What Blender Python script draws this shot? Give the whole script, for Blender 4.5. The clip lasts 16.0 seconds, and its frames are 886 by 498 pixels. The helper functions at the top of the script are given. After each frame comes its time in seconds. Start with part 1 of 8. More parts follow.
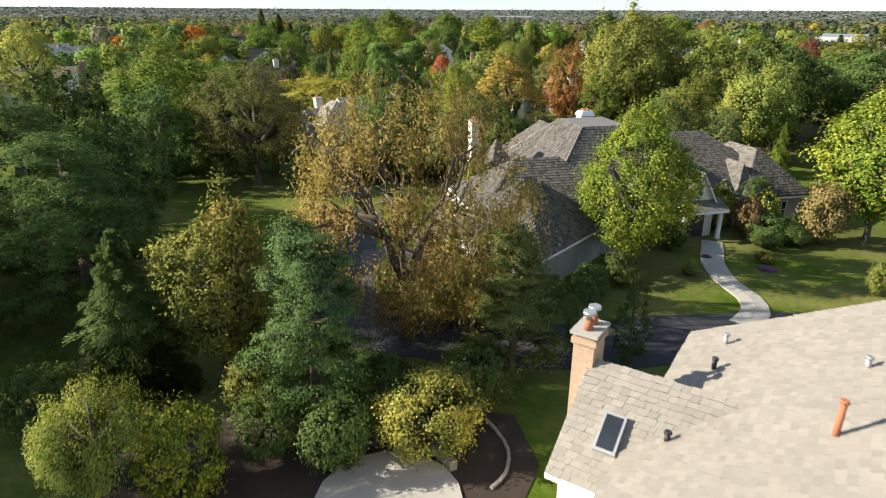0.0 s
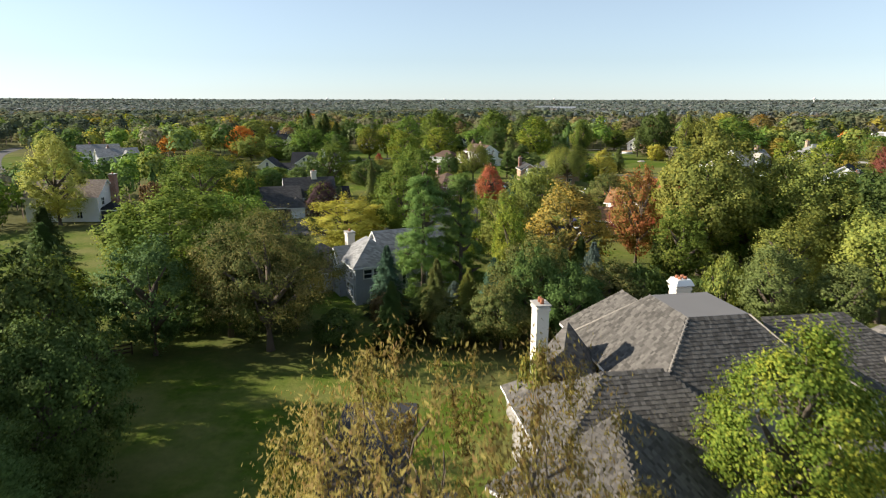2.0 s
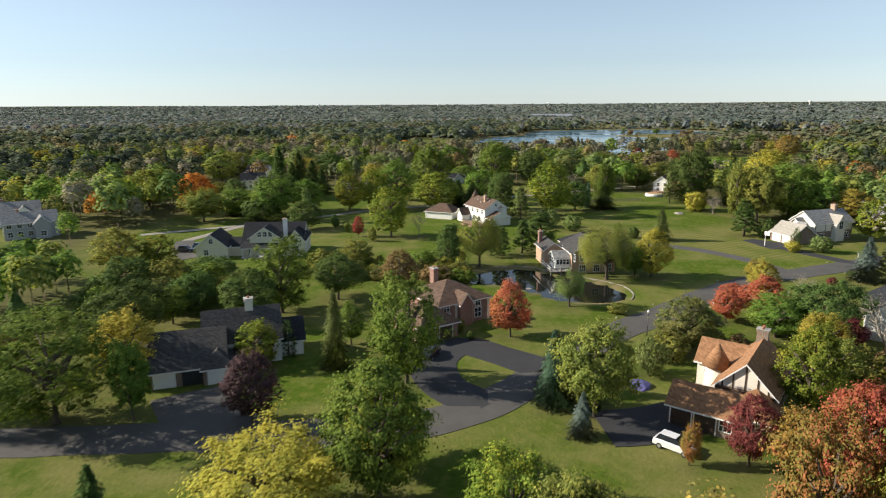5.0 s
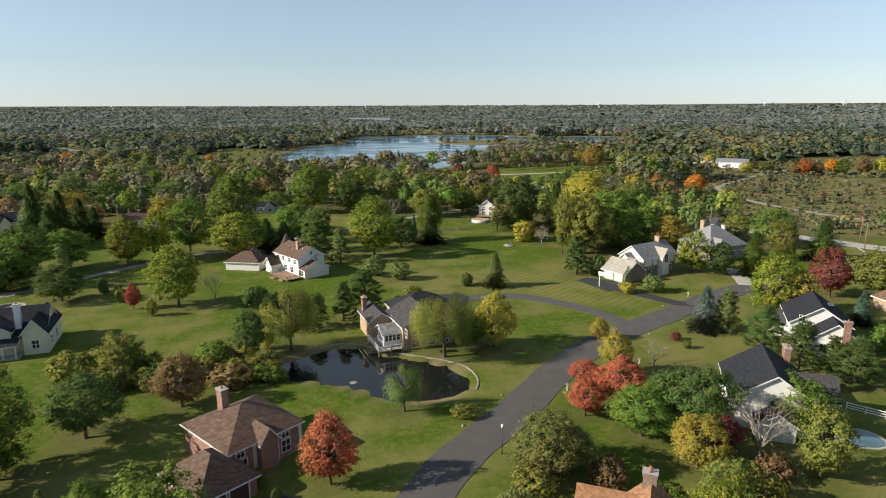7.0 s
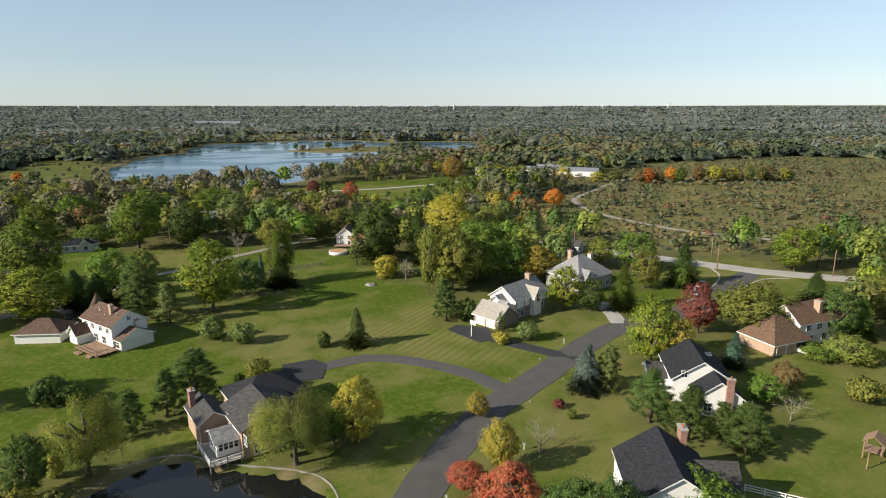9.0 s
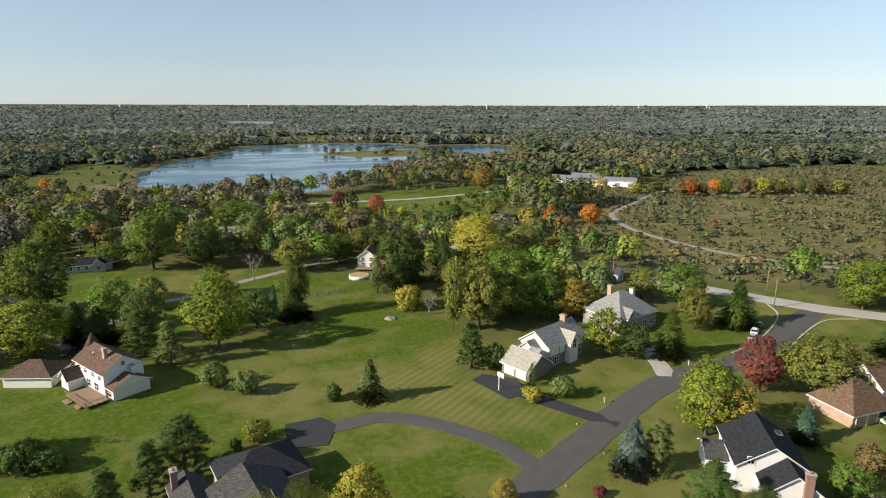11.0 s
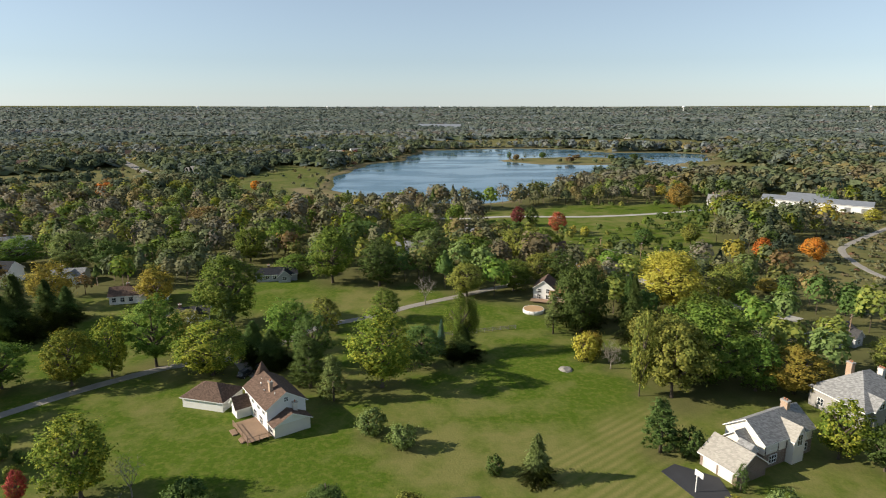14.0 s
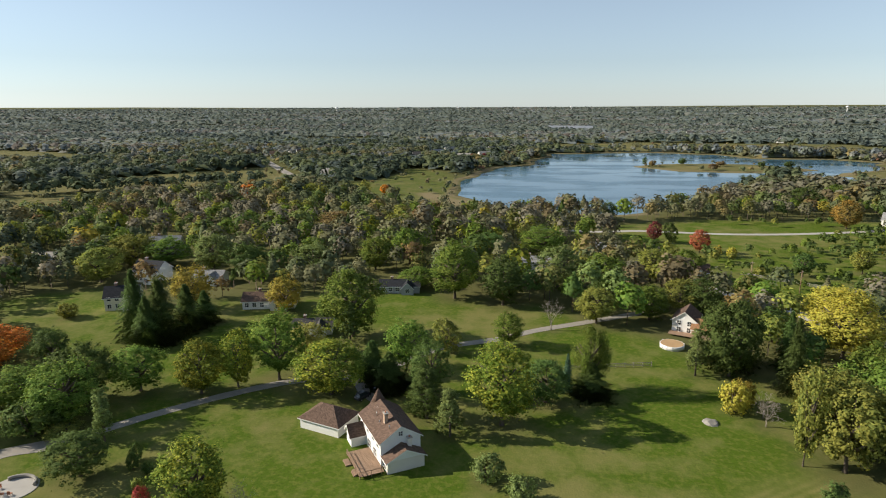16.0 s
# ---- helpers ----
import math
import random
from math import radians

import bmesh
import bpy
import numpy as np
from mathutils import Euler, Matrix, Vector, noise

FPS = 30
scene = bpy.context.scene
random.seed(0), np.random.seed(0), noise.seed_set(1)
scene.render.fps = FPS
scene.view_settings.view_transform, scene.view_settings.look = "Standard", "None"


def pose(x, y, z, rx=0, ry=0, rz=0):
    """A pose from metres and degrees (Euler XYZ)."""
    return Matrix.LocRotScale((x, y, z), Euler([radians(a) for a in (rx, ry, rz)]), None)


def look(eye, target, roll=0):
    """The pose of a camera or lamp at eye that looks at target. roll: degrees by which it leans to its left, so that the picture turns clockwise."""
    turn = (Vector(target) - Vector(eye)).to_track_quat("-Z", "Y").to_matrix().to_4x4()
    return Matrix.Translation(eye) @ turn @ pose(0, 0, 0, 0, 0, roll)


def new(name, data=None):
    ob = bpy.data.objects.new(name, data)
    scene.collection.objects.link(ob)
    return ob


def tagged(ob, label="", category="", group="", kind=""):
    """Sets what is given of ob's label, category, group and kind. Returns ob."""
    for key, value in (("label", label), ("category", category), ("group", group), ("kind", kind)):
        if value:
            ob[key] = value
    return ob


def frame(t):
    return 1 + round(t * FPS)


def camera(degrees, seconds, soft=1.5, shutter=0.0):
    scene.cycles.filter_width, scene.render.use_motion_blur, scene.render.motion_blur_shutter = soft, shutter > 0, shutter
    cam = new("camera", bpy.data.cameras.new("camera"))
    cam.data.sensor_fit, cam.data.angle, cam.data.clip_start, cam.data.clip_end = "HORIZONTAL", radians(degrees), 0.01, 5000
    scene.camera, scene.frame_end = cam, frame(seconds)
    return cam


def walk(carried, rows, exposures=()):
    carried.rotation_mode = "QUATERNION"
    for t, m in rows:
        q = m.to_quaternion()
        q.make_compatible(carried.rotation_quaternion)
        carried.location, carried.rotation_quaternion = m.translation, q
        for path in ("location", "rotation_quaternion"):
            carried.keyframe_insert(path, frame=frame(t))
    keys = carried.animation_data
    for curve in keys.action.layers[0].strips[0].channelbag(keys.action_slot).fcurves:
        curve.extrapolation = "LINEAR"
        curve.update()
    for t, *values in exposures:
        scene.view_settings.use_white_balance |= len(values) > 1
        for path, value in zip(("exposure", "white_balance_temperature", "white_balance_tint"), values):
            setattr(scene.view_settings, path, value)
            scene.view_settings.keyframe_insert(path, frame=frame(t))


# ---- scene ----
cam = camera(71.1, 16.0, 1.05, 0.25)
PATH = [
    (0, (0.777, -2.946, 20.141), (0.774, -1.076, 19.431), 0.3),
    (0.5, (0.511, 1.304, 21.02), (0.487, 3.178, 20.321), 0.3),
    (1, (0.297, 5.508, 22.486), (0.243, 7.402, 21.843), 0.1),
    (1.5, (-0.047, 9.772, 23.812), (-0.141, 11.699, 23.287), 0.2),
    (2, (-0.364, 14.222, 24.883), (-0.505, 16.163, 24.424), 0.1),
    (2.5, (-1.151, 22.171, 27.64), (-1.376, 24.104, 27.178), 0.1),
    (3, (-2.396, 30.81, 30.189), (-2.697, 32.733, 29.729), -0.1),
    (3.2, (-2.65, 34.2, 31.0), (-2.965, 36.12, 30.539), -0.2),
    (5.3, (-4.978, 71.302, 39.677), (-4.989, 73.25, 39.227), -0.4),
    (5.5, (-4.727, 74.401, 40.553), (-4.649, 76.347, 40.101), -0.35),
    (6, (-3.811, 81.665, 42.866), (-3.595, 83.601, 42.413), -0.4),
    (6.5, (-2.628, 88.85, 44.991), (-2.308, 90.772, 44.54), -0.3),
    (7, (-1.199, 95.034, 46.765), (-0.77, 96.935, 46.314), -0.25),
    (7.5, (0.341, 100.711, 48.496), (0.891, 102.58, 48.045), -0.2),
    (8, (1.93, 105.744, 50.245), (2.614, 107.569, 49.796), -0.1),
    (8.5, (4.161, 110.679, 52.165), (4.953, 112.46, 51.716), -0.0),
    (9, (6.683, 115.46, 54.273), (7.525, 117.217, 53.821), 0.0),
    (9.2, (7.706, 117.385, 55.088), (8.553, 119.14, 54.637), 0.1),
    (11.3, (16.266, 132.913, 60.505), (16.977, 134.726, 60.05), 0.0),
    (11.5, (16.865, 134.278, 60.947), (17.545, 136.103, 60.494), -0.1),
    (12, (17.969, 137.191, 61.811), (18.555, 139.049, 61.36), 0.0),
    (12.5, (18.719, 140.284, 62.829), (19.212, 142.168, 62.377), -0.0),
    (13, (19.416, 143.204, 63.873), (19.811, 145.112, 63.421), -0.0),
    (13.5, (19.884, 146.075, 64.844), (20.181, 148.0, 64.39), -0.1),
    (14, (20.093, 148.884, 65.83), (20.293, 150.821, 65.375), -0.0),
    (14.5, (20.367, 151.357, 66.929), (20.467, 153.302, 66.475), -0.2),
    (15, (20.423, 154.033, 68.193), (20.422, 155.979, 67.735), -0.2),
    (15.5, (20.181, 156.929, 69.011), (20.081, 158.874, 68.554), -0.2),
    (16, (19.547, 160.003, 69.656), (19.35, 161.941, 69.201), -0.2),
]
walk(cam, [(t, look(eye, target, roll)) for t, eye, target, roll in PATH], exposures=((0, 1.2), (0.6, 1.55), (1.0, 1.75), (1.5, 1.35), (2.2, 0.88), (3.2, 0.92), (5.5, 0.67), (9, 0.57), (16, 0.6)))

# ---- light: low sun from the west (-x), clear hazy sky ----
SUN_ELEVATION, SUN_AZIMUTH = radians(27), radians(-88)
world = bpy.data.worlds.new("sky")
scene.world = world
world.use_nodes = True
sky = world.node_tree.nodes.new("ShaderNodeTexSky")
sky.sky_type, sky.sun_disc = "NISHITA", False
sky.sun_elevation, sky.sun_rotation = SUN_ELEVATION, SUN_AZIMUTH
sky.altitude, sky.air_density, sky.dust_density, sky.ozone_density = 50, 1.0, 0.12, 3.0
back = world.node_tree.nodes["Background"]
back.inputs["Strength"].default_value = 0.094
haze = world.node_tree.nodes.new("ShaderNodeGamma")
haze.inputs["Gamma"].default_value = 0.85
calm = world.node_tree.nodes.new("ShaderNodeHueSaturation")
calm.inputs["Saturation"].default_value = 0.52
cool = world.node_tree.nodes.new("ShaderNodeMix")
cool.data_type, cool.blend_type = "RGBA", "MULTIPLY"
cool.inputs[0].default_value = 1.0
cool.inputs[7].default_value = (0.95, 1.075, 1.19, 1)
world.node_tree.links.new(sky.outputs[0], haze.inputs["Color"])
world.node_tree.links.new(haze.outputs[0], calm.inputs["Color"])
world.node_tree.links.new(calm.outputs[0], cool.inputs[6])
world.node_tree.links.new(cool.outputs[2], back.inputs["Color"])
sun_data = bpy.data.lights.new("sun", "SUN")
sun_data.energy, sun_data.angle, sun_data.color = 5.0, radians(0.6), (1.0, 0.9, 0.76)
sun = new("sun", sun_data)
toward = Vector((math.sin(SUN_AZIMUTH) * math.cos(SUN_ELEVATION), math.cos(SUN_AZIMUTH) * math.cos(SUN_ELEVATION), math.sin(SUN_ELEVATION)))
sun.matrix_world = look(toward * 100, (0, 0, 0))


# ---- materials ----
class Shade:
    """A node material under construction."""

    def __init__(self, name, rough=0.7, metal=0.0, spec=0.35):
        self.mat = bpy.data.materials.new(name)
        self.mat.use_nodes = True
        self.tree = self.mat.node_tree
        self.bsdf = self.tree.nodes["Principled BSDF"]
        self.set(self.bsdf, "Roughness", rough).set(self.bsdf, "Metallic", metal).set(self.bsdf, "Specular IOR Level", spec)
        self.coord = self.tree.nodes.new("ShaderNodeTexCoord")

    def set(self, node, socket, value):
        if isinstance(value, bpy.types.NodeSocket):
            self.tree.links.new(value, node.inputs[socket])
        else:
            node.inputs[socket].default_value = value
        return self

    def node(self, kind, **values):
        made = self.tree.nodes.new("ShaderNode" + kind)
        for key, value in values.items():
            self.set(made, key.replace("_", " "), value)
        return made

    def noise(self, scale, detail=3.0, space="Object", stretch=None):
        vector = self.coord.outputs[space]
        if stretch:
            m = self.node("Mapping", Vector=vector, Scale=stretch)
            vector = m.outputs[0]
        return self.node("TexNoise", Vector=vector, Scale=scale, Detail=detail).outputs[0]

    def ramp(self, fac, *stops):
        r = self.node("ValToRGB", Fac=fac)
        e = r.color_ramp.elements
        while len(e) < len(stops):
            e.new(0.5)
        for point, (pos, col) in zip(e, stops):
            point.position, point.color = pos, (*col, 1) if len(col) == 3 else col
        return r.outputs[0]

    def mix(self, fac, a, b, blend="MIX"):
        m = self.tree.nodes.new("ShaderNodeMix")
        m.data_type, m.blend_type = "RGBA", blend
        for n, v in ((0, fac), (6, a), (7, b)):
            if isinstance(v, bpy.types.NodeSocket):
                self.tree.links.new(v, m.inputs[n])
            else:
                m.inputs[n].default_value = v if n == 0 else (*v, 1)
        return m.outputs[2]

    def math(self, op, a, b=0.5):
        m = self.tree.nodes.new("ShaderNodeMath")
        m.operation = op
        for n, v in ((0, a), (1, b)):
            if isinstance(v, bpy.types.NodeSocket):
                self.tree.links.new(v, m.inputs[n])
            else:
                m.inputs[n].default_value = v
        return m.outputs[0]

    def bump(self, height, strength=0.4, distance=0.05):
        b = self.node("Bump", Height=height, Strength=strength, Distance=distance)
        self.tree.links.new(b.outputs[0], self.bsdf.inputs["Normal"])
        return self

    def colour(self, value):
        self.set(self.bsdf, "Base Color", (*value, 1) if isinstance(value, tuple) else value)
        return self


def scaled(c, f):
    return tuple(min(1.0, v * f) for v in c)


def plain(name, c, rough=0.7, metal=0.0, scale=3.0, spread=0.25, bump=0.2):
    """A surface of one colour with fine grain and large stains."""
    s = Shade(name, rough, metal)
    big, fine = s.noise(scale * 0.15), s.noise(scale * 6)
    col = s.mix(big, scaled(c, 1 - spread), scaled(c, 1 + spread))
    col = s.mix(s.math("MULTIPLY", fine, 0.5), col, scaled(c, 1 - 1.6 * spread))
    s.colour(col).bump(fine, bump, 0.02)
    return s.mat


def leafy(name, dark, light, accent=None, share=0.45, size=0.35):
    """Leaves: every leaf its own tone, each tree its own tint, and patches of an accent colour."""
    s = Shade(name, 0.75, spec=0.08)
    geo, info = s.tree.nodes.new("ShaderNodeNewGeometry"), s.tree.nodes.new("ShaderNodeObjectInfo")
    leaf = geo.outputs["Random Per Island"]
    col = s.mix(leaf, dark, light)
    if accent:
        patch = s.noise(size * 3, 2.0)
        gate = s.math("ADD", patch, s.math("MULTIPLY", s.math("SUBTRACT", leaf, 0.5), 0.35))
        gate = s.ramp(gate, (0.92 - share - 0.12, (0, 0, 0)), (0.92 - share + 0.12, (1, 1, 1)))
        col = s.mix(s.math("MULTIPLY", gate, 0.55), col, s.mix(leaf, scaled(accent, 0.75), scaled(accent, 1.15)))
    hsv = s.node("HueSaturation", Color=col, Fac=1.0)
    s.set(hsv, "Hue", s.math("ADD", 0.494, s.math("MULTIPLY", info.outputs["Random"], 0.03)))
    s.set(hsv, "Value", s.math("ADD", 0.85, s.math("MULTIPLY", info.outputs["Random"], 0.4)))
    s.colour(hsv.outputs[0])
    through_leaf = s.node("BsdfTranslucent", Color=s.mix(1.0, hsv.outputs[0], (1.0, 0.98, 0.72), "MULTIPLY"))
    blend = s.node("MixShader", Fac=0.36)
    out = s.tree.nodes["Material Output"]
    s.tree.links.new(s.bsdf.outputs[0], blend.inputs[1])
    s.tree.links.new(through_leaf.outputs[0], blend.inputs[2])
    s.tree.links.new(blend.outputs[0], out.inputs["Surface"])
    return s.mat


LEAF = {
    "green": leafy("leaf_green", (0.097, 0.152, 0.026), (0.194, 0.267, 0.050), (0.281, 0.296, 0.057), 0.3),
    "dark_green": leafy("leaf_dark_green", (0.072, 0.110, 0.029), (0.141, 0.192, 0.053)),
    "yellow_green": leafy("leaf_yellow_green", (0.105, 0.15, 0.022), (0.235, 0.275, 0.042), (0.42, 0.35, 0.05), 0.36),
    "yellow": leafy("leaf_yellow", (0.308, 0.281, 0.077), (0.549, 0.468, 0.130), (0.222, 0.262, 0.072), 0.4),
    "gold": leafy("leaf_gold", (0.32, 0.24, 0.05), (0.56, 0.44, 0.08), (0.24, 0.25, 0.05), 0.42),
    "olive": leafy("leaf_olive", (0.142, 0.168, 0.041), (0.276, 0.300, 0.069), (0.333, 0.291, 0.062), 0.4),
    "olive_gold": leafy("leaf_olive_gold", (0.146, 0.185, 0.048), (0.299, 0.314, 0.076), (0.577, 0.432, 0.080), 0.42),
    "grey_green": leafy("leaf_grey_green", (0.126, 0.165, 0.051), (0.253, 0.298, 0.097)),
    "blue_green": leafy("leaf_blue_green", (0.066, 0.128, 0.082), (0.138, 0.232, 0.138)),
    "blue": leafy("leaf_blue", (0.101, 0.148, 0.124), (0.229, 0.289, 0.245)),
    "brown": leafy("leaf_brown", (0.25, 0.165, 0.06), (0.5, 0.36, 0.13), (0.27, 0.28, 0.06), 0.5),
    "brown_green": leafy("leaf_brown_green", (0.093, 0.121, 0.035), (0.186, 0.210, 0.063), (0.262, 0.197, 0.075), 0.42),
    "rust": leafy("leaf_rust", (0.174, 0.108, 0.056), (0.317, 0.199, 0.098), (0.227, 0.197, 0.074), 0.4),
    "orange": leafy("leaf_orange", (0.48, 0.125, 0.03), (0.68, 0.24, 0.055), (0.42, 0.26, 0.06), 0.3),
    "red": leafy("leaf_red", (0.34, 0.06, 0.055), (0.54, 0.13, 0.1), (0.36, 0.2, 0.07), 0.32),
    "red_green": leafy("leaf_red_green", (0.22, 0.2, 0.05), (0.36, 0.32, 0.075), (0.62, 0.14, 0.09), 0.42),
    "dark_red": leafy("leaf_dark_red", (0.137, 0.034, 0.042), (0.297, 0.081, 0.081)),
    "purple": leafy("leaf_purple", (0.051, 0.032, 0.040), (0.128, 0.079, 0.085)),
    "bright_green": leafy("leaf_bright_green", (0.115, 0.175, 0.025), (0.23, 0.31, 0.052), (0.3, 0.31, 0.055), 0.3),
    "pine_green": leafy("leaf_pine_green", (0.115, 0.18, 0.045), (0.22, 0.3, 0.08)),
    "amber": leafy("leaf_amber", (0.17, 0.145, 0.045), (0.32, 0.245, 0.075), (0.52, 0.27, 0.06), 0.4),
    "teal": leafy("leaf_teal", (0.085, 0.15, 0.05), (0.165, 0.25, 0.085)),
    "grey": leafy("leaf_grey", (0.2, 0.178, 0.13), (0.3, 0.268, 0.195)),
}


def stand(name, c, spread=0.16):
    """A far stand of one kind of tree: muted by haze put into its colour, with small differences from crown to crown.
    """
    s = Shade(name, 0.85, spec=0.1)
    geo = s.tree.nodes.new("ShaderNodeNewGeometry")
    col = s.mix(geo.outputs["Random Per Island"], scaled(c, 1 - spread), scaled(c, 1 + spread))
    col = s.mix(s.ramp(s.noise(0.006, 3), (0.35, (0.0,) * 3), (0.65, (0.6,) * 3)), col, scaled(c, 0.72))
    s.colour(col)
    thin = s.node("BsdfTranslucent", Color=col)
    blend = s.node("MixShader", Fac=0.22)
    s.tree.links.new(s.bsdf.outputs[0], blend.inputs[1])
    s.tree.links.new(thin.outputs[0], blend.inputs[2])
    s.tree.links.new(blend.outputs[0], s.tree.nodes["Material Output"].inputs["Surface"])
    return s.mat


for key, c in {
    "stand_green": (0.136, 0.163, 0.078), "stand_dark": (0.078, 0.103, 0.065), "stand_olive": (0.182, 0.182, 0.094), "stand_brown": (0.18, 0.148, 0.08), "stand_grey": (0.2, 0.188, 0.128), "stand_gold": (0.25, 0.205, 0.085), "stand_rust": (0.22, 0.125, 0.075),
    # distance haze is painted into these leaf colours: paler and bluer
    "haze_green": (0.180, 0.206, 0.159), "haze_dark": (0.126, 0.156, 0.132), "haze_brown": (0.213, 0.188, 0.157), "haze_pale": (0.235, 0.241, 0.208), "haze_blue": (0.216, 0.246, 0.242),
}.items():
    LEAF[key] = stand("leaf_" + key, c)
BARK = plain("bark", (0.12, 0.095, 0.07), 0.9, scale=4, spread=0.35, bump=0.6)
PALE_BARK = plain("pale_bark", (0.32, 0.28, 0.23), 0.9, scale=4, spread=0.3, bump=0.5)


def siding(name, c):
    """Painted clapboard: narrow horizontal boards."""
    s = Shade(name, 0.55)
    z = s.node("SeparateXYZ", Vector=s.coord.outputs["Object"]).outputs[2]
    board = s.math("FRACT", s.math("MULTIPLY", z, 5.5))
    s.colour(s.mix(s.noise(0.6), scaled(c, 0.9), scaled(c, 1.05))).bump(board, 0.5, 0.02)
    return s.mat


def brick(name, a, b, mortar):
    s = Shade(name, 0.85)
    geo = s.tree.nodes.new("ShaderNodeNewGeometry")
    p = s.node("SeparateXYZ", Vector=s.coord.outputs["Object"])
    along = s.math("ADD", p.outputs[0], p.outputs[1])
    v = s.node("CombineXYZ", X=along, Y=p.outputs[2])
    t = s.node("TexBrick", Vector=v.outputs[0], Color1=(*a, 1), Color2=(*b, 1), Mortar=(*mortar, 1), Scale=1.0)
    s.set(t, "Mortar Size", 0.012).set(t, "Brick Width", 0.22).set(t, "Row Height", 0.075)
    s.colour(s.mix(s.math("MULTIPLY", s.noise(0.7), 0.6), t.outputs[0], scaled(a, 0.6))).bump(t.outputs[1], -0.3, 0.01)
    return s.mat


def shingle(name, c, rows=6.0, spread=0.35):
    """Roof shingles: courses up the slope, each tab a little different, streaked by weather."""
    s = Shade(name, 0.9, spec=0.2)
    p = s.node("SeparateXYZ", Vector=s.coord.outputs["Object"])
    row = s.math("MULTIPLY", p.outputs[2], rows)
    course = s.math("FLOOR", row, 0)
    along = s.math("ADD", s.math("ADD", p.outputs[0], p.outputs[1]), s.math("MULTIPLY", course, 0.37))
    cell = s.node("CombineXYZ", X=s.math("FLOOR", s.math("MULTIPLY", along, 3.0), 0), Y=course)
    tab = s.node("TexWhiteNoise", Vector=cell.outputs[0]).outputs[0]
    col = s.mix(tab, scaled(c, 1 - spread), scaled(c, 1 + spread))
    col = s.mix(s.math("MULTIPLY", s.noise(0.5, 4), 0.5), col, scaled(c, 0.7))
    s.colour(col).bump(s.math("FRACT", row), 0.5, 0.03)
    return s.mat


WHITE = siding("white_clapboard", (0.78, 0.77, 0.73))
CREAM = siding("cream_clapboard", (0.7, 0.66, 0.52))
GREY_SIDING = siding("grey_clapboard", (0.34, 0.35, 0.36))
STUCCO = plain("cream_stucco", (0.72, 0.67, 0.58), 0.85, scale=3, spread=0.12)
TRIM = plain("white_trim", (0.8, 0.79, 0.76), 0.5, scale=2, spread=0.08, bump=0.05)
TIMBER = plain("dark_timber", (0.07, 0.045, 0.03), 0.8, scale=5)
RED_BRICK = brick("red_brick", (0.26, 0.1, 0.065), (0.34, 0.15, 0.09), (0.4, 0.36, 0.32))
TAN_BRICK = brick("tan_brick", (0.42, 0.25, 0.15), (0.5, 0.33, 0.2), (0.5, 0.45, 0.38))
BROWN_BRICK = brick("brown_brick", (0.2, 0.13, 0.09), (0.28, 0.19, 0.13), (0.35, 0.32, 0.28))
GREY_STONE = plain("grey_stone", (0.36, 0.34, 0.31), 0.9, scale=6, spread=0.3, bump=0.6)
ROOF_PALE = shingle("pale_shingle", (0.36, 0.335, 0.29), 7, 0.2)
ROOF_SHAKE = shingle("weathered_shake", (0.135, 0.125, 0.112), 5, 0.4)
ROOF_GREY = shingle("grey_shingle", (0.25, 0.25, 0.245))
ROOF_DARK = shingle("dark_shingle", (0.026, 0.028, 0.033))
ROOF_UMBER = shingle("umber_shingle", (0.145, 0.092, 0.06))
ROOF_BROWN = shingle("brown_shingle", (0.125, 0.082, 0.06))
ROOF_TAN = shingle("tan_shingle", (0.31, 0.165, 0.085), 6, 0.3)
ROOF_UMBER_GREY = shingle("taupe_shingle", (0.19, 0.155, 0.13))
ROOF_CHARCOAL = shingle("charcoal_shingle", (0.066, 0.064, 0.063))
METAL = plain("galvanised_metal", (0.55, 0.55, 0.54), 0.4, 0.7, bump=0.05)
DARK_METAL = plain("dark_metal", (0.06, 0.06, 0.065), 0.45, 0.5, bump=0.05)
TERRACOTTA = plain("terracotta", (0.4, 0.16, 0.08), 0.8)
WOOD_DECK = plain("deck_wood", (0.3, 0.2, 0.13), 0.8, scale=4, spread=0.3)
GREY_WOOD = plain("grey_wood", (0.3, 0.28, 0.25), 0.85, scale=4, spread=0.3)
CONCRETE = plain("concrete", (0.4, 0.38, 0.34), 0.9, scale=2, spread=0.2)
GRAVEL = plain("gravel", (0.3, 0.275, 0.235), 0.95, scale=5, spread=0.3, bump=0.6)
ASPHALT = plain("asphalt", (0.092, 0.088, 0.082), 0.9, scale=2.5, spread=0.25, bump=0.4)
NEW_ASPHALT = plain("new_asphalt", (0.04, 0.041, 0.045), 0.85, scale=2.5, spread=0.3, bump=0.3)
RUBBER = plain("black_rubber", (0.02, 0.02, 0.02), 0.8)
PLASTIC_BLUE = plain("blue_fabric", (0.12, 0.12, 0.3), 0.6)
TAN_COVER = plain("tan_pool_cover", (0.46, 0.3, 0.15), 0.7)
MULCH = plain("mulch", (0.05, 0.036, 0.026), 0.95, scale=6, spread=0.4, bump=0.8)
ROCK = plain("rock", (0.29, 0.27, 0.235), 0.9, scale=5, spread=0.35, bump=0.7)
FLOWER = plain("purple_flower", (0.12, 0.05, 0.11), 0.7, spread=0.4)


def glass(name, c=(0.02, 0.025, 0.03)):
    s = Shade(name, 0.08, spec=0.6)
    s.colour(s.mix(s.noise(0.8, 1), scaled(c, 0.6), scaled(c, 1.6)))
    return s.mat


GLASS = glass("window_glass")


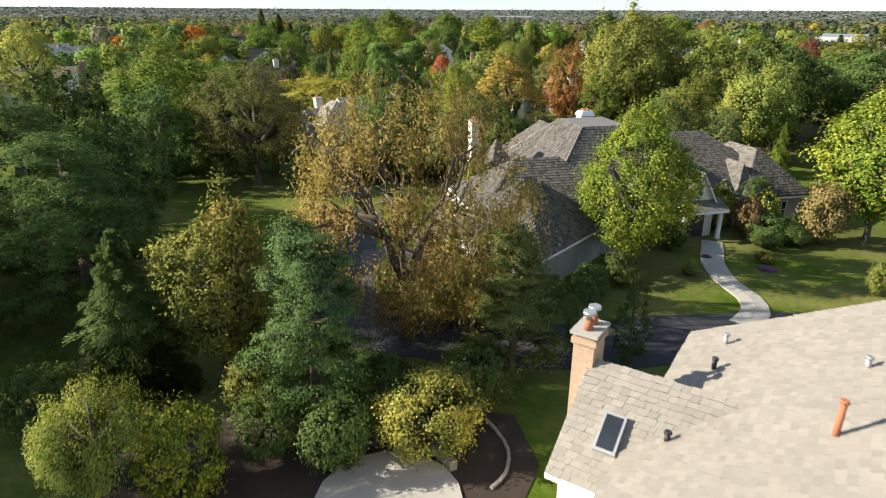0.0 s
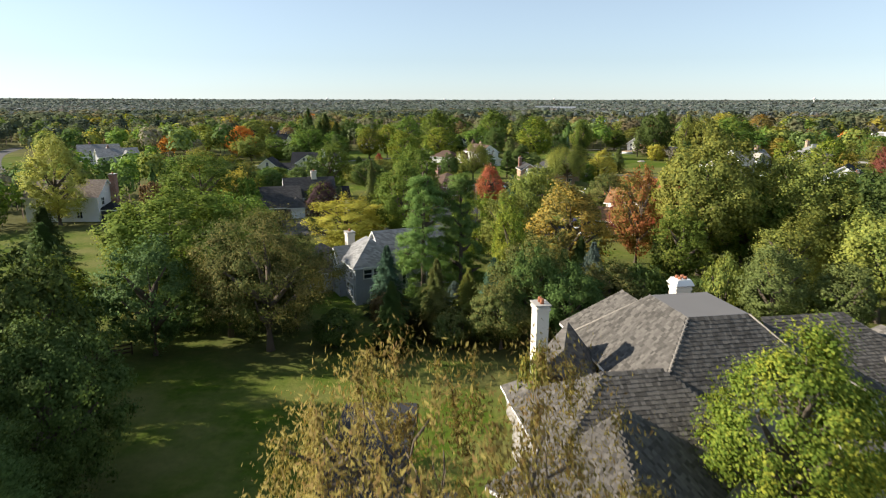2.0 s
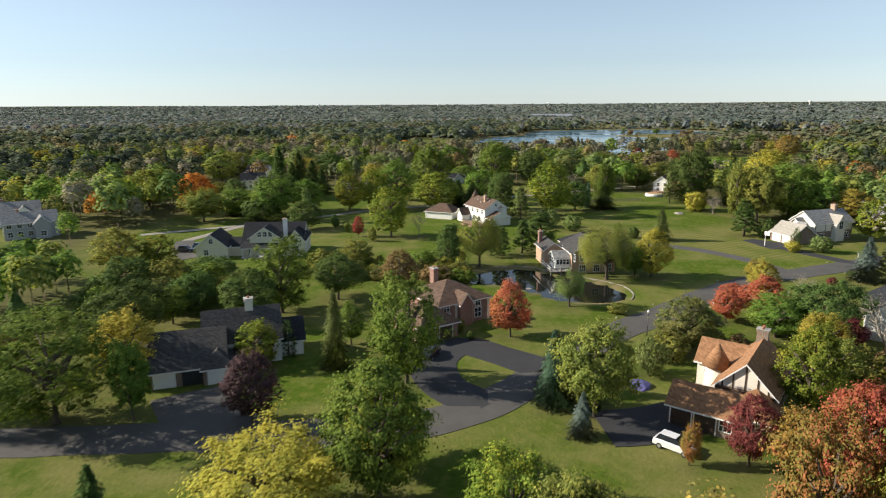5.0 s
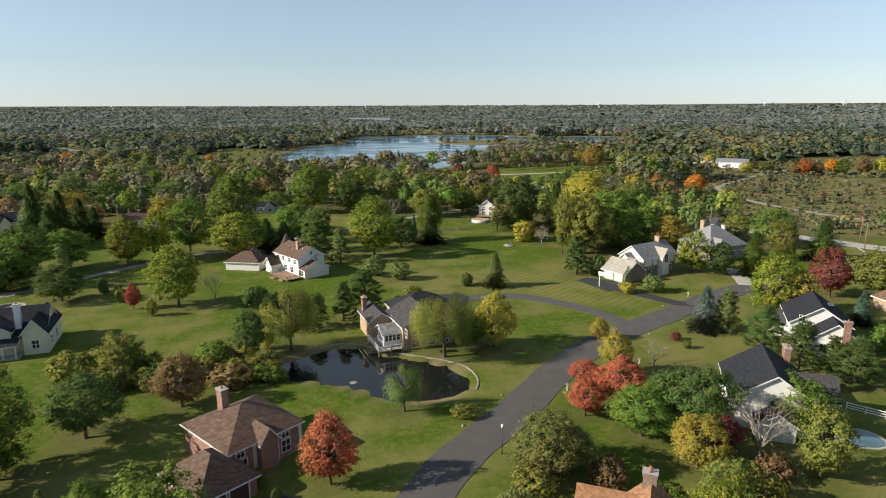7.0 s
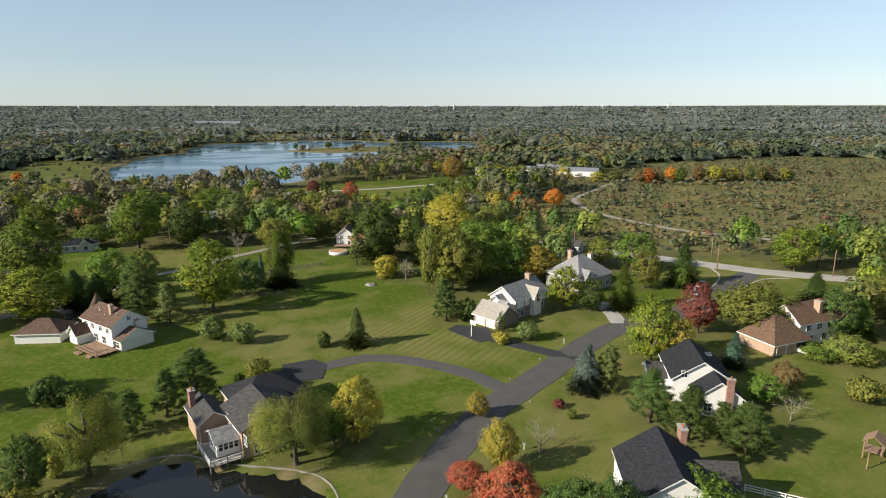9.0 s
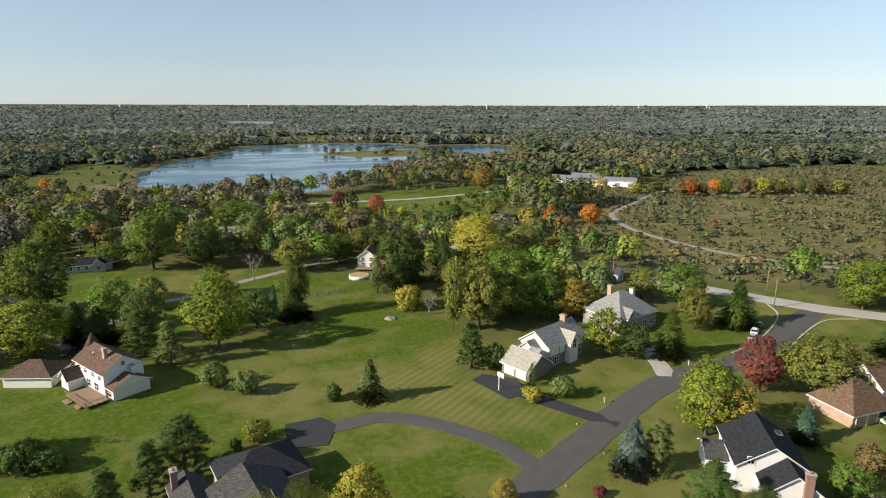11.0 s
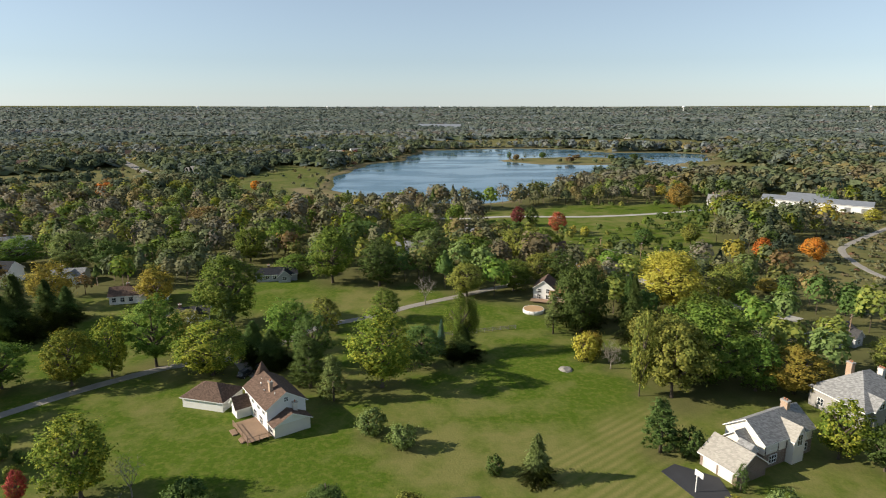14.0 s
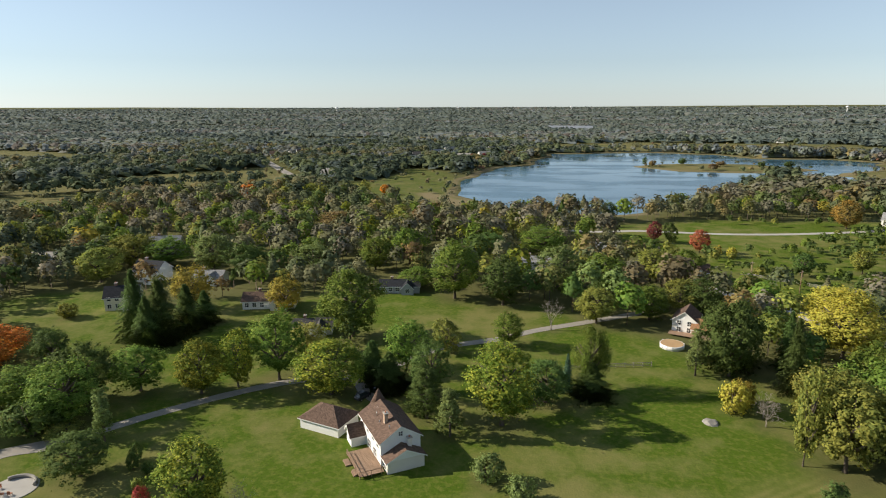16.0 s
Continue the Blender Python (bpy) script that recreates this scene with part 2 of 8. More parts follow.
def paint(name, c):
    s = Shade(name, 0.3, 0.1, 0.5)
    s.colour(s.mix(s.noise(2), scaled(c, 0.9), scaled(c, 1.05)))
    s.set(s.bsdf, "Coat Weight", 0.5)
    return s.mat


CAR_WHITE, CAR_SILVER, CAR_BLACK, CAR_BLUE = paint("white_car_paint", (0.75, 0.75, 0.75)), paint("silver_car_paint", (0.45, 0.47, 0.5)), paint("black_car_paint", (0.02, 0.02, 0.022)), paint("blue_car_paint", (0.08, 0.13, 0.2))


def water(name, c, rough, scale, strength):
    s = Shade(name, rough, spec=0.5)
    s.colour(s.mix(s.noise(0.01, 2), scaled(c, 0.7), scaled(c, 1.3)))
    streak = s.noise(0.012, 3, stretch=(1, 2.2, 1))
    s.set(s.bsdf, "Roughness", s.ramp(streak, (0.44, (rough * 0.4,) * 3), (0.56, (rough * 1.6,) * 3)))
    s.bump(s.noise(scale, 3), strength, 0.1)
    return s.mat


LAKE_WATER = water("lake_water", (0.05, 0.115, 0.16), 0.16, 0.5, 0.12)
POND_WATER = water("pond_water", (0.012, 0.014, 0.012), 0.04, 0.8, 0.05)
POOL_WATER = water("pool_water", (0.1, 0.18, 0.2), 0.08, 1.5, 0.1)

# ---- the ground's zones, in plan ----
LAKE = [(-25, 704), (-23, 746), (-2, 848), (43, 904), (86, 1070), (224, 1110), (309, 1070), (343, 1010), (429, 1000), (470, 950), (420, 867), (340, 805), (262, 788), (244, 734), (176, 659), (139, 601), (111, 575), (87, 563), (59, 565), (22, 575), (2, 603), (-22, 644)]
ISLAND = [(167, 890), (228, 930), (300, 920), (350, 860), (300, 835), (247, 830), (206, 845)]
FAR_POND = [(298, 790), (330, 815), (362, 800), (345, 757), (299, 759)]
POND = [(-9, 201), (-8, 206.5), (-1, 212), (4, 213), (8, 211.5), (12, 207), (18, 203), (22, 200), (25.2, 196.5), (25.5, 192), (24, 189), (20, 186.5), (15, 186), (11, 188.5), (6.5, 193), (-1, 198.5)]
LAWN = [(-60, 140), (-120, 230), (-112, 300), (-165, 360), (-140, 375), (-105, 358), (-20, 385), (30, 372), (60, 345), (75, 330), (95, 300), (85, 268), (110, 272), (200, 272), (200, 225), (158, 210), (160, 185), (135, 150), (60, 128), (45, -30), (-60, -40), (-60, 50), (-95, 75), (-125, 110)]
PARK = [(74, 523), (79, 478), (105, 400), (152, 378), (190, 440), (215, 489), (245, 546), (142, 547)]
MEADOW = [(178, 372), (212, 415), (300, 480), (420, 560), (640, 560), (760, 420), (560, 300), (260, 262), (192, 275), (172, 300), (170, 335)]
FIELD = [(-292, 516), (-273, 545), (-259, 605), (-181, 632), (-140, 690), (-195, 765), (-220, 810), (-261, 825), (-357, 737), (-409, 649), (-345, 570)]
SHORE = [(-133, 715), (-98, 729), (-84, 845), (-50, 818), (-20, 728), (-24, 640), (10, 590), (40, 562), (10, 548), (-30, 560), (-60, 600), (-110, 640)]
HEATH = [(60, 1120), (220, 1130), (350, 1110), (480, 1040), (660, 1080), (580, 1290), (260, 1340), (60, 1250)]
BANK = [(268, 722), (288, 775), (296, 840), (400, 850), (470, 790), (440, 720), (340, 690)]
STRIPES = [(44, 243), (56, 232), (70, 222), (84, 222), (76, 236), (74, 246), (84, 260), (94, 270), (93, 278), (76, 274), (61, 263), (50, 254)]
DRY_YARD = [(93, 150), (86, 168), (98, 183), (120, 188), (150, 198), (166, 186), (140, 150)]
DRY = [(56, 188), (64, 198), (78, 209), (94, 208), (102, 198), (92, 184), (80, 176), (68, 178)]
STREET_LAWN = [(-118, 170), (-160, 172), (-196, 214), (-250, 285), (-256, 320), (-232, 306), (-186, 262), (-150, 250), (-122, 222), (-108, 190)]
YARD = [(236, 500), (250, 548), (272, 545), (345, 500), (338, 430), (270, 430)]
BEACH = [(-28, 640), (-40, 660), (-52, 650), (-30, 600), (-4, 568), (20, 556), (24, 574), (2, 600)]


def apart_from(poly, x, y):
    """Signed distance from points to a polygon, negative inside."""
    x, y = np.asarray(x, float), np.asarray(y, float)
    near, inside = np.full(x.shape, 1e9), np.zeros(x.shape, bool)
    for (ax, ay), (bx, by) in zip(poly, poly[1:] + poly[:1]):
        ex, ey = bx - ax, by - ay
        s = np.clip(((x - ax) * ex + (y - ay) * ey) / (ex * ex + ey * ey), 0, 1)
        near = np.minimum(near, np.hypot(x - ax - s * ex, y - ay - s * ey))
        if ay != by:
            inside ^= ((ay > y) != (by > y)) & (x < ex * (y - ay) / ey + ax)
    return np.where(inside, -near, near)


def wobble(x, y, size, seed=0.0):
    """Smooth irregular waves in plan, about -1 to 1."""
    return (np.sin(x / size + 1.7 * np.sin(y / size * 0.7 + seed)) + np.sin(y / size * 1.3 + 1.1 * np.sin(x / size * 0.9 + 2 * seed))) / 2


def lake_side(x, y):
    """Distance to open water of the lake, its island and the far pond; negative on water."""
    w = 6 * wobble(x, y, 17)
    d = np.maximum(apart_from(LAKE, x, y) + w, -(apart_from(ISLAND, x, y) + w))
    return np.minimum(d, apart_from(FAR_POND, x, y))


def pond_side(x, y):
    return apart_from(POND, x, y) + 0.6 * wobble(x, y, 2.5)


def clearing(x, y):
    """Above 0 where the far woods stand open: long fields between belts of trees."""
    far = np.hypot(x - 10, y - 80)
    return np.where(far > 950, -0.68 - wobble(x * 0.4, y * 1.1, 120, 0.7), -1.0)


def spaced(start, stop, first, grow):
    out, step = [start], first
    while out[-1] < stop:
        out.append(out[-1] + step)
        step *= grow
    return out


def mesh_of(name, verts, faces, mats, index=None, smooth=False, normals=None):
    me = bpy.data.meshes.new(name)
    verts, faces = np.asarray(verts, np.float32), np.asarray(faces, np.int32)
    n, k = faces.shape
    me.vertices.add(len(verts))
    me.vertices.foreach_set("co", verts.ravel())
    me.loops.add(n * k)
    me.loops.foreach_set("vertex_index", faces.ravel())
    me.polygons.add(n)
    me.polygons.foreach_set("loop_start", np.arange(0, n * k, k, dtype=np.int32))
    me.polygons.foreach_set("loop_total", np.full(n, k, np.int32))
    for m in mats:
        me.materials.append(m)
    if index is not None:
        me.polygons.foreach_set("material_index", np.asarray(index, np.int32))
    me.polygons.foreach_set("use_smooth", np.full(n, smooth, bool))
    me.update(calc_edges=True)
    if normals is not None:
        layer = me.attributes.new("custom_normal", "FLOAT_VECTOR", "POINT")
        layer.data.foreach_set("vector", np.asarray(normals, np.float32).ravel())
        me.update()
    return me


def part(name, bm, material, parent, label=""):
    """Links a bmesh as one mesh object under a thing or part. material: one, or a list for the faces' indices."""
    me = bpy.data.meshes.new(name)
    bm.normal_update()
    bm.to_mesh(me)
    bm.free()
    for m in material if isinstance(material, (list, tuple)) else [material]:
        me.materials.append(m)
    ob = new(name, me)
    ob.parent = parent
    return tagged(ob, label)


def thing(name, x, y, z, yaw, label, category, group=""):
    ob = new(name)
    ob.empty_display_size = 0.5
    ob.matrix_basis = pose(x, y, z, 0, 0, yaw)
    return tagged(ob, label, category, group)


def box(bm, x0, x1, y0, y1, z0, z1, index=0):
    v = [bm.verts.new((x, y, z)) for z in (z0, z1) for x, y in ((x0, y0), (x1, y0), (x1, y1), (x0, y1))]
    for f in ((3, 2, 1, 0), (4, 5, 6, 7), (0, 1, 5, 4), (1, 2, 6, 5), (2, 3, 7, 6), (3, 0, 4, 7)):
        bm.faces.new([v[i] for i in f]).material_index = index
    return bm


def each(name, mat, parent, *dims):
    """One part for each box."""
    for d in dims:
        bm = bmesh.new()
        box(bm, *d)
        part(name, bm, mat, parent)


def boxes(*dims):
    bm = bmesh.new()
    for d in dims:
        box(bm, *d)
    return bm


def tube(bm, points, radii, sides=7, index=0):
    """A tapered tube through points."""
    rings = []
    for n, p in enumerate(points):
        a = Vector(points[max(n - 1, 0)])
        b = Vector(points[min(n + 1, len(points) - 1)])
        q = (b - a).to_track_quat("Z", "Y")
        rings.append([bm.verts.new(Vector(p) + q @ Vector((radii[n] * math.cos(t), radii[n] * math.sin(t), 0))) for t in (2 * math.pi * i / sides for i in range(sides))])
    for r, s in zip(rings, rings[1:]):
        for i in range(sides):
            f = bm.faces.new((r[i], r[(i + 1) % sides], s[(i + 1) % sides], s[i]))
            f.material_index, f.smooth = index, True
    bm.faces.new(rings[0][::-1]).material_index = index
    bm.faces.new(rings[-1]).material_index = index
    return bm


# ---- ground: one sheet to the horizon ----
def build_ground():
    xs = sorted(set([-v for v in spaced(170, 5600, 3.4, 1.07)] + list(np.arange(-170, 300.1, 2.9)) + spaced(301, 5600, 3.4, 1.07)))
    ys = sorted(set([-v for v in spaced(60, 5600, 6, 1.12)] + list(np.arange(-60, 420.1, 2.9)) + spaced(421, 1150, 5, 1.0) + spaced(1156, 5600, 8, 1.05)))
    x, y = np.meshgrid(xs, ys)
    z = np.clip((pond_side(x, y) - 0.6) * 0.45, -1.6, 0.0) + np.clip(lake_side(x, y) * 0.12 - 0.1, -2.0, 0.0)
    far = np.hypot(x, y - 100)
    z += np.clip((far - 1400) / 3600, 0, 1.2) ** 1.5 * 40
    z += 0.8 * wobble(x, y, 61, 1.0) * np.clip((far - 900) / 400, 0, 1) * (z > -0.02)
    h, w = x.shape
    i = np.arange(h * w).reshape(h, w)
    faces = np.stack([i[:-1, :-1], i[:-1, 1:], i[1:, 1:], i[1:, :-1]], -1).reshape(-1, 4)
    me = mesh_of("ground", np.stack([x, y, z], -1).reshape(-1, 3), faces, [GROUND], smooth=True)

    def soft(d, edge):
        return np.clip(0.5 - d / edge, 0, 1)

    px, py = x.ravel(), y.ravel()
    jag = 2.5 * wobble(px, py, 6)
    lawn = np.maximum(soft(apart_from(LAWN, px, py) + jag, 10), soft(apart_from(PARK, px, py) + jag, 10))
    lawn = np.maximum(lawn, np.maximum(0.55 * soft(apart_from(SHORE, px, py) + jag, 12), soft(apart_from(STREET_LAWN, px, py) + jag, 10)))
    meadow = np.maximum(soft(np.minimum(apart_from(MEADOW, px, py), apart_from(YARD, px, py)) + jag, 12), soft(np.minimum(np.minimum(apart_from(FIELD, px, py), apart_from(ISLAND, px, py) - 8), np.minimum(apart_from(BANK, px, py), apart_from(HEATH, px, py))) + 4 * jag, 30))
    dry = np.maximum(soft(apart_from(STRIPES, px, py) + jag, 8), np.maximum(soft(apart_from(DRY, px, py) + jag, 10), 0.6 * soft(apart_from(DRY_YARD, px, py) + jag, 14)))
    shore = np.maximum(soft(np.abs(lake_side(px, py)) - 3, 5), soft(np.abs(pond_side(px, py) - 0.2) - 0.7, 0.8))
    verge = np.full(px.shape, 1e9)
    for q in LANES[0][0][::2]:
        verge = np.minimum(verge, np.hypot(px - q[0], py - q[1]))
    dry = np.maximum(dry, 0.8 * soft(verge - 5.0 + 0.5 * jag, 4))
    earth = np.zeros(px.shape)
    for tx, ty, tr in planted:
        near = (np.abs(px - tx) < tr * 1.4) & (np.abs(py - ty) < tr * 1.4)
        earth[near] = np.maximum(earth[near], 0.75 * soft(np.hypot(px[near] - tx, py[near] - ty) - tr * 0.75, tr * 0.8))
    lawn = lawn * (1 - earth)
    meadow = np.maximum(meadow, soft(-60 * (clearing(px, py) + 0.0), 20))
    sand = np.maximum(soft(apart_from(BEACH, px, py) + jag, 8), shore)
    layer = me.color_attributes.new("cover", "FLOAT_COLOR", "POINT")
    rgba = np.stack([lawn, meadow, dry, sand], -1).astype(np.float32)
    layer.data.foreach_set("color", rgba.ravel())
    mown = me.attributes.new("mown", "FLOAT", "POINT")
    mown.data.foreach_set("value", soft(apart_from(STRIPES, px, py) + jag, 8).astype(np.float32))
    return tagged(new("ground", me), "mown green lawns, dry grass, meadow and woodland floor", "ground", kind="structure")


def ground_material():
    s = Shade("grass_ground", 0.95, spec=0.05)
    cover = s.tree.nodes.new("ShaderNodeAttribute")
    cover.attribute_name = "cover"
    rgb = s.node("SeparateColor", Color=cover.outputs["Color"])
    lawn, meadow, dry, sand = rgb.outputs[0], rgb.outputs[1], rgb.outputs[2], cover.outputs["Alpha"]
    fine, mid, big = s.noise(2.2, 5), s.noise(0.14, 4), s.noise(0.022, 3)
    grass = s.mix(mid, (0.056, 0.104, 0.008), (0.1, 0.152, 0.015))
    tuft = s.noise(0.75, 5)
    grass = s.mix(s.ramp(tuft, (0.46, (0,) * 3), (0.64, (0.6,) * 3)), grass, (0.165, 0.178, 0.036))
    grass = s.mix(s.ramp(s.noise(1.6, 3), (0.34, (0.4,) * 3), (0.5, (0,) * 3)), grass, (0.036, 0.068, 0.008))
    worn = s.ramp(s.math("ADD", s.math("MULTIPLY", big, 0.6), s.math("MULTIPLY", mid, 0.5)), (0.49, (0, 0, 0)), (0.66, (1, 1, 1)))
    grass = s.mix(s.math("MULTIPLY", worn, 0.75), grass, (0.215, 0.195, 0.072))
    p = s.node("SeparateXYZ", Vector=s.coord.outputs["Object"])
    across = s.math("ADD", s.math("MULTIPLY", p.outputs[0], -0.54), s.math("MULTIPLY", p.outputs[1], 0.84))
    band = s.math("SINE", s.math("ADD", s.math("MULTIPLY", across, 3.3), s.math("MULTIPLY", mid, 2.0)), 0)
    mown = s.tree.nodes.new("ShaderNodeAttribute")
    mown.attribute_name = "mown"
    band = s.math("MULTIPLY", band, mown.outputs["Fac"])
    straw = s.mix(s.math("ADD", s.math("MULTIPLY", band, 0.3), 0.55), (0.125, 0.145, 0.035), (0.235, 0.212, 0.075))
    grass = s.mix(s.math("MULTIPLY", dry, s.ramp(mid, (0.3, (0.45,) * 3), (0.6, (1,) * 3))), grass, straw)
    litter = s.mix(mid, (0.075, 0.085, 0.03), (0.16, 0.145, 0.06))
    prairie = s.mix(s.ramp(s.noise(0.03, 6), (0.35, (0, 0, 0)), (0.65, (1, 1, 1))), (0.115, 0.115, 0.042), (0.25, 0.2, 0.088))
    prairie = s.mix(s.math("MULTIPLY", s.noise(0.25, 5), 0.7), prairie, (0.15, 0.15, 0.055))
    prairie = s.mix(s.ramp(s.noise(0.09, 5), (0.5, (0,) * 3), (0.66, (0.8,) * 3)), prairie, (0.11, 0.115, 0.045))
    col = s.mix(lawn, litter, grass)
    col = s.mix(meadow, col, prairie)
    col = s.mix(s.math("MULTIPLY", sand, 0.85), col, (0.26, 0.2, 0.12))
    col = s.mix(s.math("MULTIPLY", fine, 0.4), col, (0.035, 0.045, 0.01))
    s.colour(col).bump(fine, 0.6, 0.12)
    return s.mat


GROUND = ground_material()


def sheet(name, x0, x1, y0, y1, z, mat, label, category):
    bm = bmesh.new()
    bm.faces.new([bm.verts.new(p) for p in ((x0, y0, z), (x1, y0, z), (x1, y1, z), (x0, y1, z))])
    me = bpy.data.meshes.new(name)
    bm.to_mesh(me)
    bm.free()
    me.materials.append(mat)
    return tagged(new(name, me), label, category, kind="structure")


sheet("lake_water", -60, 520, 540, 1130, -0.75, LAKE_WATER, "wide blue lake with smooth and rippled streaks", "lake")
sheet("pond_water", -14, 30, 182, 217, -0.42, POND_WATER, "dark still garden pond reflecting trees", "pond")


def smooth_line(points, step=1.5):
    """A Catmull-Rom line through points, in even small steps."""
    p = [np.array(q, float) for q in points]
    p = [2 * p[0] - p[1]] + p + [2 * p[-1] - p[-2]]
    out = []
    for a, b, c, d in zip(p, p[1:], p[2:], p[3:]):
        n = max(2, int(np.linalg.norm(c - b) / step))
        for t in np.arange(n) / n:
            out.append(0.5 * (2 * b + (c - a) * t + (2 * a - 5 * b + 4 * c - d) * t * t + (3 * b - a - 3 * c + d) * t ** 3))
    return out + [p[-2]]


LANES = []


def lane(name, points, width, mat, label, category="road", z=0.06, verge=None):
    """A paved strip with a slight crown and side faces down into the soil."""
    line = smooth_line(points)
    LANES.append((np.array(line), width))
    bm = bmesh.new()
    rows = []
    for n, q in enumerate(line):
        d = line[min(n + 1, len(line) - 1)] - line[max(n - 1, 0)]
        d = np.array((-d[1], d[0])) / np.hypot(*d)
        w = width / 2 * (1 + 0.03 * math.sin(n * 0.9))
        rows.append([bm.verts.new((*(q + d * o * w), zz)) for o, zz in ((1, -0.3), (1, z), (0, z + 0.05), (-1, z), (-1, -0.3))])
    for a, b in zip(rows, rows[1:]):
        for i in range(4):
            bm.faces.new((a[i], a[i + 1], b[i + 1], b[i]))
    bmesh.ops.recalc_face_normals(bm, faces=bm.faces[:])
    me = bpy.data.meshes.new(name)
    bm.to_mesh(me)
    bm.free()
    me.materials.append(mat)
    return tagged(new(name, me), label, category, kind="structure")


def pad(name, points, mat, label, category="driveway", z=0.1):
    """A flat paved area of some outline."""
    bm = bmesh.new()
    top = [bm.verts.new((*p, z)) for p in points]
    low = [bm.verts.new((*p, -0.3)) for p in points]
    bm.faces.new(top)
    for i in range(len(points)):
        j = (i + 1) % len(points)
        bm.faces.new((top[i], low[i], low[j], top[j]))
    bmesh.ops.recalc_face_normals(bm, faces=bm.faces[:])
    me = bpy.data.meshes.new(name)
    bm.to_mesh(me)
    bm.free()
    me.materials.append(mat)
    return tagged(new(name, me), label, category, kind="structure")


lane("road_main", [(-70, 128), (-45, 131), (-20, 134), (-7, 139), (5, 152), (16, 167), (28, 178), (43, 193), (58, 204.5), (76, 213.5), (98, 224.5), (114, 230), (132, 231), (148, 235), (166, 243), (184, 250)], 6.8, ASPHALT, "grey asphalt residential road curving between lawns")
lane("road_west", [(-150.5, 188), (-168, 216), (-200, 251), (-235, 297), (-262, 345)], 6.8, ASPHALT, "grey asphalt side street between lawns")
lane("road_cross", [(160, 300), (174, 276), (184, 259), (192, 247), (215, 225), (260, 200)], 8, CONCRETE, "pale concrete cross street at the meadow's edge")
lane("kerb", [(136, 235.4), (150, 239.6), (164, 246.6), (173, 253), (178, 261)], 0.5, CONCRETE, "pale concrete kerb at a street corner", "kerb", z=0.14)
lane("kerb", [(140, 228.6), (152, 232.4), (168, 239.4), (181, 243.2), (190, 240.5)], 0.5, CONCRETE, "pale concrete kerb at a street corner", "kerb", z=0.14)
lane("driveway_bend", [(66, 211), (63, 221), (55, 232), (47, 237.5), (39, 237.5), (33, 237)], 4.0, ASPHALT, "curved asphalt driveway across the lawn", "driveway", z=0.07)
pad("driveway_pond_house", [(28, 233), (35, 231.5), (38, 238), (36, 242), (29, 242)], NEW_ASPHALT, "dark asphalt court behind a brick house", z=0.12)
lane("driveway_grey_house", [(88, 217.5), (83, 226), (77, 237)], 3.8, NEW_ASPHALT, "dark asphalt driveway to a grey house", "driveway", z=0.07)
pad("driveway_court", [(70.5, 246), (74, 248), (80, 243), (79, 235.5), (73.5, 235)], NEW_ASPHALT, "dark asphalt court before a garage")
lane("driveway_concrete", [(112, 231), (115.5, 238), (119, 247)], 4.2, CONCRETE, "pale concrete driveway to a grey house", "driveway", z=0.07)
lane("driveway_brick_house", [(-4, 141), (-10, 147), (-12, 155), (-8, 162), (-2, 158.5), (5, 153)], 7.0, NEW_ASPHALT, "dark looped asphalt driveway round a grass island", "driveway", z=0.07)
lane("driveway_tudor", [(10, 136), (15, 137), (21, 139.5)], 8.5, NEW_ASPHALT, "dark asphalt driveway before a timbered house", "driveway", z=0.08)
lane("driveway_garage", [(-34, 132), (-40, 136), (-45, 143)], 9.5, ASPHALT, "worn asphalt driveway before a triple garage", "driveway", z=0.08)
lane("driveway_farmhouse", [(-92, 240), (-86, 226), (-80, 219)], 5.0, ASPHALT, "asphalt driveway beside a cream farmhouse", "driveway", z=0.07)
lane("driveway_farmhouse_long", [(-92, 240), (-84, 262), (-75, 268)], 3.2, GRAVEL, "gravel driveway along a lawn", "driveway", z=0.07)
lane("driveway_gravel", [(-110, 248), (-83, 265), (-70.4, 273.4), (-60.6, 283.2), (-48, 294.4), (-34, 303.7), (-20, 307), (-14, 299), (-8, 293)], 3.0, GRAVEL, "grey gravel driveway across a wide lawn", "driveway", z=0.07)
lane("driveway_gravel_back", [(-20, 307), (-8, 318), (2, 330), (18, 338), (30, 346.6), (49, 357), (75, 372)], 3.2, GRAVEL, "pale gravel lane behind trees", "driveway", z=0.07)
lane("trail", [(340, 480), (299, 456), (246.5, 420), (230.4, 405), (218.2, 378), (214.7, 356), (216, 331), (222.5, 307), (240, 280)], 3.2, GRAVEL, "pale gravel trail winding through a meadow", "trail", z=0.07)
lane("road_park", [(40, 512), (69, 506), (94, 510), (121, 507), (144, 505), (181, 509), (232, 523), (280, 545)], 4.5, CONCRETE, "pale park road near the lake", z=0.07)
lane("road_village", [(96, 402), (103, 392), (110, 383), (118, 374), (128, 350), (150, 320)], 5.5, CONCRETE, "pale street by the park", z=0.07)
lane("path_beach", [(-330, 1000), (-286, 930), (-192, 764), (-124, 682), (-101, 672)], 9, GRAVEL, "pale track beside a dry field", "track", z=0.1)
lane("driveway_mansion", [(-9, 62), (-8, 45), (-5, 36), (1, 33.5), (10, 32.5), (18, 34), (30, 34), (48, 30)], 6.0, NEW_ASPHALT, "dark asphalt driveway before a mansion", "driveway", z=0.07)
pad("driveway_mansion_court", [(-11, 41), (-11, 49), (-2, 50), (-1, 42)], ASPHALT, "asphalt court beside a mansion", z=0.09)
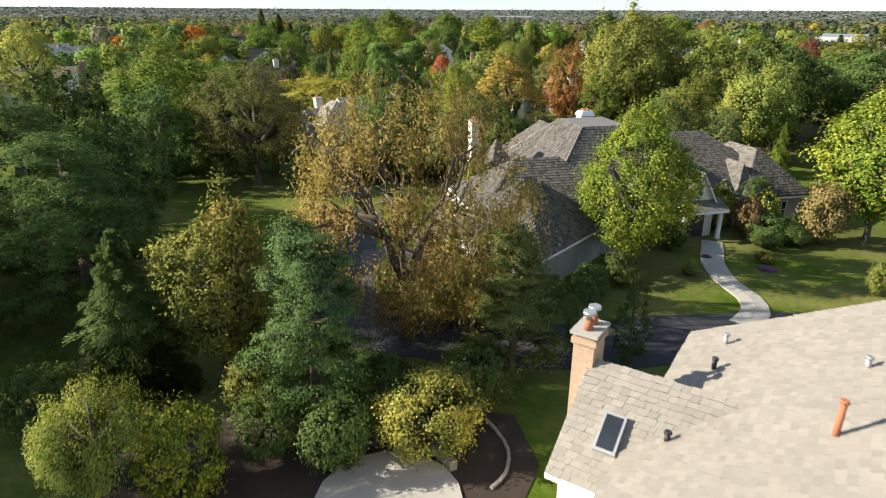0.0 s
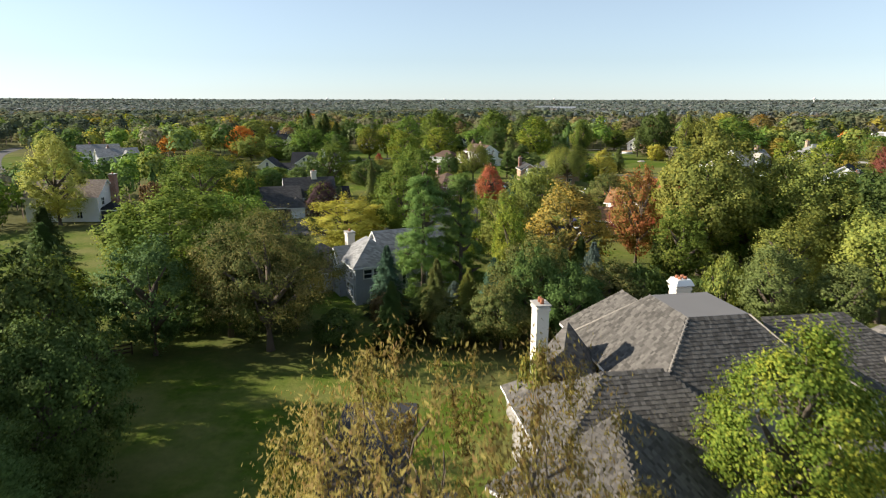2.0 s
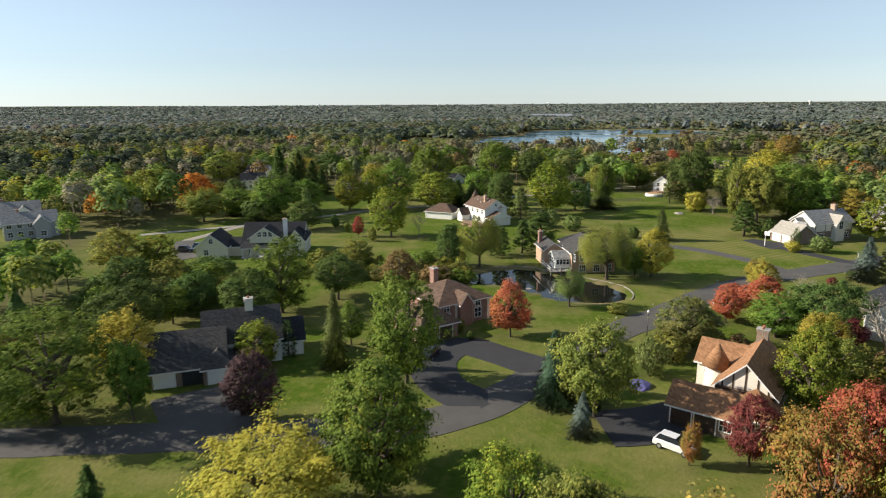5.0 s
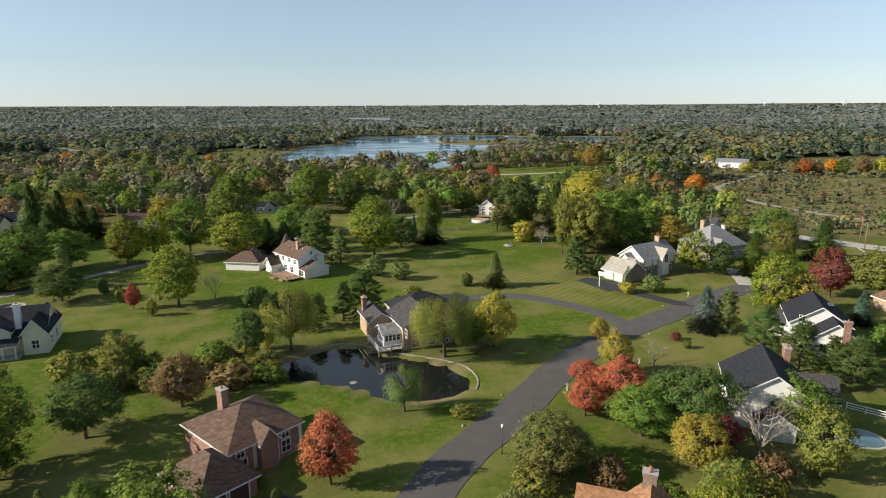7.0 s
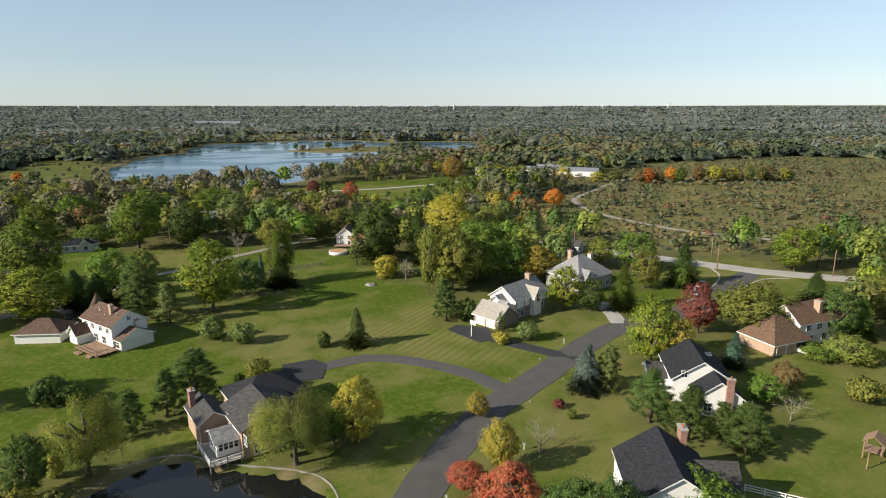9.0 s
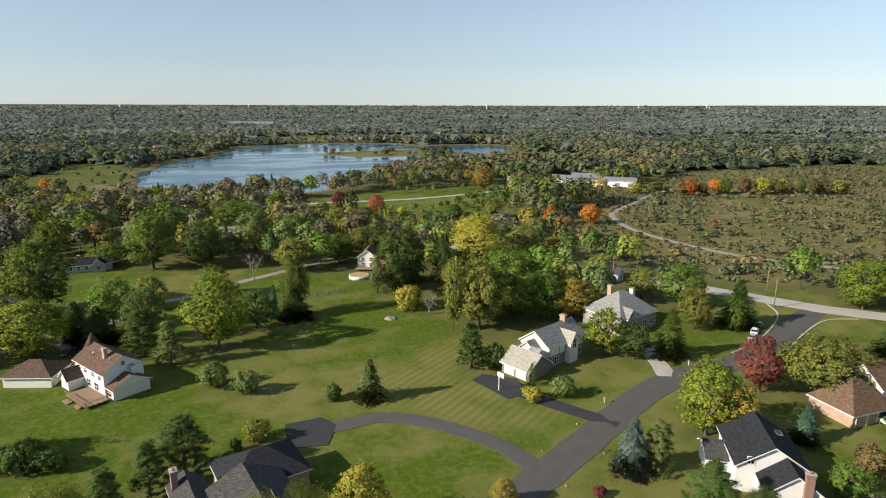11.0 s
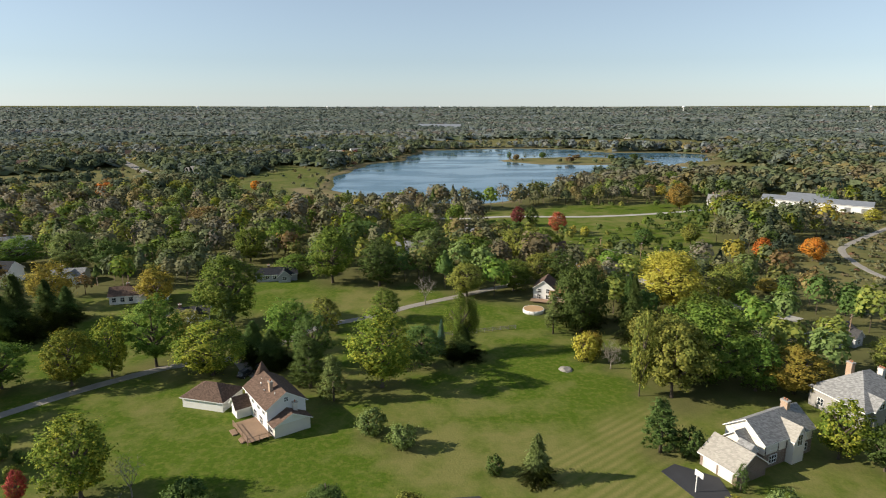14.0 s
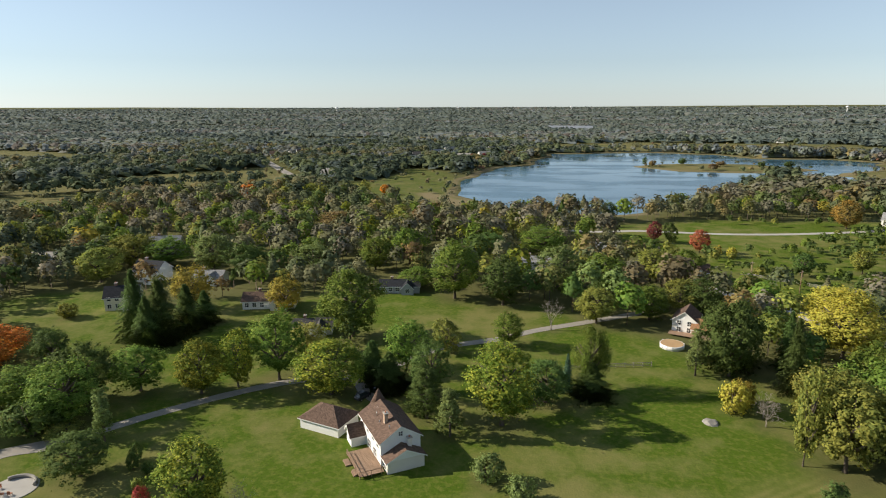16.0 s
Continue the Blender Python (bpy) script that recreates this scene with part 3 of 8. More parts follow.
lane("front_walk", [(21.5, 35.4), (23.4, 37.5), (24.0, 40), (23.6, 43), (24.1, 47), (25.3, 50), (26.2, 52.4)], 1.9, CONCRETE, "pale flagstone front walk curving to a porch", "path", z=0.09)
lane("pond_edging", [(-2, 213.6), (4, 214.4), (8.6, 212.8), (13, 208.4), (18.8, 204.4), (23, 201.4), (26.3, 197.4), (26.9, 192), (25.4, 188)], 0.3, ROCK, "low stone edging along a pond bank", "edging", z=0.03)
pad("mulch_bed", [(-13, 16.5), (-15.5, 21), (-12, 24.5), (-6, 26), (0, 25.8), (4.6, 25), (5.4, 21), (3.6, 17), (0, 14.8), (-4, 14.6), (-8, 14.2)], MULCH, "dark mulch bed under shrubs", "mulch bed", z=0.05)
pad("terrace", [(-1.6 + 3.3 * math.cos(i * 0.3491), 18.6 + 3.3 * math.sin(i * 0.3491)) for i in range(18)], CONCRETE, "pale round stone terrace below shrubs", "terrace", z=0.14)


# ---- trees ----
rng = np.random.default_rng(7)


def leaf_quads(centre, normal, size, gen, loose=0.34, hang=0.0, thin=1.0, along=None):
    """Small rhombic leaves at centres, facing about along normals."""
    n = len(centre)
    normal = normal / (np.linalg.norm(normal, axis=1, keepdims=True) + 1e-9) + gen.normal(0, loose, (n, 3))
    normal /= np.linalg.norm(normal, axis=1, keepdims=True) + 1e-9
    a = np.cross(normal, gen.normal(0, 1, (n, 3)))
    if hang:
        a = gen.normal(0, 0.6, (n, 3)) + [0, 0, -0.9]
    if along is not None:
        a = along + gen.normal(0, 0.28, (n, 3))
    a /= np.linalg.norm(a, axis=1, keepdims=True) + 1e-9
    b = np.cross(normal, a)
    s = np.asarray(size).reshape(-1, 1)
    k = gen.uniform(0.55, 0.8, (n, 1)) * (1 - hang) * thin
    v = np.stack([centre - a * s, centre - b * s * k + a * s * 0.15, centre + a * s, centre + b * s * k + a * s * 0.15], 1)
    return v.reshape(-1, 3), np.arange(4 * n).reshape(-1, 4)


def clumps(gen, kind, count):
    """Clump centres and radii of a crown one unit wide in radius, z from 0 to 1."""
    u = gen.normal(0, 1, (count, 3))
    u /= np.linalg.norm(u, axis=1, keepdims=True)
    r = gen.uniform(0.55, 1.0, (count, 1)) ** 0.5
    if kind == "maple":
        c = u * r * [0.82, 0.82, 0.41] + [0, 0, 0.54]
        c[:, :2] *= np.clip(1.25 - 0.75 * np.abs(c[:, 2:] - 0.45) * 1.6, 0.4, 1.1)
        s = gen.uniform(0.16, 0.3, count)
    elif kind == "tall":
        c = u * r * [0.8, 0.8, 0.43] + [0, 0, 0.53] + gen.normal(0, 0.05, (count, 3)) * [1.6, 1.6, 0.7]
        s = gen.uniform(0.15, 0.3, count)
    elif kind == "oak":
        c = u * r * [0.84, 0.84, 0.37] + [0, 0, 0.56] + gen.normal(0, 0.06, (count, 3)) * [1.8, 1.8, 0.8]
        s = gen.uniform(0.13, 0.27, count)
    elif kind == "drooping":
        c = u * gen.uniform(0.45, 1.0, (count, 1)) ** 0.5 * [0.92, 0.92, 0.4] + [0, 0, 0.54]
        s = gen.uniform(0.12, 0.22, count)
    elif kind == "shrub":
        c = u * r * [0.78, 0.78, 0.4] + [0, 0, 0.46]
        s = gen.uniform(0.16, 0.32, count)
    elif kind == "willow":
        c = u * r * [0.75, 0.75, 0.3] + [0, 0, 0.64]
        s = gen.uniform(0.16, 0.28, count)
    elif kind == "pine":
        z = gen.uniform(0.13, 0.96, count)
        t = gen.uniform(0, 2 * math.pi, count)
        w = (1.06 - z) ** 0.6 * gen.uniform(0.3, 0.95, count)
        c = np.stack([w * np.cos(t), w * np.sin(t), z], 1)
        s = gen.uniform(0.14, 0.26, count)
    else:
        z = gen.uniform(0.03, 0.95, count)
        t = gen.uniform(0, 2 * math.pi, count)
        w = np.sin(np.pi * np.clip(z * 0.8 + 0.18, 0, 1)) * gen.uniform(0.55, 0.8, count)
        c = np.stack([w * np.cos(t), w * np.sin(t), z], 1)
        s = gen.uniform(0.2, 0.32, count)
    return c, s * (1.0 if kind == "drooping" else 0.8)


SLIM = {"maple": 2.6, "tall": 2.7, "oak": 2.2, "drooping": 2.4, "shrub": 1.6, "willow": 2.0, "pine": 2.9, "arbor": 3.8, "spruce": 3.6, "bare": 1.9}


def crown_mesh(kind, leaves, leaf, seed):
    """A crown of separate leaves, one unit in radius and one high."""
    gen = np.random.default_rng(seed)
    slim = SLIM[kind]
    squash = np.array([1, 1, 1 / slim])
    if kind == "spruce":
        tiers = 26
        tier = gen.integers(0, tiers, leaves)
        z0 = 0.06 + 0.92 * (tier / tiers) ** 0.92
        twig = gen.integers(0, 13, leaves)
        reach = (1 - z0) ** 0.85 * (0.66 + 0.5 * gen.random((tiers, 13))[tier, twig])
        arm = twig * (2 * math.pi / 13) + tier * 1.1
        along = gen.uniform(0.12, 1, leaves) ** 0.7
        t = arm + gen.normal(0, 0.16, leaves) * (1.15 - 0.6 * along)
        w = reach * along * (0.9 + 0.2 * np.sin(arm * 5 + tier))
        c = np.stack([w * np.cos(t), w * np.sin(t), z0 - 0.045 * along ** 2 * reach * 2 + 0.02 * gen.normal(0, 0.4, leaves)], 1)
        nrm = np.stack([0.5 * np.cos(t), 0.5 * np.sin(t), np.full(leaves, 0.9)], 1)
        size = leaf * gen.uniform(0.7, 1.2, leaves) * (1.15 - 0.5 * z0)
        v, f = leaf_quads(c / squash, nrm, size * 1.5, gen, thin=0.5, along=np.stack([np.cos(t), np.sin(t), np.full(leaves, -0.45)], 1))
        v = v * squash
    elif kind == "willow":
        base, s = clumps(gen, kind, 46)
        pick = gen.integers(0, len(base), leaves)
        u = gen.normal(0, 1, (leaves, 3))
        u /= np.linalg.norm(u, axis=1, keepdims=True)
        c = base[pick] + u * s[pick, None] * [1, 1, 0.42]
        strand = np.hypot(c[:, 0], c[:, 1])
        turn = np.arctan2(c[:, 1], c[:, 0])
        fall = 0.42 + 0.3 * np.sin(3 * turn + seed) * np.sin(7 * turn + 2 * strand) + 0.28 * gen.random(46)[pick]
        c[:, 2] -= gen.random(leaves) ** 1.2 * np.clip(fall, 0.15, 0.95) * np.clip(strand * 1.2, 0, 1) * (c[:, 2] - 0.06)
        c[:, :2] *= (0.86 + 0.26 * np.clip(c[:, 2], 0, 0.6) + 0.1 * np.sin(5 * turn + seed))[:, None]
        v, f = leaf_quads(c / squash, np.stack([u[:, 0], u[:, 1], 0.25 * np.ones(leaves)], 1), leaf * gen.uniform(0.6, 1.1, leaves), gen, 0.34, 0.4)
        v = v * squash
    else:
        many = {"maple": 280, "tall": 250, "oak": 260, "shrub": 120, "drooping": 130, "pine": 190, "arbor": 150}[kind]
        base, s = clumps(gen, kind, many)
        pick = gen.choice(len(base), leaves, p=s ** 2 / (s ** 2).sum())
        u = gen.normal(0, 1, (leaves, 3))
        u /= np.linalg.norm(u, axis=1, keepdims=True)
        out = np.clip(np.abs(gen.normal(0, 0.62, leaves)), 0, 1.25)
        flat = 0.45 if kind == "pine" else 0.8
        c = base[pick] / squash + u * (s[pick] * out)[:, None] * [1, 1, flat]
        core = np.array([0, 0, 0.5]) / squash
        for wave in gen.normal(0, 2.4, (4, 3)):
            c = core + (c - core) * (1 + 0.07 * np.sin(c @ wave + gen.uniform(0, 6)))[:, None]
        if kind == "drooping":
            c[:, 2] -= np.abs(gen.normal(0, 0.12, leaves))
        mid = np.array([0, 0, 0.5]) / squash
        way = 0.55 * u + 0.7 * (c - mid) / (np.linalg.norm(c - mid, axis=1, keepdims=True) + 0.3) + [0, 0, 0.35]
        v, f = leaf_quads(c, way, leaf * gen.uniform(0.6, 1.25, leaves), gen, 0.34, 0.45 if kind == "drooping" else 0.0, 0.7 if kind == "pine" else 1.0)
        v = v * squash
        v[:, 2] = np.maximum(v[:, 2], 0.004)
        side = np.repeat(u, 4, axis=0)
    middle = np.array([0, 0, 0.42]) / squash
    out = v / squash - middle
    out /= np.linalg.norm(out, axis=1, keepdims=True) + 1e-6
    tips = np.repeat(gen.normal(0, 0.22, (len(v) // 4, 3)), 4, axis=0)
    if kind not in ("spruce", "willow"):
        out = 0.75 * out + 0.5 * side
    way = (out + tips + [0, 0, 0.12]) * [1, 1, slim]
    way /= np.linalg.norm(way, axis=1, keepdims=True)
    return mesh_of("crown", v, f, [LEAF["green"]], smooth=True, normals=way)


def branches(bm, start, way, length, radius, depth, gen, squash):
    end = start + way * length
    mid = start + way * length * 0.5 + Vector(gen.normal(0, 0.05 * length, 3))
    sq = lambda p: (p.x, p.y, p.z * squash)
    tube(bm, [sq(start), sq(mid), sq(end)], [radius, radius * 0.8, radius * 0.55], 5)
    if depth:
        for _ in range(3 if depth > 1 else 4):
            turn = Vector(gen.normal(0, 0.62, 3))
            branches(bm, mid.lerp(end, gen.uniform(0.2, 1)), (way + turn + Vector((0, 0, 0.12))).normalized(), length * gen.uniform(0.55, 0.75), radius * 0.5, depth - 1, gen, squash)


def trunk_mesh(kind, seed):
    """A tapered trunk with limbs, in the crown's units."""
    gen = np.random.default_rng(seed)
    bm = bmesh.new()
    q = 1 / SLIM[kind]
    if kind == "bare":
        tube(bm, [(0, 0, -0.02), (0.02, 0, 0.12), (0, 0.03, 0.26)], [0.05, 0.036, 0.03], 7)
        for i in range(6):
            t = i * 1.05 + gen.normal(0, 0.2)
            branches(bm, Vector((0, 0, (0.14 + 0.02 * i) / q)), Vector((math.cos(t) * 0.55, math.sin(t) * 0.55, 0.95)).normalized(), 0.62, 0.013, 4, gen, q)
    elif kind == "drooping":
        tube(bm, [(0, 0, -0.02), (0.01, 0, 0.1), (0.03, 0.02, 0.22)], [0.075, 0.05, 0.045], 8)
        for i in range(5):
            t = i * 1.25 + gen.normal(0, 0.2)
            branches(bm, Vector((0.02, 0.01, (0.17 + 0.015 * i) / q)), Vector((math.cos(t) * 0.42, math.sin(t) * 0.42, 1.0)).normalized(), 0.75, 0.026, 2, gen, q)
    elif kind in ("spruce", "arbor"):
        tube(bm, [(0, 0, -0.02), (0, 0, 0.5), (0, 0, 0.97)], [0.09, 0.05, 0.01], 6)
    elif kind == "shrub":
        for i in range(6):
            t = i * 1.05
            tube(bm, [(0.06 * math.cos(t), 0.06 * math.sin(t), -0.02), (0.25 * math.cos(t), 0.25 * math.sin(t), 0.3), (0.5 * math.cos(t), 0.5 * math.sin(t), 0.62)], [0.03, 0.022, 0.01], 5)
    elif kind == "pine":
        tube(bm, [(0, 0, -0.02), (0.03, 0, 0.4), (0, 0.02, 0.7), (0, 0, 0.95)], [0.075, 0.055, 0.035, 0.012], 7)
        for i in range(12):
            z, t = 0.25 + 0.055 * i, i * 2.4
            w = 0.75 * (1.05 - z)
            tube(bm, [(0, 0, z), (w * 0.6 * math.cos(t), w * 0.6 * math.sin(t), z + 0.01), (w * math.cos(t), w * math.sin(t), z + 0.04)], [0.022, 0.014, 0.006], 4)
    else:
        fork = 0.24 if kind != "oak" else 0.2
        tube(bm, [(0, 0, -0.02), (0, 0, 0.04), (0.02, 0.01, fork), (0.0, 0.03, 0.55), (0, 0, 0.8)], [0.075, 0.05, 0.042, 0.026, 0.01], 8)
        for i in range(9):
            z, t = fork * (0.9 + 0.16 * i), i * 2.4 + gen.normal(0, 0.2)
            w = gen.uniform(0.55, 0.8) * (1.0 - 0.04 * i)
            tube(bm, [(0.01, 0, z), (w * 0.4 * math.cos(t), w * 0.4 * math.sin(t), z + 0.1), (w * math.cos(t + 0.2), w * math.sin(t + 0.2), min(0.95, z + 0.26))], [0.036, 0.025, 0.008], 5)
    me = bpy.data.meshes.new("trunk")
    bm.to_mesh(me)
    bm.free()
    me.materials.append(PALE_BARK if kind == "bare" else BARK)
    return me


CROWN_BANK, TRUNK_BANK = {}, {}
DETAIL = {"close": (23000, 0.029), "large": (21000, 0.029), "mid": (14000, 0.036), "far": (6500, 0.053)}
WORDS = {"maple": "full round broadleaf tree", "tall": "upright broadleaf tree", "oak": "wide spreading broadleaf tree", "drooping": "airy drooping broadleaf tree", "shrub": "rounded shrub", "willow": "drooping willow tree", "pine": "long-needled pine tree", "arbor": "narrow conical evergreen", "spruce": "conical spruce tree", "bare": "bare leafless tree"}
TINT = {"green": "green", "bright_green": "fresh green", "dark_green": "dark green", "yellow_green": "yellow-green", "yellow": "pale yellow", "gold": "golden yellow", "olive": "olive green", "olive_gold": "olive and gold", "grey_green": "grey-green", "blue_green": "blue-green", "teal": "soft blue-green", "pine_green": "light green", "amber": "amber and brown", "blue": "silvery blue", "brown": "brown and gold autumn", "brown_green": "brownish green", "rust": "rusty brown", "orange": "bright orange", "red": "bright red", "red_green": "red and green", "dark_red": "deep red", "purple": "dark purple", "grey": "grey"}
PLACES = [("on the pond bank", 8, 195, 27), ("beside a large shake-roofed mansion", 20, 56, 26), ("beside a brick house", -9, 170, 15), ("beside a timbered house", 27, 145, 15), ("beside a cream farmhouse", -66, 222, 22), ("beside a white house", 68, 172, 16), ("beside a white house", 101, 193, 15), ("beside a tan brick house", 138, 202, 18), ("beside a grey-roofed house", 93, 248, 17), ("beside a grey house", 125, 262, 16), ("beside a brown-roofed white house", -6, 274, 22), ("beside a house with a triple garage", -43, 152, 15), ("beside a pale-roofed house", 8, 12, 16)]
planted = []


def tree(kind, tint, x, y, h, r, where=""):
    if kind == "spruce":
        r *= 1.45
    if kind == "pine":
        r *= 1.2
    gap = min(math.dist((x, y, h * 0.6), eye) for _, eye, _, _ in PATH)
    level = "near" if gap < 38 else "close" if gap < 62 and kind != "shrub" else "mid" if gap < 105 and not (kind == "shrub" and gap > 60) else "far"
    if level == "mid" and r > 6:
        level = "large"
    wide = level in ("close", "large") and r > 7 or level in ("mid", "far") and r > 5
    pick = (kind, level + "_wide" if wide else level, len(planted) % 3)
    if level == "near":
        pick = (kind, level, len(planted))
    if kind != "bare" and pick not in CROWN_BANK:
        fine = {"spruce": 0.85, "pine": 0.95, "willow": 0.8, "arbor": 0.9, "shrub": 1.1}.get(kind, 1.0)
        fewer = {"shrub": 0.6, "arbor": 0.7, "oak": 1.25, "willow": 1.4, "spruce": 1.7, "pine": 2.1}.get(kind, 1.0)
        if level == "near":
            leaf = min(0.04, 0.07 / r) if kind == "shrub" else min(0.05, (0.14 if kind == "drooping" else 0.096 if kind in ("maple", "oak", "tall") else 0.085) / r)
            leaves = int(min(54000, (15 if kind == "shrub" else 22) / leaf ** 2) * (0.8 if tint in ("gold", "brown") else 1))
        else:
            leaves, leaf = DETAIL[level]
            if wide:
                leaves, leaf = int(leaves * (2.2 if level == "far" else 1.7)), leaf * (0.66 if level == "far" else 0.76)
        CROWN_BANK[pick] = crown_mesh(kind, int(leaves * fewer), leaf * fine, 11 + 7 * pick[2] + 3 * len(kind))
    if (kind, pick[2] % 3) not in TRUNK_BANK:
        TRUNK_BANK[kind, pick[2] % 3] = trunk_mesh(kind, 5 + pick[2] % 3)
    if not where:
        where = next((w for w, px, py, d in PLACES if math.hypot(x - px, y - py) < d), "")
    if not where:
        road = min(np.hypot(q[:, 0] - x, q[:, 1] - y).min() for q, _ in LANES)
        where = "beside a paved drive" if road < 10 else "on the mown lawn" if apart_from(LAWN, x, y) < 0 else "among other trees"
    if len(f"{TINT[tint]} {WORDS[kind]} {where}".replace("-", " ").split()) > 12:
        where = "near houses"
    root = thing("shrub" if kind == "shrub" else "tree", x, y, 0, (len(planted) * 77) % 360, f"{TINT[tint]} {WORDS[kind]} {where}", "shrub" if kind == "shrub" else "tree")
    root.scale = (r, r, h)
    trunk = new("trunk", TRUNK_BANK[kind, pick[2] % 3])
    trunk.parent = root
    if kind != "bare":
        crown = new("crown", CROWN_BANK[pick])
        crown.parent = root
        crown.material_slots[0].link = "OBJECT"
        crown.material_slots[0].material = LEAF[tint]
    planted.append((x, y, r))
    return root


# ---- building kit ----
def slab(bm, poly, down=0.22):
    """A roof slope: its top in material 0, edges and underside in material 1."""
    top = [bm.verts.new(p) for p in poly]
    low = [bm.verts.new((p[0], p[1], p[2] - down)) for p in poly]
    bm.faces.new(top).material_index = 0
    bm.faces.new(low[::-1]).material_index = 1
    for i in range(len(poly)):
        j = (i + 1) % len(poly)
        bm.faces.new((top[j], top[i], low[i], low[j])).material_index = 1


def block(root, x0, x1, y0, y1, eave, ridge, axis="x", kind="gable", wall=None, roof=None, z0=0.0, over=0.45, gable=None):
    """One volume of a house: walls up into the gables, and a roof with thickness and overhang."""
    half = (y1 - y0) / 2 if axis == "x" else (x1 - x0) / 2
    slope = (ridge - eave) / half
    bm = bmesh.new()
    base = [(x0, y0), (x1, y0), (x1, y1), (x0, y1)]
    low = [bm.verts.new((*p, z0 - 0.4)) for p in base]
    top = [bm.verts.new((*p, eave)) for p in base]
    for i in range(4):
        j = (i + 1) % 4
        bm.faces.new((low[i], low[j], top[j], top[i]))
    if kind == "gable":
        my, mx = (y0 + y1) / 2, (x0 + x1) / 2
        peaks = ((x0, my), (x1, my)) if axis == "x" else ((mx, y0), (mx, y1))
        a, b = [bm.verts.new((*p, ridge - 0.02)) for p in peaks]
        if axis == "x":
            bm.faces.new((top[0], a, top[3])).material_index = 1
            bm.faces.new((top[1], top[2], b)).material_index = 1
        else:
            bm.faces.new((top[0], top[1], a)).material_index = 1
            bm.faces.new((top[2], top[3], b)).material_index = 1
    part("wall", bm, [wall, gable or wall], root)
    if roof is None:
        return dict(root=root, x0=x0, x1=x1, y0=y0, y1=y1)
    bm = bmesh.new()
    o = over
    ez = eave - slope * o + 0.12
    rz = ridge + 0.12
    if kind == "gable" and axis == "x":
        my = (y0 + y1) / 2
        slab(bm, [(x0 - o, y0 - o, ez), (x1 + o, y0 - o, ez), (x1 + o, my, rz), (x0 - o, my, rz)])
        slab(bm, [(x1 + o, y1 + o, ez), (x0 - o, y1 + o, ez), (x0 - o, my, rz), (x1 + o, my, rz)])
    elif kind == "gable":
        mx = (x0 + x1) / 2
        slab(bm, [(x0 - o, y1 + o, ez), (x0 - o, y0 - o, ez), (mx, y0 - o, rz), (mx, y1 + o, rz)])
        slab(bm, [(x1 + o, y0 - o, ez), (x1 + o, y1 + o, ez), (mx, y1 + o, rz), (mx, y0 - o, rz)])
    else:
        X0, X1, Y0, Y1 = x0 - o, x1 + o, y0 - o, y1 + o
        if axis == "x":
            run = min((Y1 - Y0) / 2, (X1 - X0) / 2 - 0.05)
            a, b = (X0 + run, (Y0 + Y1) / 2, rz), (X1 - run, (Y0 + Y1) / 2, rz)
            slab(bm, [(X0, Y0, ez), (X1, Y0, ez), b, a])
            slab(bm, [(X1, Y1, ez), (X0, Y1, ez), a, b])
            slab(bm, [(X0, Y1, ez), (X0, Y0, ez), a])
            slab(bm, [(X1, Y0, ez), (X1, Y1, ez), b])
        else:
            run = min((X1 - X0) / 2, (Y1 - Y0) / 2 - 0.05)
            a, b = ((X0 + X1) / 2, Y0 + run, rz), ((X0 + X1) / 2, Y1 - run, rz)
            slab(bm, [(X0, Y1, ez), (X0, Y0, ez), a, b])
            slab(bm, [(X1, Y0, ez), (X1, Y1, ez), b, a])
            slab(bm, [(X0, Y0, ez), (X1, Y0, ez), a])
            slab(bm, [(X1, Y1, ez), (X0, Y1, ez), b])
    part("roof", bm, [roof, TRIM], root)
    return dict(root=root, x0=x0, x1=x1, y0=y0, y1=y1)


def on_face(b, side, u, z):
    """The pose of a thing on a wall: its x along the wall, its -y outwards."""
    x, y, turn = {"s": (b["x0"] + u, b["y0"], 0), "n": (b["x1"] - u, b["y1"], 180), "w": (b["x0"], b["y1"] - u, -90), "e": (b["x1"], b["y0"] + u, 90)}[side]
    return pose(x, y, z, 0, 0, turn)


def window(b, side, u, z, w=1.1, h=1.4, panes=2):
    """A sash window: one connected frame with its glazing bars, and a pane behind it."""
    xs = [-w / 2 - 0.1, -w / 2]
    for i in range(1, panes):
        m = -w / 2 + w * i / panes
        xs += [m - 0.035, m + 0.035]
    xs += [w / 2, w / 2 + 0.1]
    zs = [-0.1, 0, h / 2 - 0.03, h / 2 + 0.03, h, h + 0.1]
    bm = bmesh.new()
    grid = [[bm.verts.new((x, -0.09, q)) for x in xs] for q in zs]
    for r in range(len(zs) - 1):
        for c in range(len(xs) - 1):
            if r % 2 == 0 or c % 2 == 0:
                bm.faces.new((grid[r][c], grid[r][c + 1], grid[r + 1][c + 1], grid[r + 1][c]))
    made = bmesh.ops.extrude_face_region(bm, geom=bm.faces[:])
    for v in made["geom"]:
        if isinstance(v, bmesh.types.BMVert):
            v.co.y = 0.02
    bmesh.ops.recalc_face_normals(bm, faces=bm.faces[:])
    ob = part("window", bm, TRIM, b["root"])
    ob.matrix_basis = on_face(b, side, u, z)
    part("pane", boxes((-w / 2, w / 2, -0.035, 0.02, 0, h)), GLASS, ob)
    return ob


def windows(b, side, z, *us, w=1.1, h=1.4, panes=2):
    for u in us:
        window(b, side, u, z, w, h, panes)


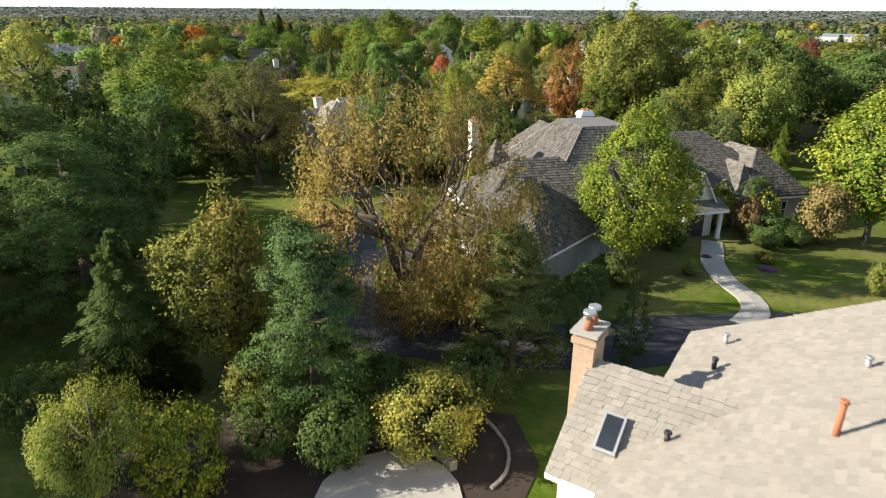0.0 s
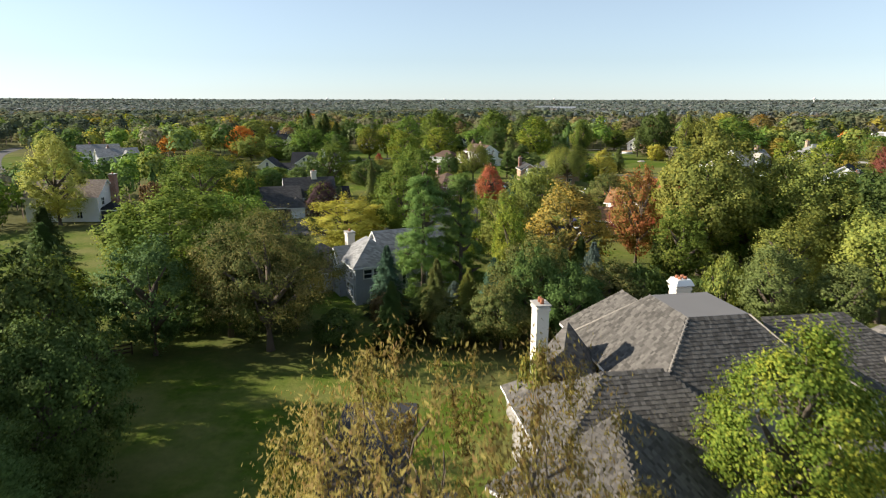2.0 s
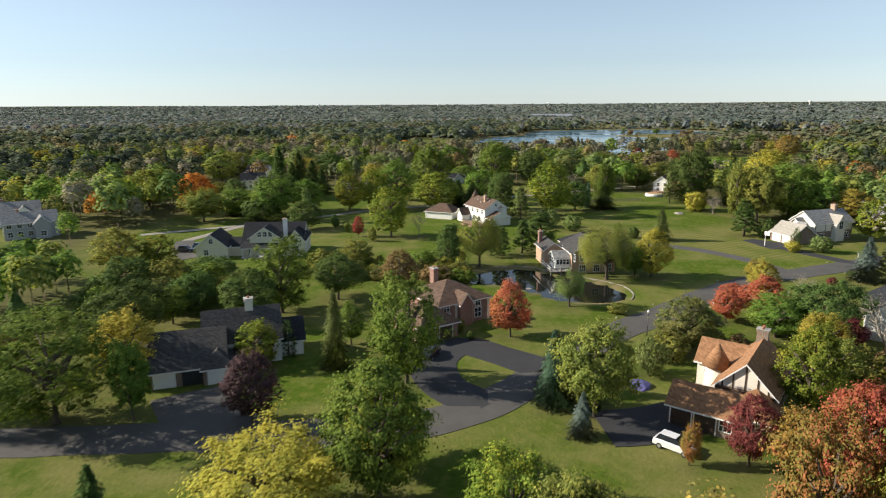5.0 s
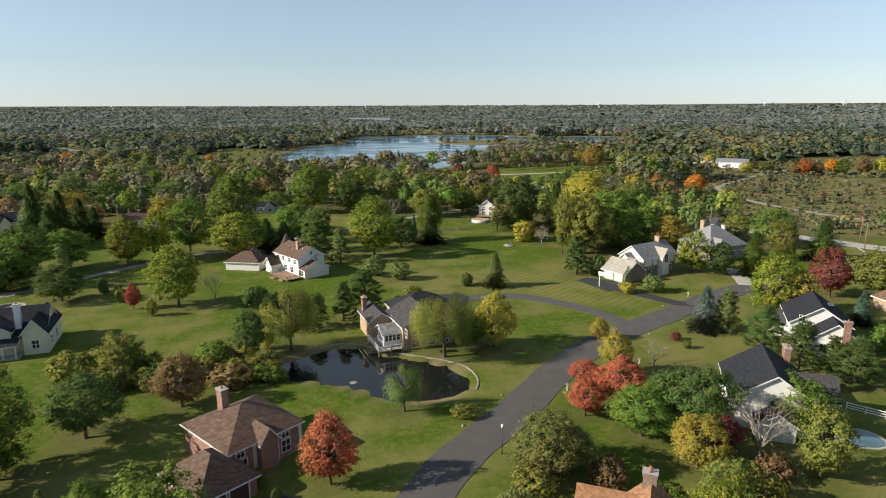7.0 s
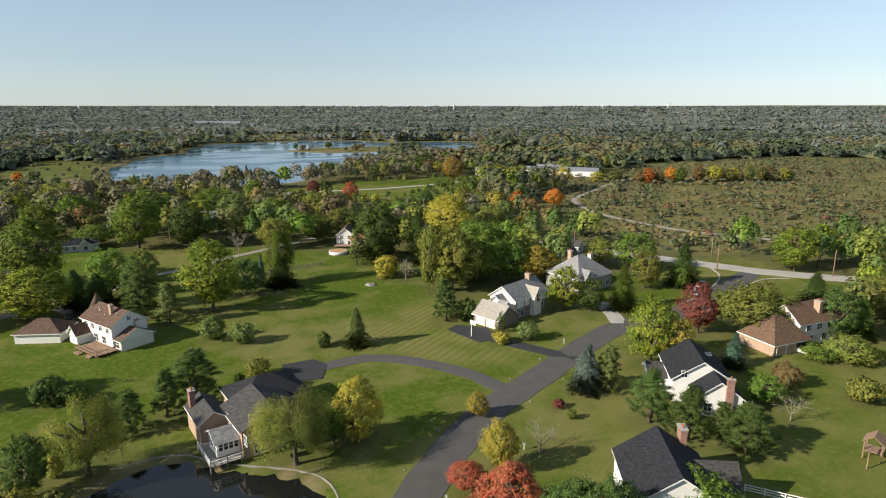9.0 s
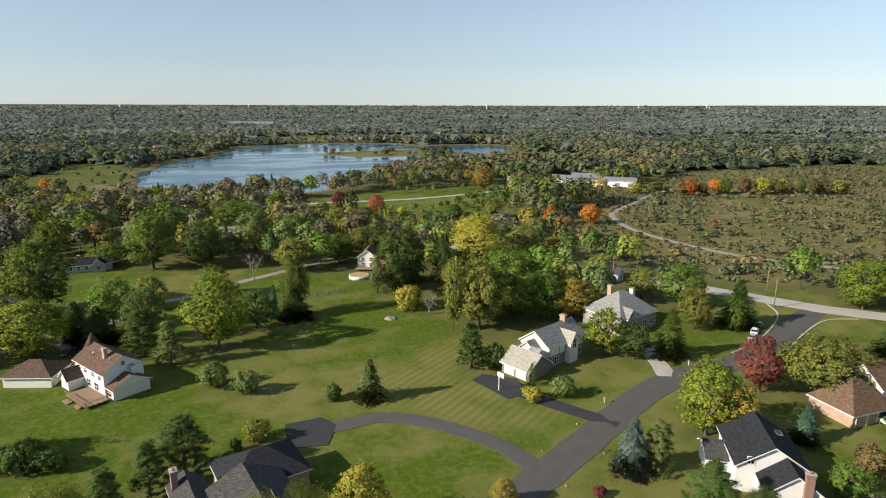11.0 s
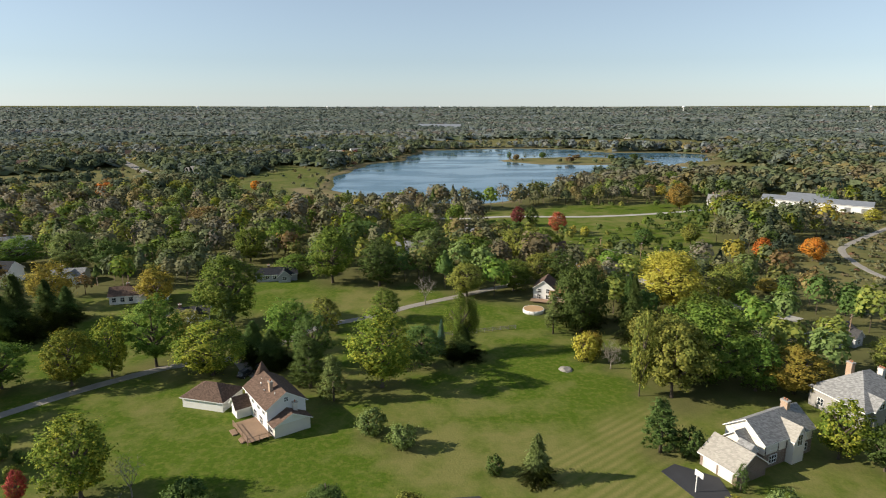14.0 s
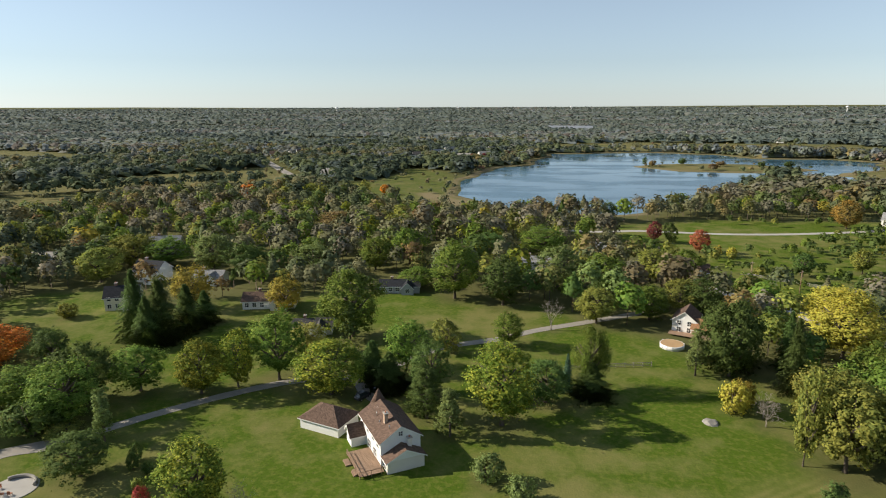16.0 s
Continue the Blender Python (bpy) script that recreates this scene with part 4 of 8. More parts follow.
def door(b, side, u, w=1.0, h=2.1, mat=None, name="door", z=0.05):
    ob = part(name, boxes((-w / 2, w / 2, -0.05, 0.02, 0, h)), mat or TRIM, b["root"])
    ob.matrix_basis = on_face(b, side, u, z)
    n = 4 if name == "garage_door" else 2
    each("panel", mat or TRIM, ob, *[(-w / 2 + 0.12, w / 2 - 0.12, -0.08, -0.05, h * i / n + 0.08, h * (i + 1) / n - 0.08) for i in range(n)])
    each("jamb", TRIM, ob, (-w / 2 - 0.12, -w / 2, -0.1, 0.02, 0, h + 0.12), (w / 2, w / 2 + 0.12, -0.1, 0.02, 0, h + 0.12))
    each("lintel", TRIM, ob, (-w / 2, w / 2, -0.1, 0.02, h, h + 0.12))
    return ob


def chimney(root, x, y, z0, z1, w=0.9, d=1.3, mat=None, pots=2):
    bm = bmesh.new()
    box(bm, x - w / 2, x + w / 2, y - d / 2, y + d / 2, z0, z1)
    ob = part("chimney", bm, mat or RED_BRICK, root)
    each("band", mat or RED_BRICK, ob, (x - w / 2 - 0.08, x + w / 2 + 0.08, y - d / 2 - 0.08, y + d / 2 + 0.08, z1 - 0.35, z1 - 0.15))
    part("chimney_cap", boxes((x - w / 2 - 0.12, x + w / 2 + 0.12, y - d / 2 - 0.12, y + d / 2 + 0.12, z1, z1 + 0.12)), CONCRETE, ob)
    for i in range(pots):
        bm = bmesh.new()
        py = y + (i - (pots - 1) / 2) * 0.5
        tube(bm, [(x, py, z1 + 0.1), (x, py, z1 + 0.5)], [0.17, 0.14], 9)
        part("chimney_pot", bm, TERRACOTTA, ob)
    return ob


def house(x, y, yaw, label, name="house"):
    return thing(name, x, y, 0, yaw, label, "house")


# ---- houses ----
def skylight(root, x, y, z, tilt, turn, w=0.8, h=1.4):
    ob = part("skylight", boxes((-w / 2 - 0.1, w / 2 + 0.1, -h / 2 - 0.1, h / 2 + 0.1, -0.05, 0.1)), METAL, root)
    ob.matrix_basis = pose(x, y, z, tilt, 0, turn)
    part("pane", boxes((-w / 2, w / 2, -h / 2, h / 2, 0.09, 0.12)), GLASS, ob)


def vent(root, x, y, z, r=0.12, h=0.5, mat=None, name="roof_vent"):
    bm = bmesh.new()
    tube(bm, [(x, y, z - 0.3), (x, y, z + h)], [r, r], 9)
    tube(bm, [(x, y, z + h), (x, y, z + h + 0.08)], [r * 1.5, r * 1.2], 9)
    part(name, bm, mat or METAL, root)


def shingles(root, corners, mat, course=0.3, width=0.42, seed=3):
    """Rows of single thick shingles over a slope. corners: eave left, eave right, top right, top left."""
    gen = random.Random(seed)
    a, b, c, d = (Vector(p) for p in corners)
    up = ((d + c) / 2 - (a + b) / 2)
    n = (b - a).cross(up).normalized()
    rows = int(up.length / course)
    verts, faces = [], []
    for r in range(rows):
        s = r / rows
        left, right = a.lerp(d, s), b.lerp(c, s)
        rise = up.normalized()
        along = right - left
        if along.length < width:
            break
        along_n = along.normalized()
        pos = -gen.random() * width
        while pos < along.length:
            w = width * gen.uniform(0.55, 1.2)
            p0, p1 = max(pos, 0), min(pos + w - 0.008, along.length)
            if p1 - p0 > 0.06:
                lift = gen.uniform(0.03, 0.055)
                q = left + along_n * p0 + rise * gen.uniform(-0.03, 0.02)
                e = along_n * (p1 - p0)
                k = len(verts)
                up2 = rise * (course * 1.15)
                verts += [q + n * lift, q + e + n * lift, q + e + up2 + n * 0.012, q + up2 + n * 0.012, q - n * 0.02, q + e - n * 0.02]
                faces += [(k, k + 1, k + 2, k + 3), (k + 4, k + 5, k + 1, k), (k, k + 3, k + 4, k + 4), (k + 1, k + 5, k + 2, k + 2)]
            pos += w
    bm = bmesh.new()
    vs = [bm.verts.new(v) for v in verts]
    for f in faces:
        if len(set(f)) == 4:
            bm.faces.new([vs[i] for i in f])
        else:
            bm.faces.new([vs[i] for i in dict.fromkeys(f)])
    return tagged(part("shingles", bm, mat, root), kind="stuff")


def tile_material(name, c, spread, streak=0.6):
    s = Shade(name, 0.9, spec=0.2)
    geo = s.tree.nodes.new("ShaderNodeNewGeometry")
    col = s.mix(geo.outputs["Random Per Island"], scaled(c, 1 - spread), scaled(c, 1 + spread))
    col = s.mix(s.math("MULTIPLY", s.noise(0.4, 4), streak), col, scaled(c, 0.72))
    s.colour(col).bump(s.noise(14, 4), 0.5, 0.02)
    return s.mat


PALE_TILE = tile_material("pale_asphalt_shingle", (0.3, 0.275, 0.235), 0.13)
SHAKE_TILE = tile_material("grey_cedar_shake", (0.115, 0.106, 0.094), 0.55)
PALE_SHAKE = plain("pale_cedar_cap", (0.3, 0.27, 0.23), 0.9)
DECK_FELT = plain("grey_roof_felt", (0.16, 0.155, 0.15), 0.9, scale=1.5, spread=0.15)


def near_house():
    r = house(11.6, 21.1, -33, "large house with a pale grey shingle roof and brick chimney")
    b = block(r, 0.5, 22, -24, -0.5, 7.3, 12.7, "y", "gable", STUCCO, ROOF_PALE, over=0.5)
    shingles(r, [(0.0, 0.0, 7.2), (0.0, -24.5, 7.2), (11.2, -24.5, 12.83), (11.2, 0.0, 12.83)], PALE_TILE, 0.24, 0.36)
    g = block(r, -1.7, 5, -10.3, -4.1, 6.4, 8.7, "x", "gable", STUCCO, ROOF_PALE, over=0.35)
    shingles(r, [(-2.05, -10.65, 6.27), (1.0, -10.65, 6.27), (3.6, -7.2, 8.84), (-2.05, -7.2, 8.84)], PALE_TILE, 0.24, 0.36, 5)
    windows(g, "w", 3.6, 2.0, 4.0, w=1.2, h=1.5)
    window(g, "s", 1.0, 3.8, 1.2, 1.6)
    chimney(r, -2.2, -7.0, -0.3, 9.8, 0.75, 1.1, TAN_BRICK, 2)
    for dy in (-0.25, 0.25):
        bm = bmesh.new()
        tube(bm, [(-2.2, -7.0 + dy, 10.28), (-2.2, -7.0 + dy, 10.5), (-2.2, -7.0 + dy, 10.52), (-2.2, -7.0 + dy, 10.62)], [0.11, 0.11, 0.24, 0.22], 10)
        part("cowl", bm, METAL, r)
    skylight(r, -0.5, -9.2, 7.5, 36, 0, 0.55, 1.15)
    for x, y, h, m in ((1.6, -2.0, 0.35, METAL), (1.6, -4.2, 0.35, DARK_METAL), (5.3, -9.2, 0.95, TERRACOTTA), (6.4, -9.1, 0.3, METAL), (1.2, -9.0, 0.2, DARK_METAL), (5.9, -5.4, 0.25, METAL), (7.2, -3.4, 0.25, METAL), (6.4, -7.0, 0.25, METAL)):
        vent(r, x, y, 7.3 + 0.5 * x, 0.09, h, m)


def deck_hip(root, eaves, z0, deck, z1, wall, roof, flat, inset=0.5):
    """Walls under four steep slopes that rise to a flat deck. eaves and deck: x0, x1, y0, y1."""
    x0, x1, y0, y1 = eaves
    part("wall", boxes((x0 + inset, x1 - inset, y0 + inset, y1 - inset, -0.4, z0 + 0.2)), wall, root)
    a = [(x0, y0, z0), (x1, y0, z0), (x1, y1, z0), (x0, y1, z0)]
    b = [(deck[0], deck[2], z1), (deck[1], deck[2], z1), (deck[1], deck[3], z1), (deck[0], deck[3], z1)]
    bm = bmesh.new()
    for i in range(4):
        j = (i + 1) % 4
        slab(bm, [a[i], a[j], b[j], b[i]])
    part("roof", bm, [roof, TRIM], root)
    part("flat_roof", boxes((*deck, z1 - 0.1, z1 + 0.05)), flat, root)
    for i in range(4):
        bm = bmesh.new()
        tube(bm, [a[i], b[i]], [0.09, 0.09], 6)
        part("hip_cap", bm, PALE_SHAKE, root)
    return dict(root=root, x0=x0 + inset, x1=x1 - inset, y0=y0 + inset, y1=y1 - inset)


def mansion():
    r = house(14.1, 57.5, 14, "large mansion with weathered cedar shake roofs and ivy walls", "mansion")
    m = deck_hip(r, (-4.9, 9.7, -4.9, 10.3), 5.1, (0, 4.85, 0, 5.4), 9.9, GREY_STONE, ROOF_SHAKE, DECK_FELT)
    shingles(r, [(-4.9, -4.9, 5.12), (9.7, -4.9, 5.12), (4.85, 0, 9.92), (0, 0, 9.92)], SHAKE_TILE, 0.3, 0.26, 1)
    shingles(r, [(-4.9, 10.3, 5.12), (-4.9, -4.9, 5.12), (0, 0, 9.92), (0, 5.4, 9.92)], SHAKE_TILE, 0.3, 0.26, 2)
    rear = block(r, -4.0, 3.1, 3.0, 13.0, 5.3, 9.0, "y", "hip", GREY_STONE, ROOF_SHAKE)
    shingles(r, [(-4.45, 13.45, 4.98), (-4.45, 3.0, 4.98), (-0.45, 3.0, 9.14), (-0.45, 9.4, 9.14)], SHAKE_TILE, 0.3, 0.26, 9)
    south = block(r, -12.6, 0.4, -8.4, 0.6, 4.6, 7.9, "x", "hip", GREY_STONE, ROOF_SHAKE)
    shingles(r, [(-13.05, -8.85, 4.42), (0.85, -8.85, 4.42), (-4.1, -3.9, 8.04), (-8.1, -3.9, 8.04)], SHAKE_TILE, 0.3, 0.26, 3)
    shingles(r, [(-13.05, 1.05, 4.42), (-13.05, -8.85, 4.42), (-8.1, -3.9, 8.04), (-8.1, -3.9, 8.04)], SHAKE_TILE, 0.3, 0.26, 10)
    side = part("garage_wing", boxes((0, 9.5, 0.4, 0.42, -0.3, 0.0)), GREY_STONE, r)
    side.matrix_basis = pose(-10.1, -15.6, 0, 0, 0, 37)
    w = block(side, 0.3, 11, 0.4, 10, 3.3, 7.2, "x", "hip", GREY_STONE, ROOF_SHAKE, over=0.5)
    shingles(side, [(-0.2, -0.1, 3.05), (11.5, -0.1, 3.05), (6.3, 5.2, 7.34), (5.1, 5.2, 7.34)], SHAKE_TILE, 0.3, 0.26, 4)
    shingles(side, [(-0.2, 10.5, 3.05), (-0.2, -0.1, 3.05), (5.1, 5.2, 7.34), (5.1, 5.2, 7.34)], SHAKE_TILE, 0.3, 0.26, 6)
    bay = block(side, -1.6, 2.2, 0.9, 4.9, 2.7, 4.7, "x", "gable", STUCCO, ROOF_SHAKE, over=0.35)
    windows(bay, "w", 0.9, 2.0, w=1.2, h=1.4)
    for u in (1.7, 4.4):
        door(w, "w", u, 2.3, 2.2, TRIM, "garage_door")
    right = block(r, 8, 21, -3.0, 8.5, 4.2, 8.4, "x", "hip", GREY_STONE, ROOF_SHAKE)
    shingles(r, [(8, -3.5, 4.03), (21.5, -3.5, 4.03), (15.3, 2.75, 8.53), (8, 2.75, 8.53)], SHAKE_TILE, 0.3, 0.26, 7)
    wing = block(r, 15.6, 22.4, -5.2, 6, 3.6, 7.2, "y", "hip", GREY_STONE, ROOF_SHAKE)
    shingles(r, [(15.1, -5.7, 3.4), (22.9, -5.7, 3.4), (19.0, -1.8, 7.33), (19.0, -1.8, 7.33)], SHAKE_TILE, 0.3, 0.26, 8)
    dormer = block(r, 15.4, 17.2, -4.3, 0.0, 4.2, 6.2, "y", "hip", GREY_STONE, ROOF_SHAKE, over=0.3)
    porch = block(r, 7.9, 11.5, -6.1, -3.0, 3.3, 6.3, "y", "gable", STUCCO, ROOF_SHAKE, over=0.4)
    part("entrance", boxes((8.8, 10.6, -6.16, -6.0, 0, 2.6)), DARK_METAL, r)
    window(porch, "s", 1.8, 4.1, 0.6, 1.1, 1)
    for x in (7.8, 11.6):
        bm = bmesh.new()
        tube(bm, [(x, -7.1, -0.1), (x, -7.1, 0.3), (x, -7.1, 2.7), (x, -7.1, 2.9)], [0.36, 0.24, 0.22, 0.34], 12)
        part("column", bm, TRIM, r)
    bm = bmesh.new()
    slab(bm, [(7.3, -7.6, 2.95), (12.1, -7.6, 2.95), (12.1, -5.9, 3.75), (7.3, -5.9, 3.75)], 0.25)
    part("portico", bm, [ROOF_SHAKE, TRIM], r)
    windows(m, "w", 3.0, 2.6, 5.4, w=1.2, h=1.5)
    windows(right, "s", 1.0, 6.2, w=1.4, h=1.7)
    windows(wing, "s", 0.9, 1.8, 4.4, w=1.2, h=1.7)
    c = chimney(r, 4.7, 9.0, 5, 9.5, 1.35, 1.2, STUCCO, 0)
    bm = bmesh.new()
    rings = [[bm.verts.new((4.7 + sx * q, 9.0 + sy * q, z)) for sx, sy in ((-1, -1), (1, -1), (1, 1), (-1, 1))] for q, z in ((0.85, 9.62), (0.62, 10.1))]
    for i in range(4):
        bm.faces.new((rings[0][i], rings[0][(i + 1) % 4], rings[1][(i + 1) % 4], rings[1][i]))
    bm.faces.new(rings[1])
    bm.faces.new(rings[0][::-1])
    part("flared_cap", bm, TRIM, c)
    for x in (4.45, 4.95):
        for y in (8.75, 9.25):
            bm = bmesh.new()
            tube(bm, [(x, y, 10.05), (x, y, 10.32)], [0.17, 0.15], 9)
            part("chimney_pot", bm, TERRACOTTA, c)
    w_stack = chimney(r, -9.6, 4.2, -0.3, 10.1, 0.95, 1.3, STUCCO, 2)
    bm = bmesh.new()
    tube(bm, [(-6.8, 5.6, -0.2), (-6.8, 5.6, 4.7)], [2.2, 2.2], 8)
    part("turret", bm, BROWN_BRICK, r)
    bm = bmesh.new()
    tube(bm, [(-6.8, 5.6, 4.4), (-6.8, 5.6, 6.2), (-6.8, 5.6, 8.0)], [2.8, 1.4, 0.04], 6)
    for f in bm.faces:
        f.smooth = False
    part("turret_roof", bm, ROOF_SHAKE, r)
    link = block(r, -11.4, -7.6, 1.8, 6.4, 2.6, 4.4, "x", "hip", GREY_STONE, ROOF_SHAKE)
    ivy = crown_mesh("shrub", 2400, 0.075, 44)
    for x, y, sx, sz in ((-4.7, -1.0, 0.9, 5.6), (-4.7, 1.6, 0.9, 5.4), (-4.7, 4.4, 1.0, 5.2), (-4.6, 7.0, 0.9, 4.8), (-10.0, 3.0, 1.0, 8.0), (-10.2, 4.9, 1.1, 6.6), (-8.8, 4.6, 1.3, 4.6), (-6.0, 8.6, 1.5, 5.4), (-8.2, 7.6, 1.2, 4.0), (4.2, 8.4, 0.9, 9.6), (13.6, -4.4, 1.7, 5.2), (17.6, -6.0, 1.6, 4.6), (-9.6, -10.5, 1.2, 3.4)):
        v = new("ivy", ivy)
        v.parent = r
        v.matrix_basis = Matrix.LocRotScale((x, y, 0), None, (sx, sx, sz))
        v.material_slots[0].link = "OBJECT"
        v.material_slots[0].material = LEAF["olive_gold"]


def white_house():
    r = house(-2.0, 265.0, 30, "white two-storey house with a brown shingle roof")
    low = block(r, 0, 7.7, 0, 3.4, 2.6, 4.5, "y", "gable", STUCCO, ROOF_BROWN, gable=WHITE)
    m = block(r, -0.4, 8.0, 2.8, 16, 5.4, 8.1, "y", "gable", WHITE, ROOF_BROWN)
    windows(m, "w", 3.6, 2.2, 5.0, 8.4, 11.4)
    windows(m, "w", 0.8, 2.4, 6.0, 9.5, w=1.6, h=1.6)
    windows(low, "w", 0.6, 1.6, w=1.6, h=1.7)
    windows(m, "s", 6.0, 4.2, w=0.8, h=0.9)
    chimney(r, 2.2, 7.0, 5.5, 9.2, 0.7, 0.9, TAN_BRICK, 1)
    chimney(r, 5.4, 2.2, 3, 5.6, 0.8, 0.8, STUCCO, 1)
    bm = bmesh.new()
    tube(bm, [(3.8, 16.4, 6.0), (3.8, 16.4, 10.2)], [2.3, 0.02], 8, 0)
    part("turret_roof", bm, ROOF_BROWN, r)
    bm = bmesh.new()
    tube(bm, [(3.8, 16.4, -0.2), (3.8, 16.4, 6.1)], [1.9, 1.9], 8)
    part("turret", bm, WHITE, r)
    block(r, -3.6, 0, 12.5, 16, 2.6, 4.4, "x", "gable", WHITE, ROOF_BROWN)
    for x, y, z in ((1.6, 11, 7.6), (2.0, 4.2, 7.9), (1.4, 8.6, 7.0), (2.6, 13.4, 7.4)):
        vent(r, x, y, z - 0.4, 0.09, 0.4)
    g = thing("garage", -24.6, 281, 0, -21, "white detached garage with a brown hip roof", "garage")
    gb = block(g, 0, 10.2, 0, 7.6, 2.6, 4.9, "x", "hip", WHITE, ROOF_BROWN)
    for u in (2.4, 6.6):
        door(gb, "n", u, 2.7, 2.2, TRIM, "garage_door")
    d = thing("deck", -2.0, 265.0, 0, 30, "weathered timber deck with steps behind a white house", "deck")
    for n in range(24):
        part("plank", boxes((-5.4, -0.45, 0.6 + n * 0.4, 0.96 + n * 0.4, 0.5, 0.56)), WOOD_DECK, d)
    for x, y in ((-5.3, 0.8), (-5.3, 4), (-5.3, 7), (-5.3, 9.8), (-3, 0.7), (-1, 0.7)):
        part("post", boxes((x - 0.06, x + 0.06, y - 0.06, y + 0.06, -0.1, 1.5)), WOOD_DECK, d)
    each("rail", WOOD_DECK, d, (-5.35, -5.25, 0.7, 9.9, 1.4, 1.5), (-5.35, -5.25, 0.7, 9.9, 0.9, 0.96), (-5.3, -0.5, 0.62, 0.72, 1.4, 1.5))
    each("step", WOOD_DECK, d, (-6.2, -5.5, 2, 4, -0.1, 0.2), (-5.9, -5.4, 2, 4, 0.2, 0.4), (-6.6, -5.5, 6, 8.4, -0.1, 0.25))


def grey_house():
    r = house(84, 241.5, 21, "white and brick house with a pale grey shingle roof")
    m = block(r, 6, 20, 1, 9.4, 5.3, 8.3, "x", "gable", BROWN_BRICK, ROOF_GREY, gable=STUCCO)
    part("stucco_storey", boxes((5.94, 20.06, 0.93, 9.45, 2.9, 5.25)), STUCCO, r)
    g = block(r, -2.7, 5, -0.3, 7.6, 2.7, 5.4, "y", "gable", BROWN_BRICK, ROOF_PALE)
    k = block(r, 3.5, 8, 2.4, 8.4, 3.8, 6.4, "x", "gable", STUCCO, ROOF_GREY)
    d1 = block(r, 12.4, 15.6, -0.4, 5, 5.0, 7.4, "y", "gable", STUCCO, ROOF_PALE, over=0.3)
    d2 = block(r, 2.2, 4.4, 1.4, 4, 4.4, 5.6, "y", "gable", STUCCO, ROOF_GREY, over=0.25)
    window(d1, "s", 1.6, 3.6, 1.3, 2.2, 2)
    windows(m, "s", 3.5, 2.6, 11.6, w=2.0, h=1.3, panes=3)
    windows(m, "s", 0.8, 2.6, 11.6, w=2.0, h=1.5, panes=3)
    for x in (6.2, 9.8, 12.2, 15.8, 19.8):
        part("timber", boxes((x - 0.1, x + 0.1, 0.88, 0.95, 2.9, 5.2)), TIMBER, r)
    door(m, "s", 7.2, 1.1, 2.2, TIMBER)
    for u in (2.2, 5.6):
        door(g, "w", u, 2.7, 2.2, STUCCO, "garage_door")
    chimney(r, 17, 5.2, 5, 9.6, 0.9, 1.4, TAN_BRICK)


def grey_hip_house():
    r = house(118, 255.5, 12, "grey stone house with a steep grey hip roof")
    m = block(r, 0, 15, 0, 13, 4.6, 9.8, "x", "hip", GREY_STONE, ROOF_GREY)
    d = block(r, 2.2, 5.4, -0.6, 4, 4.6, 6.8, "y", "gable", GREY_STONE, ROOF_GREY, over=0.3, gable=WHITE)
    window(d, "s", 1.6, 4.6, 1.2, 1.2)
    windows(m, "s", 1.0, 2, 6, 10, 13, w=1.4, h=1.6)
    windows(m, "w", 1.0, 3, 8, w=1.4, h=1.6)
    chimney(r, 6.0, 9, 5, 10.8, 1.0, 1.3, TAN_BRICK)
    chimney(r, 13.6, 7.5, 4, 9.0, 0.9, 1.2, STUCCO, 3)


def pond_house():
    r = house(16.2, 207.8, 10, "brick house with a grey roof beside a pond")
    m = block(r, 0, 10.5, 0, 10, 5.0, 7.5, "y", "gable", TAN_BRICK, ROOF_CHARCOAL)
    back = block(r, 2.5, 15, 9, 19, 4.2, 7.0, "x", "hip", TAN_BRICK, ROOF_DARK)
    side = block(r, -4.4, 0.2, 7.5, 15.5, 4.2, 5.8, "y", "gable", TAN_BRICK, ROOF_CHARCOAL)
    sun_room = block(r, -3.6, 0, 1.2, 5.6, 3.6, 4.8, "x", "gable", WHITE, ROOF_GREY, z0=1.4)
    windows(sun_room, "s", 2.0, 0.6, 1.4, 2.2, 3.0, w=0.6, h=1.3, panes=1)
    windows(sun_room, "w", 2.0, 0.8, 2.2, 3.6, w=1.0, h=1.3, panes=1)
    windows(m, "s", 3.0, 2.6, 6, 8.8, w=1.4, h=1.6, panes=3)
    windows(m, "s", 0.4, 2.6, 6, 8.8, w=1.4, h=1.6, panes=3)
    windows(m, "w", 3.5, 3, 12, w=1.2, h=1.5)
    chimney(r, -3.8, 14.0, 2, 7.4, 0.9, 1.2, RED_BRICK)
    d = thing("deck", 16.2, 207.8, 0, 10, "weathered low deck with white rails above a pond bank", "deck")
    for n in range(16):
        part("plank", boxes((-5.2, -0.05, -0.6 + n * 0.5, -0.14 + n * 0.5, 0.7, 0.77)), GREY_WOOD, d)
    for x, y in ((-5.1, -0.5), (-5.1, 3), (-5.1, 6.8), (-2.6, -0.5), (-0.4, -0.5)):
        part("post", boxes((x - 0.09, x + 0.09, y - 0.09, y + 0.09, -0.3, 1.75)), GREY_WOOD, d)
    each("rail", TRIM, d, (-5.18, -5.06, -0.6, 7, 1.62, 1.72), (-5.18, -5.06, -0.6, 7, 1.1, 1.17), (-5.1, 0, -0.6, -0.48, 1.62, 1.72), (-5.1, 0, -0.6, -0.48, 1.1, 1.17))


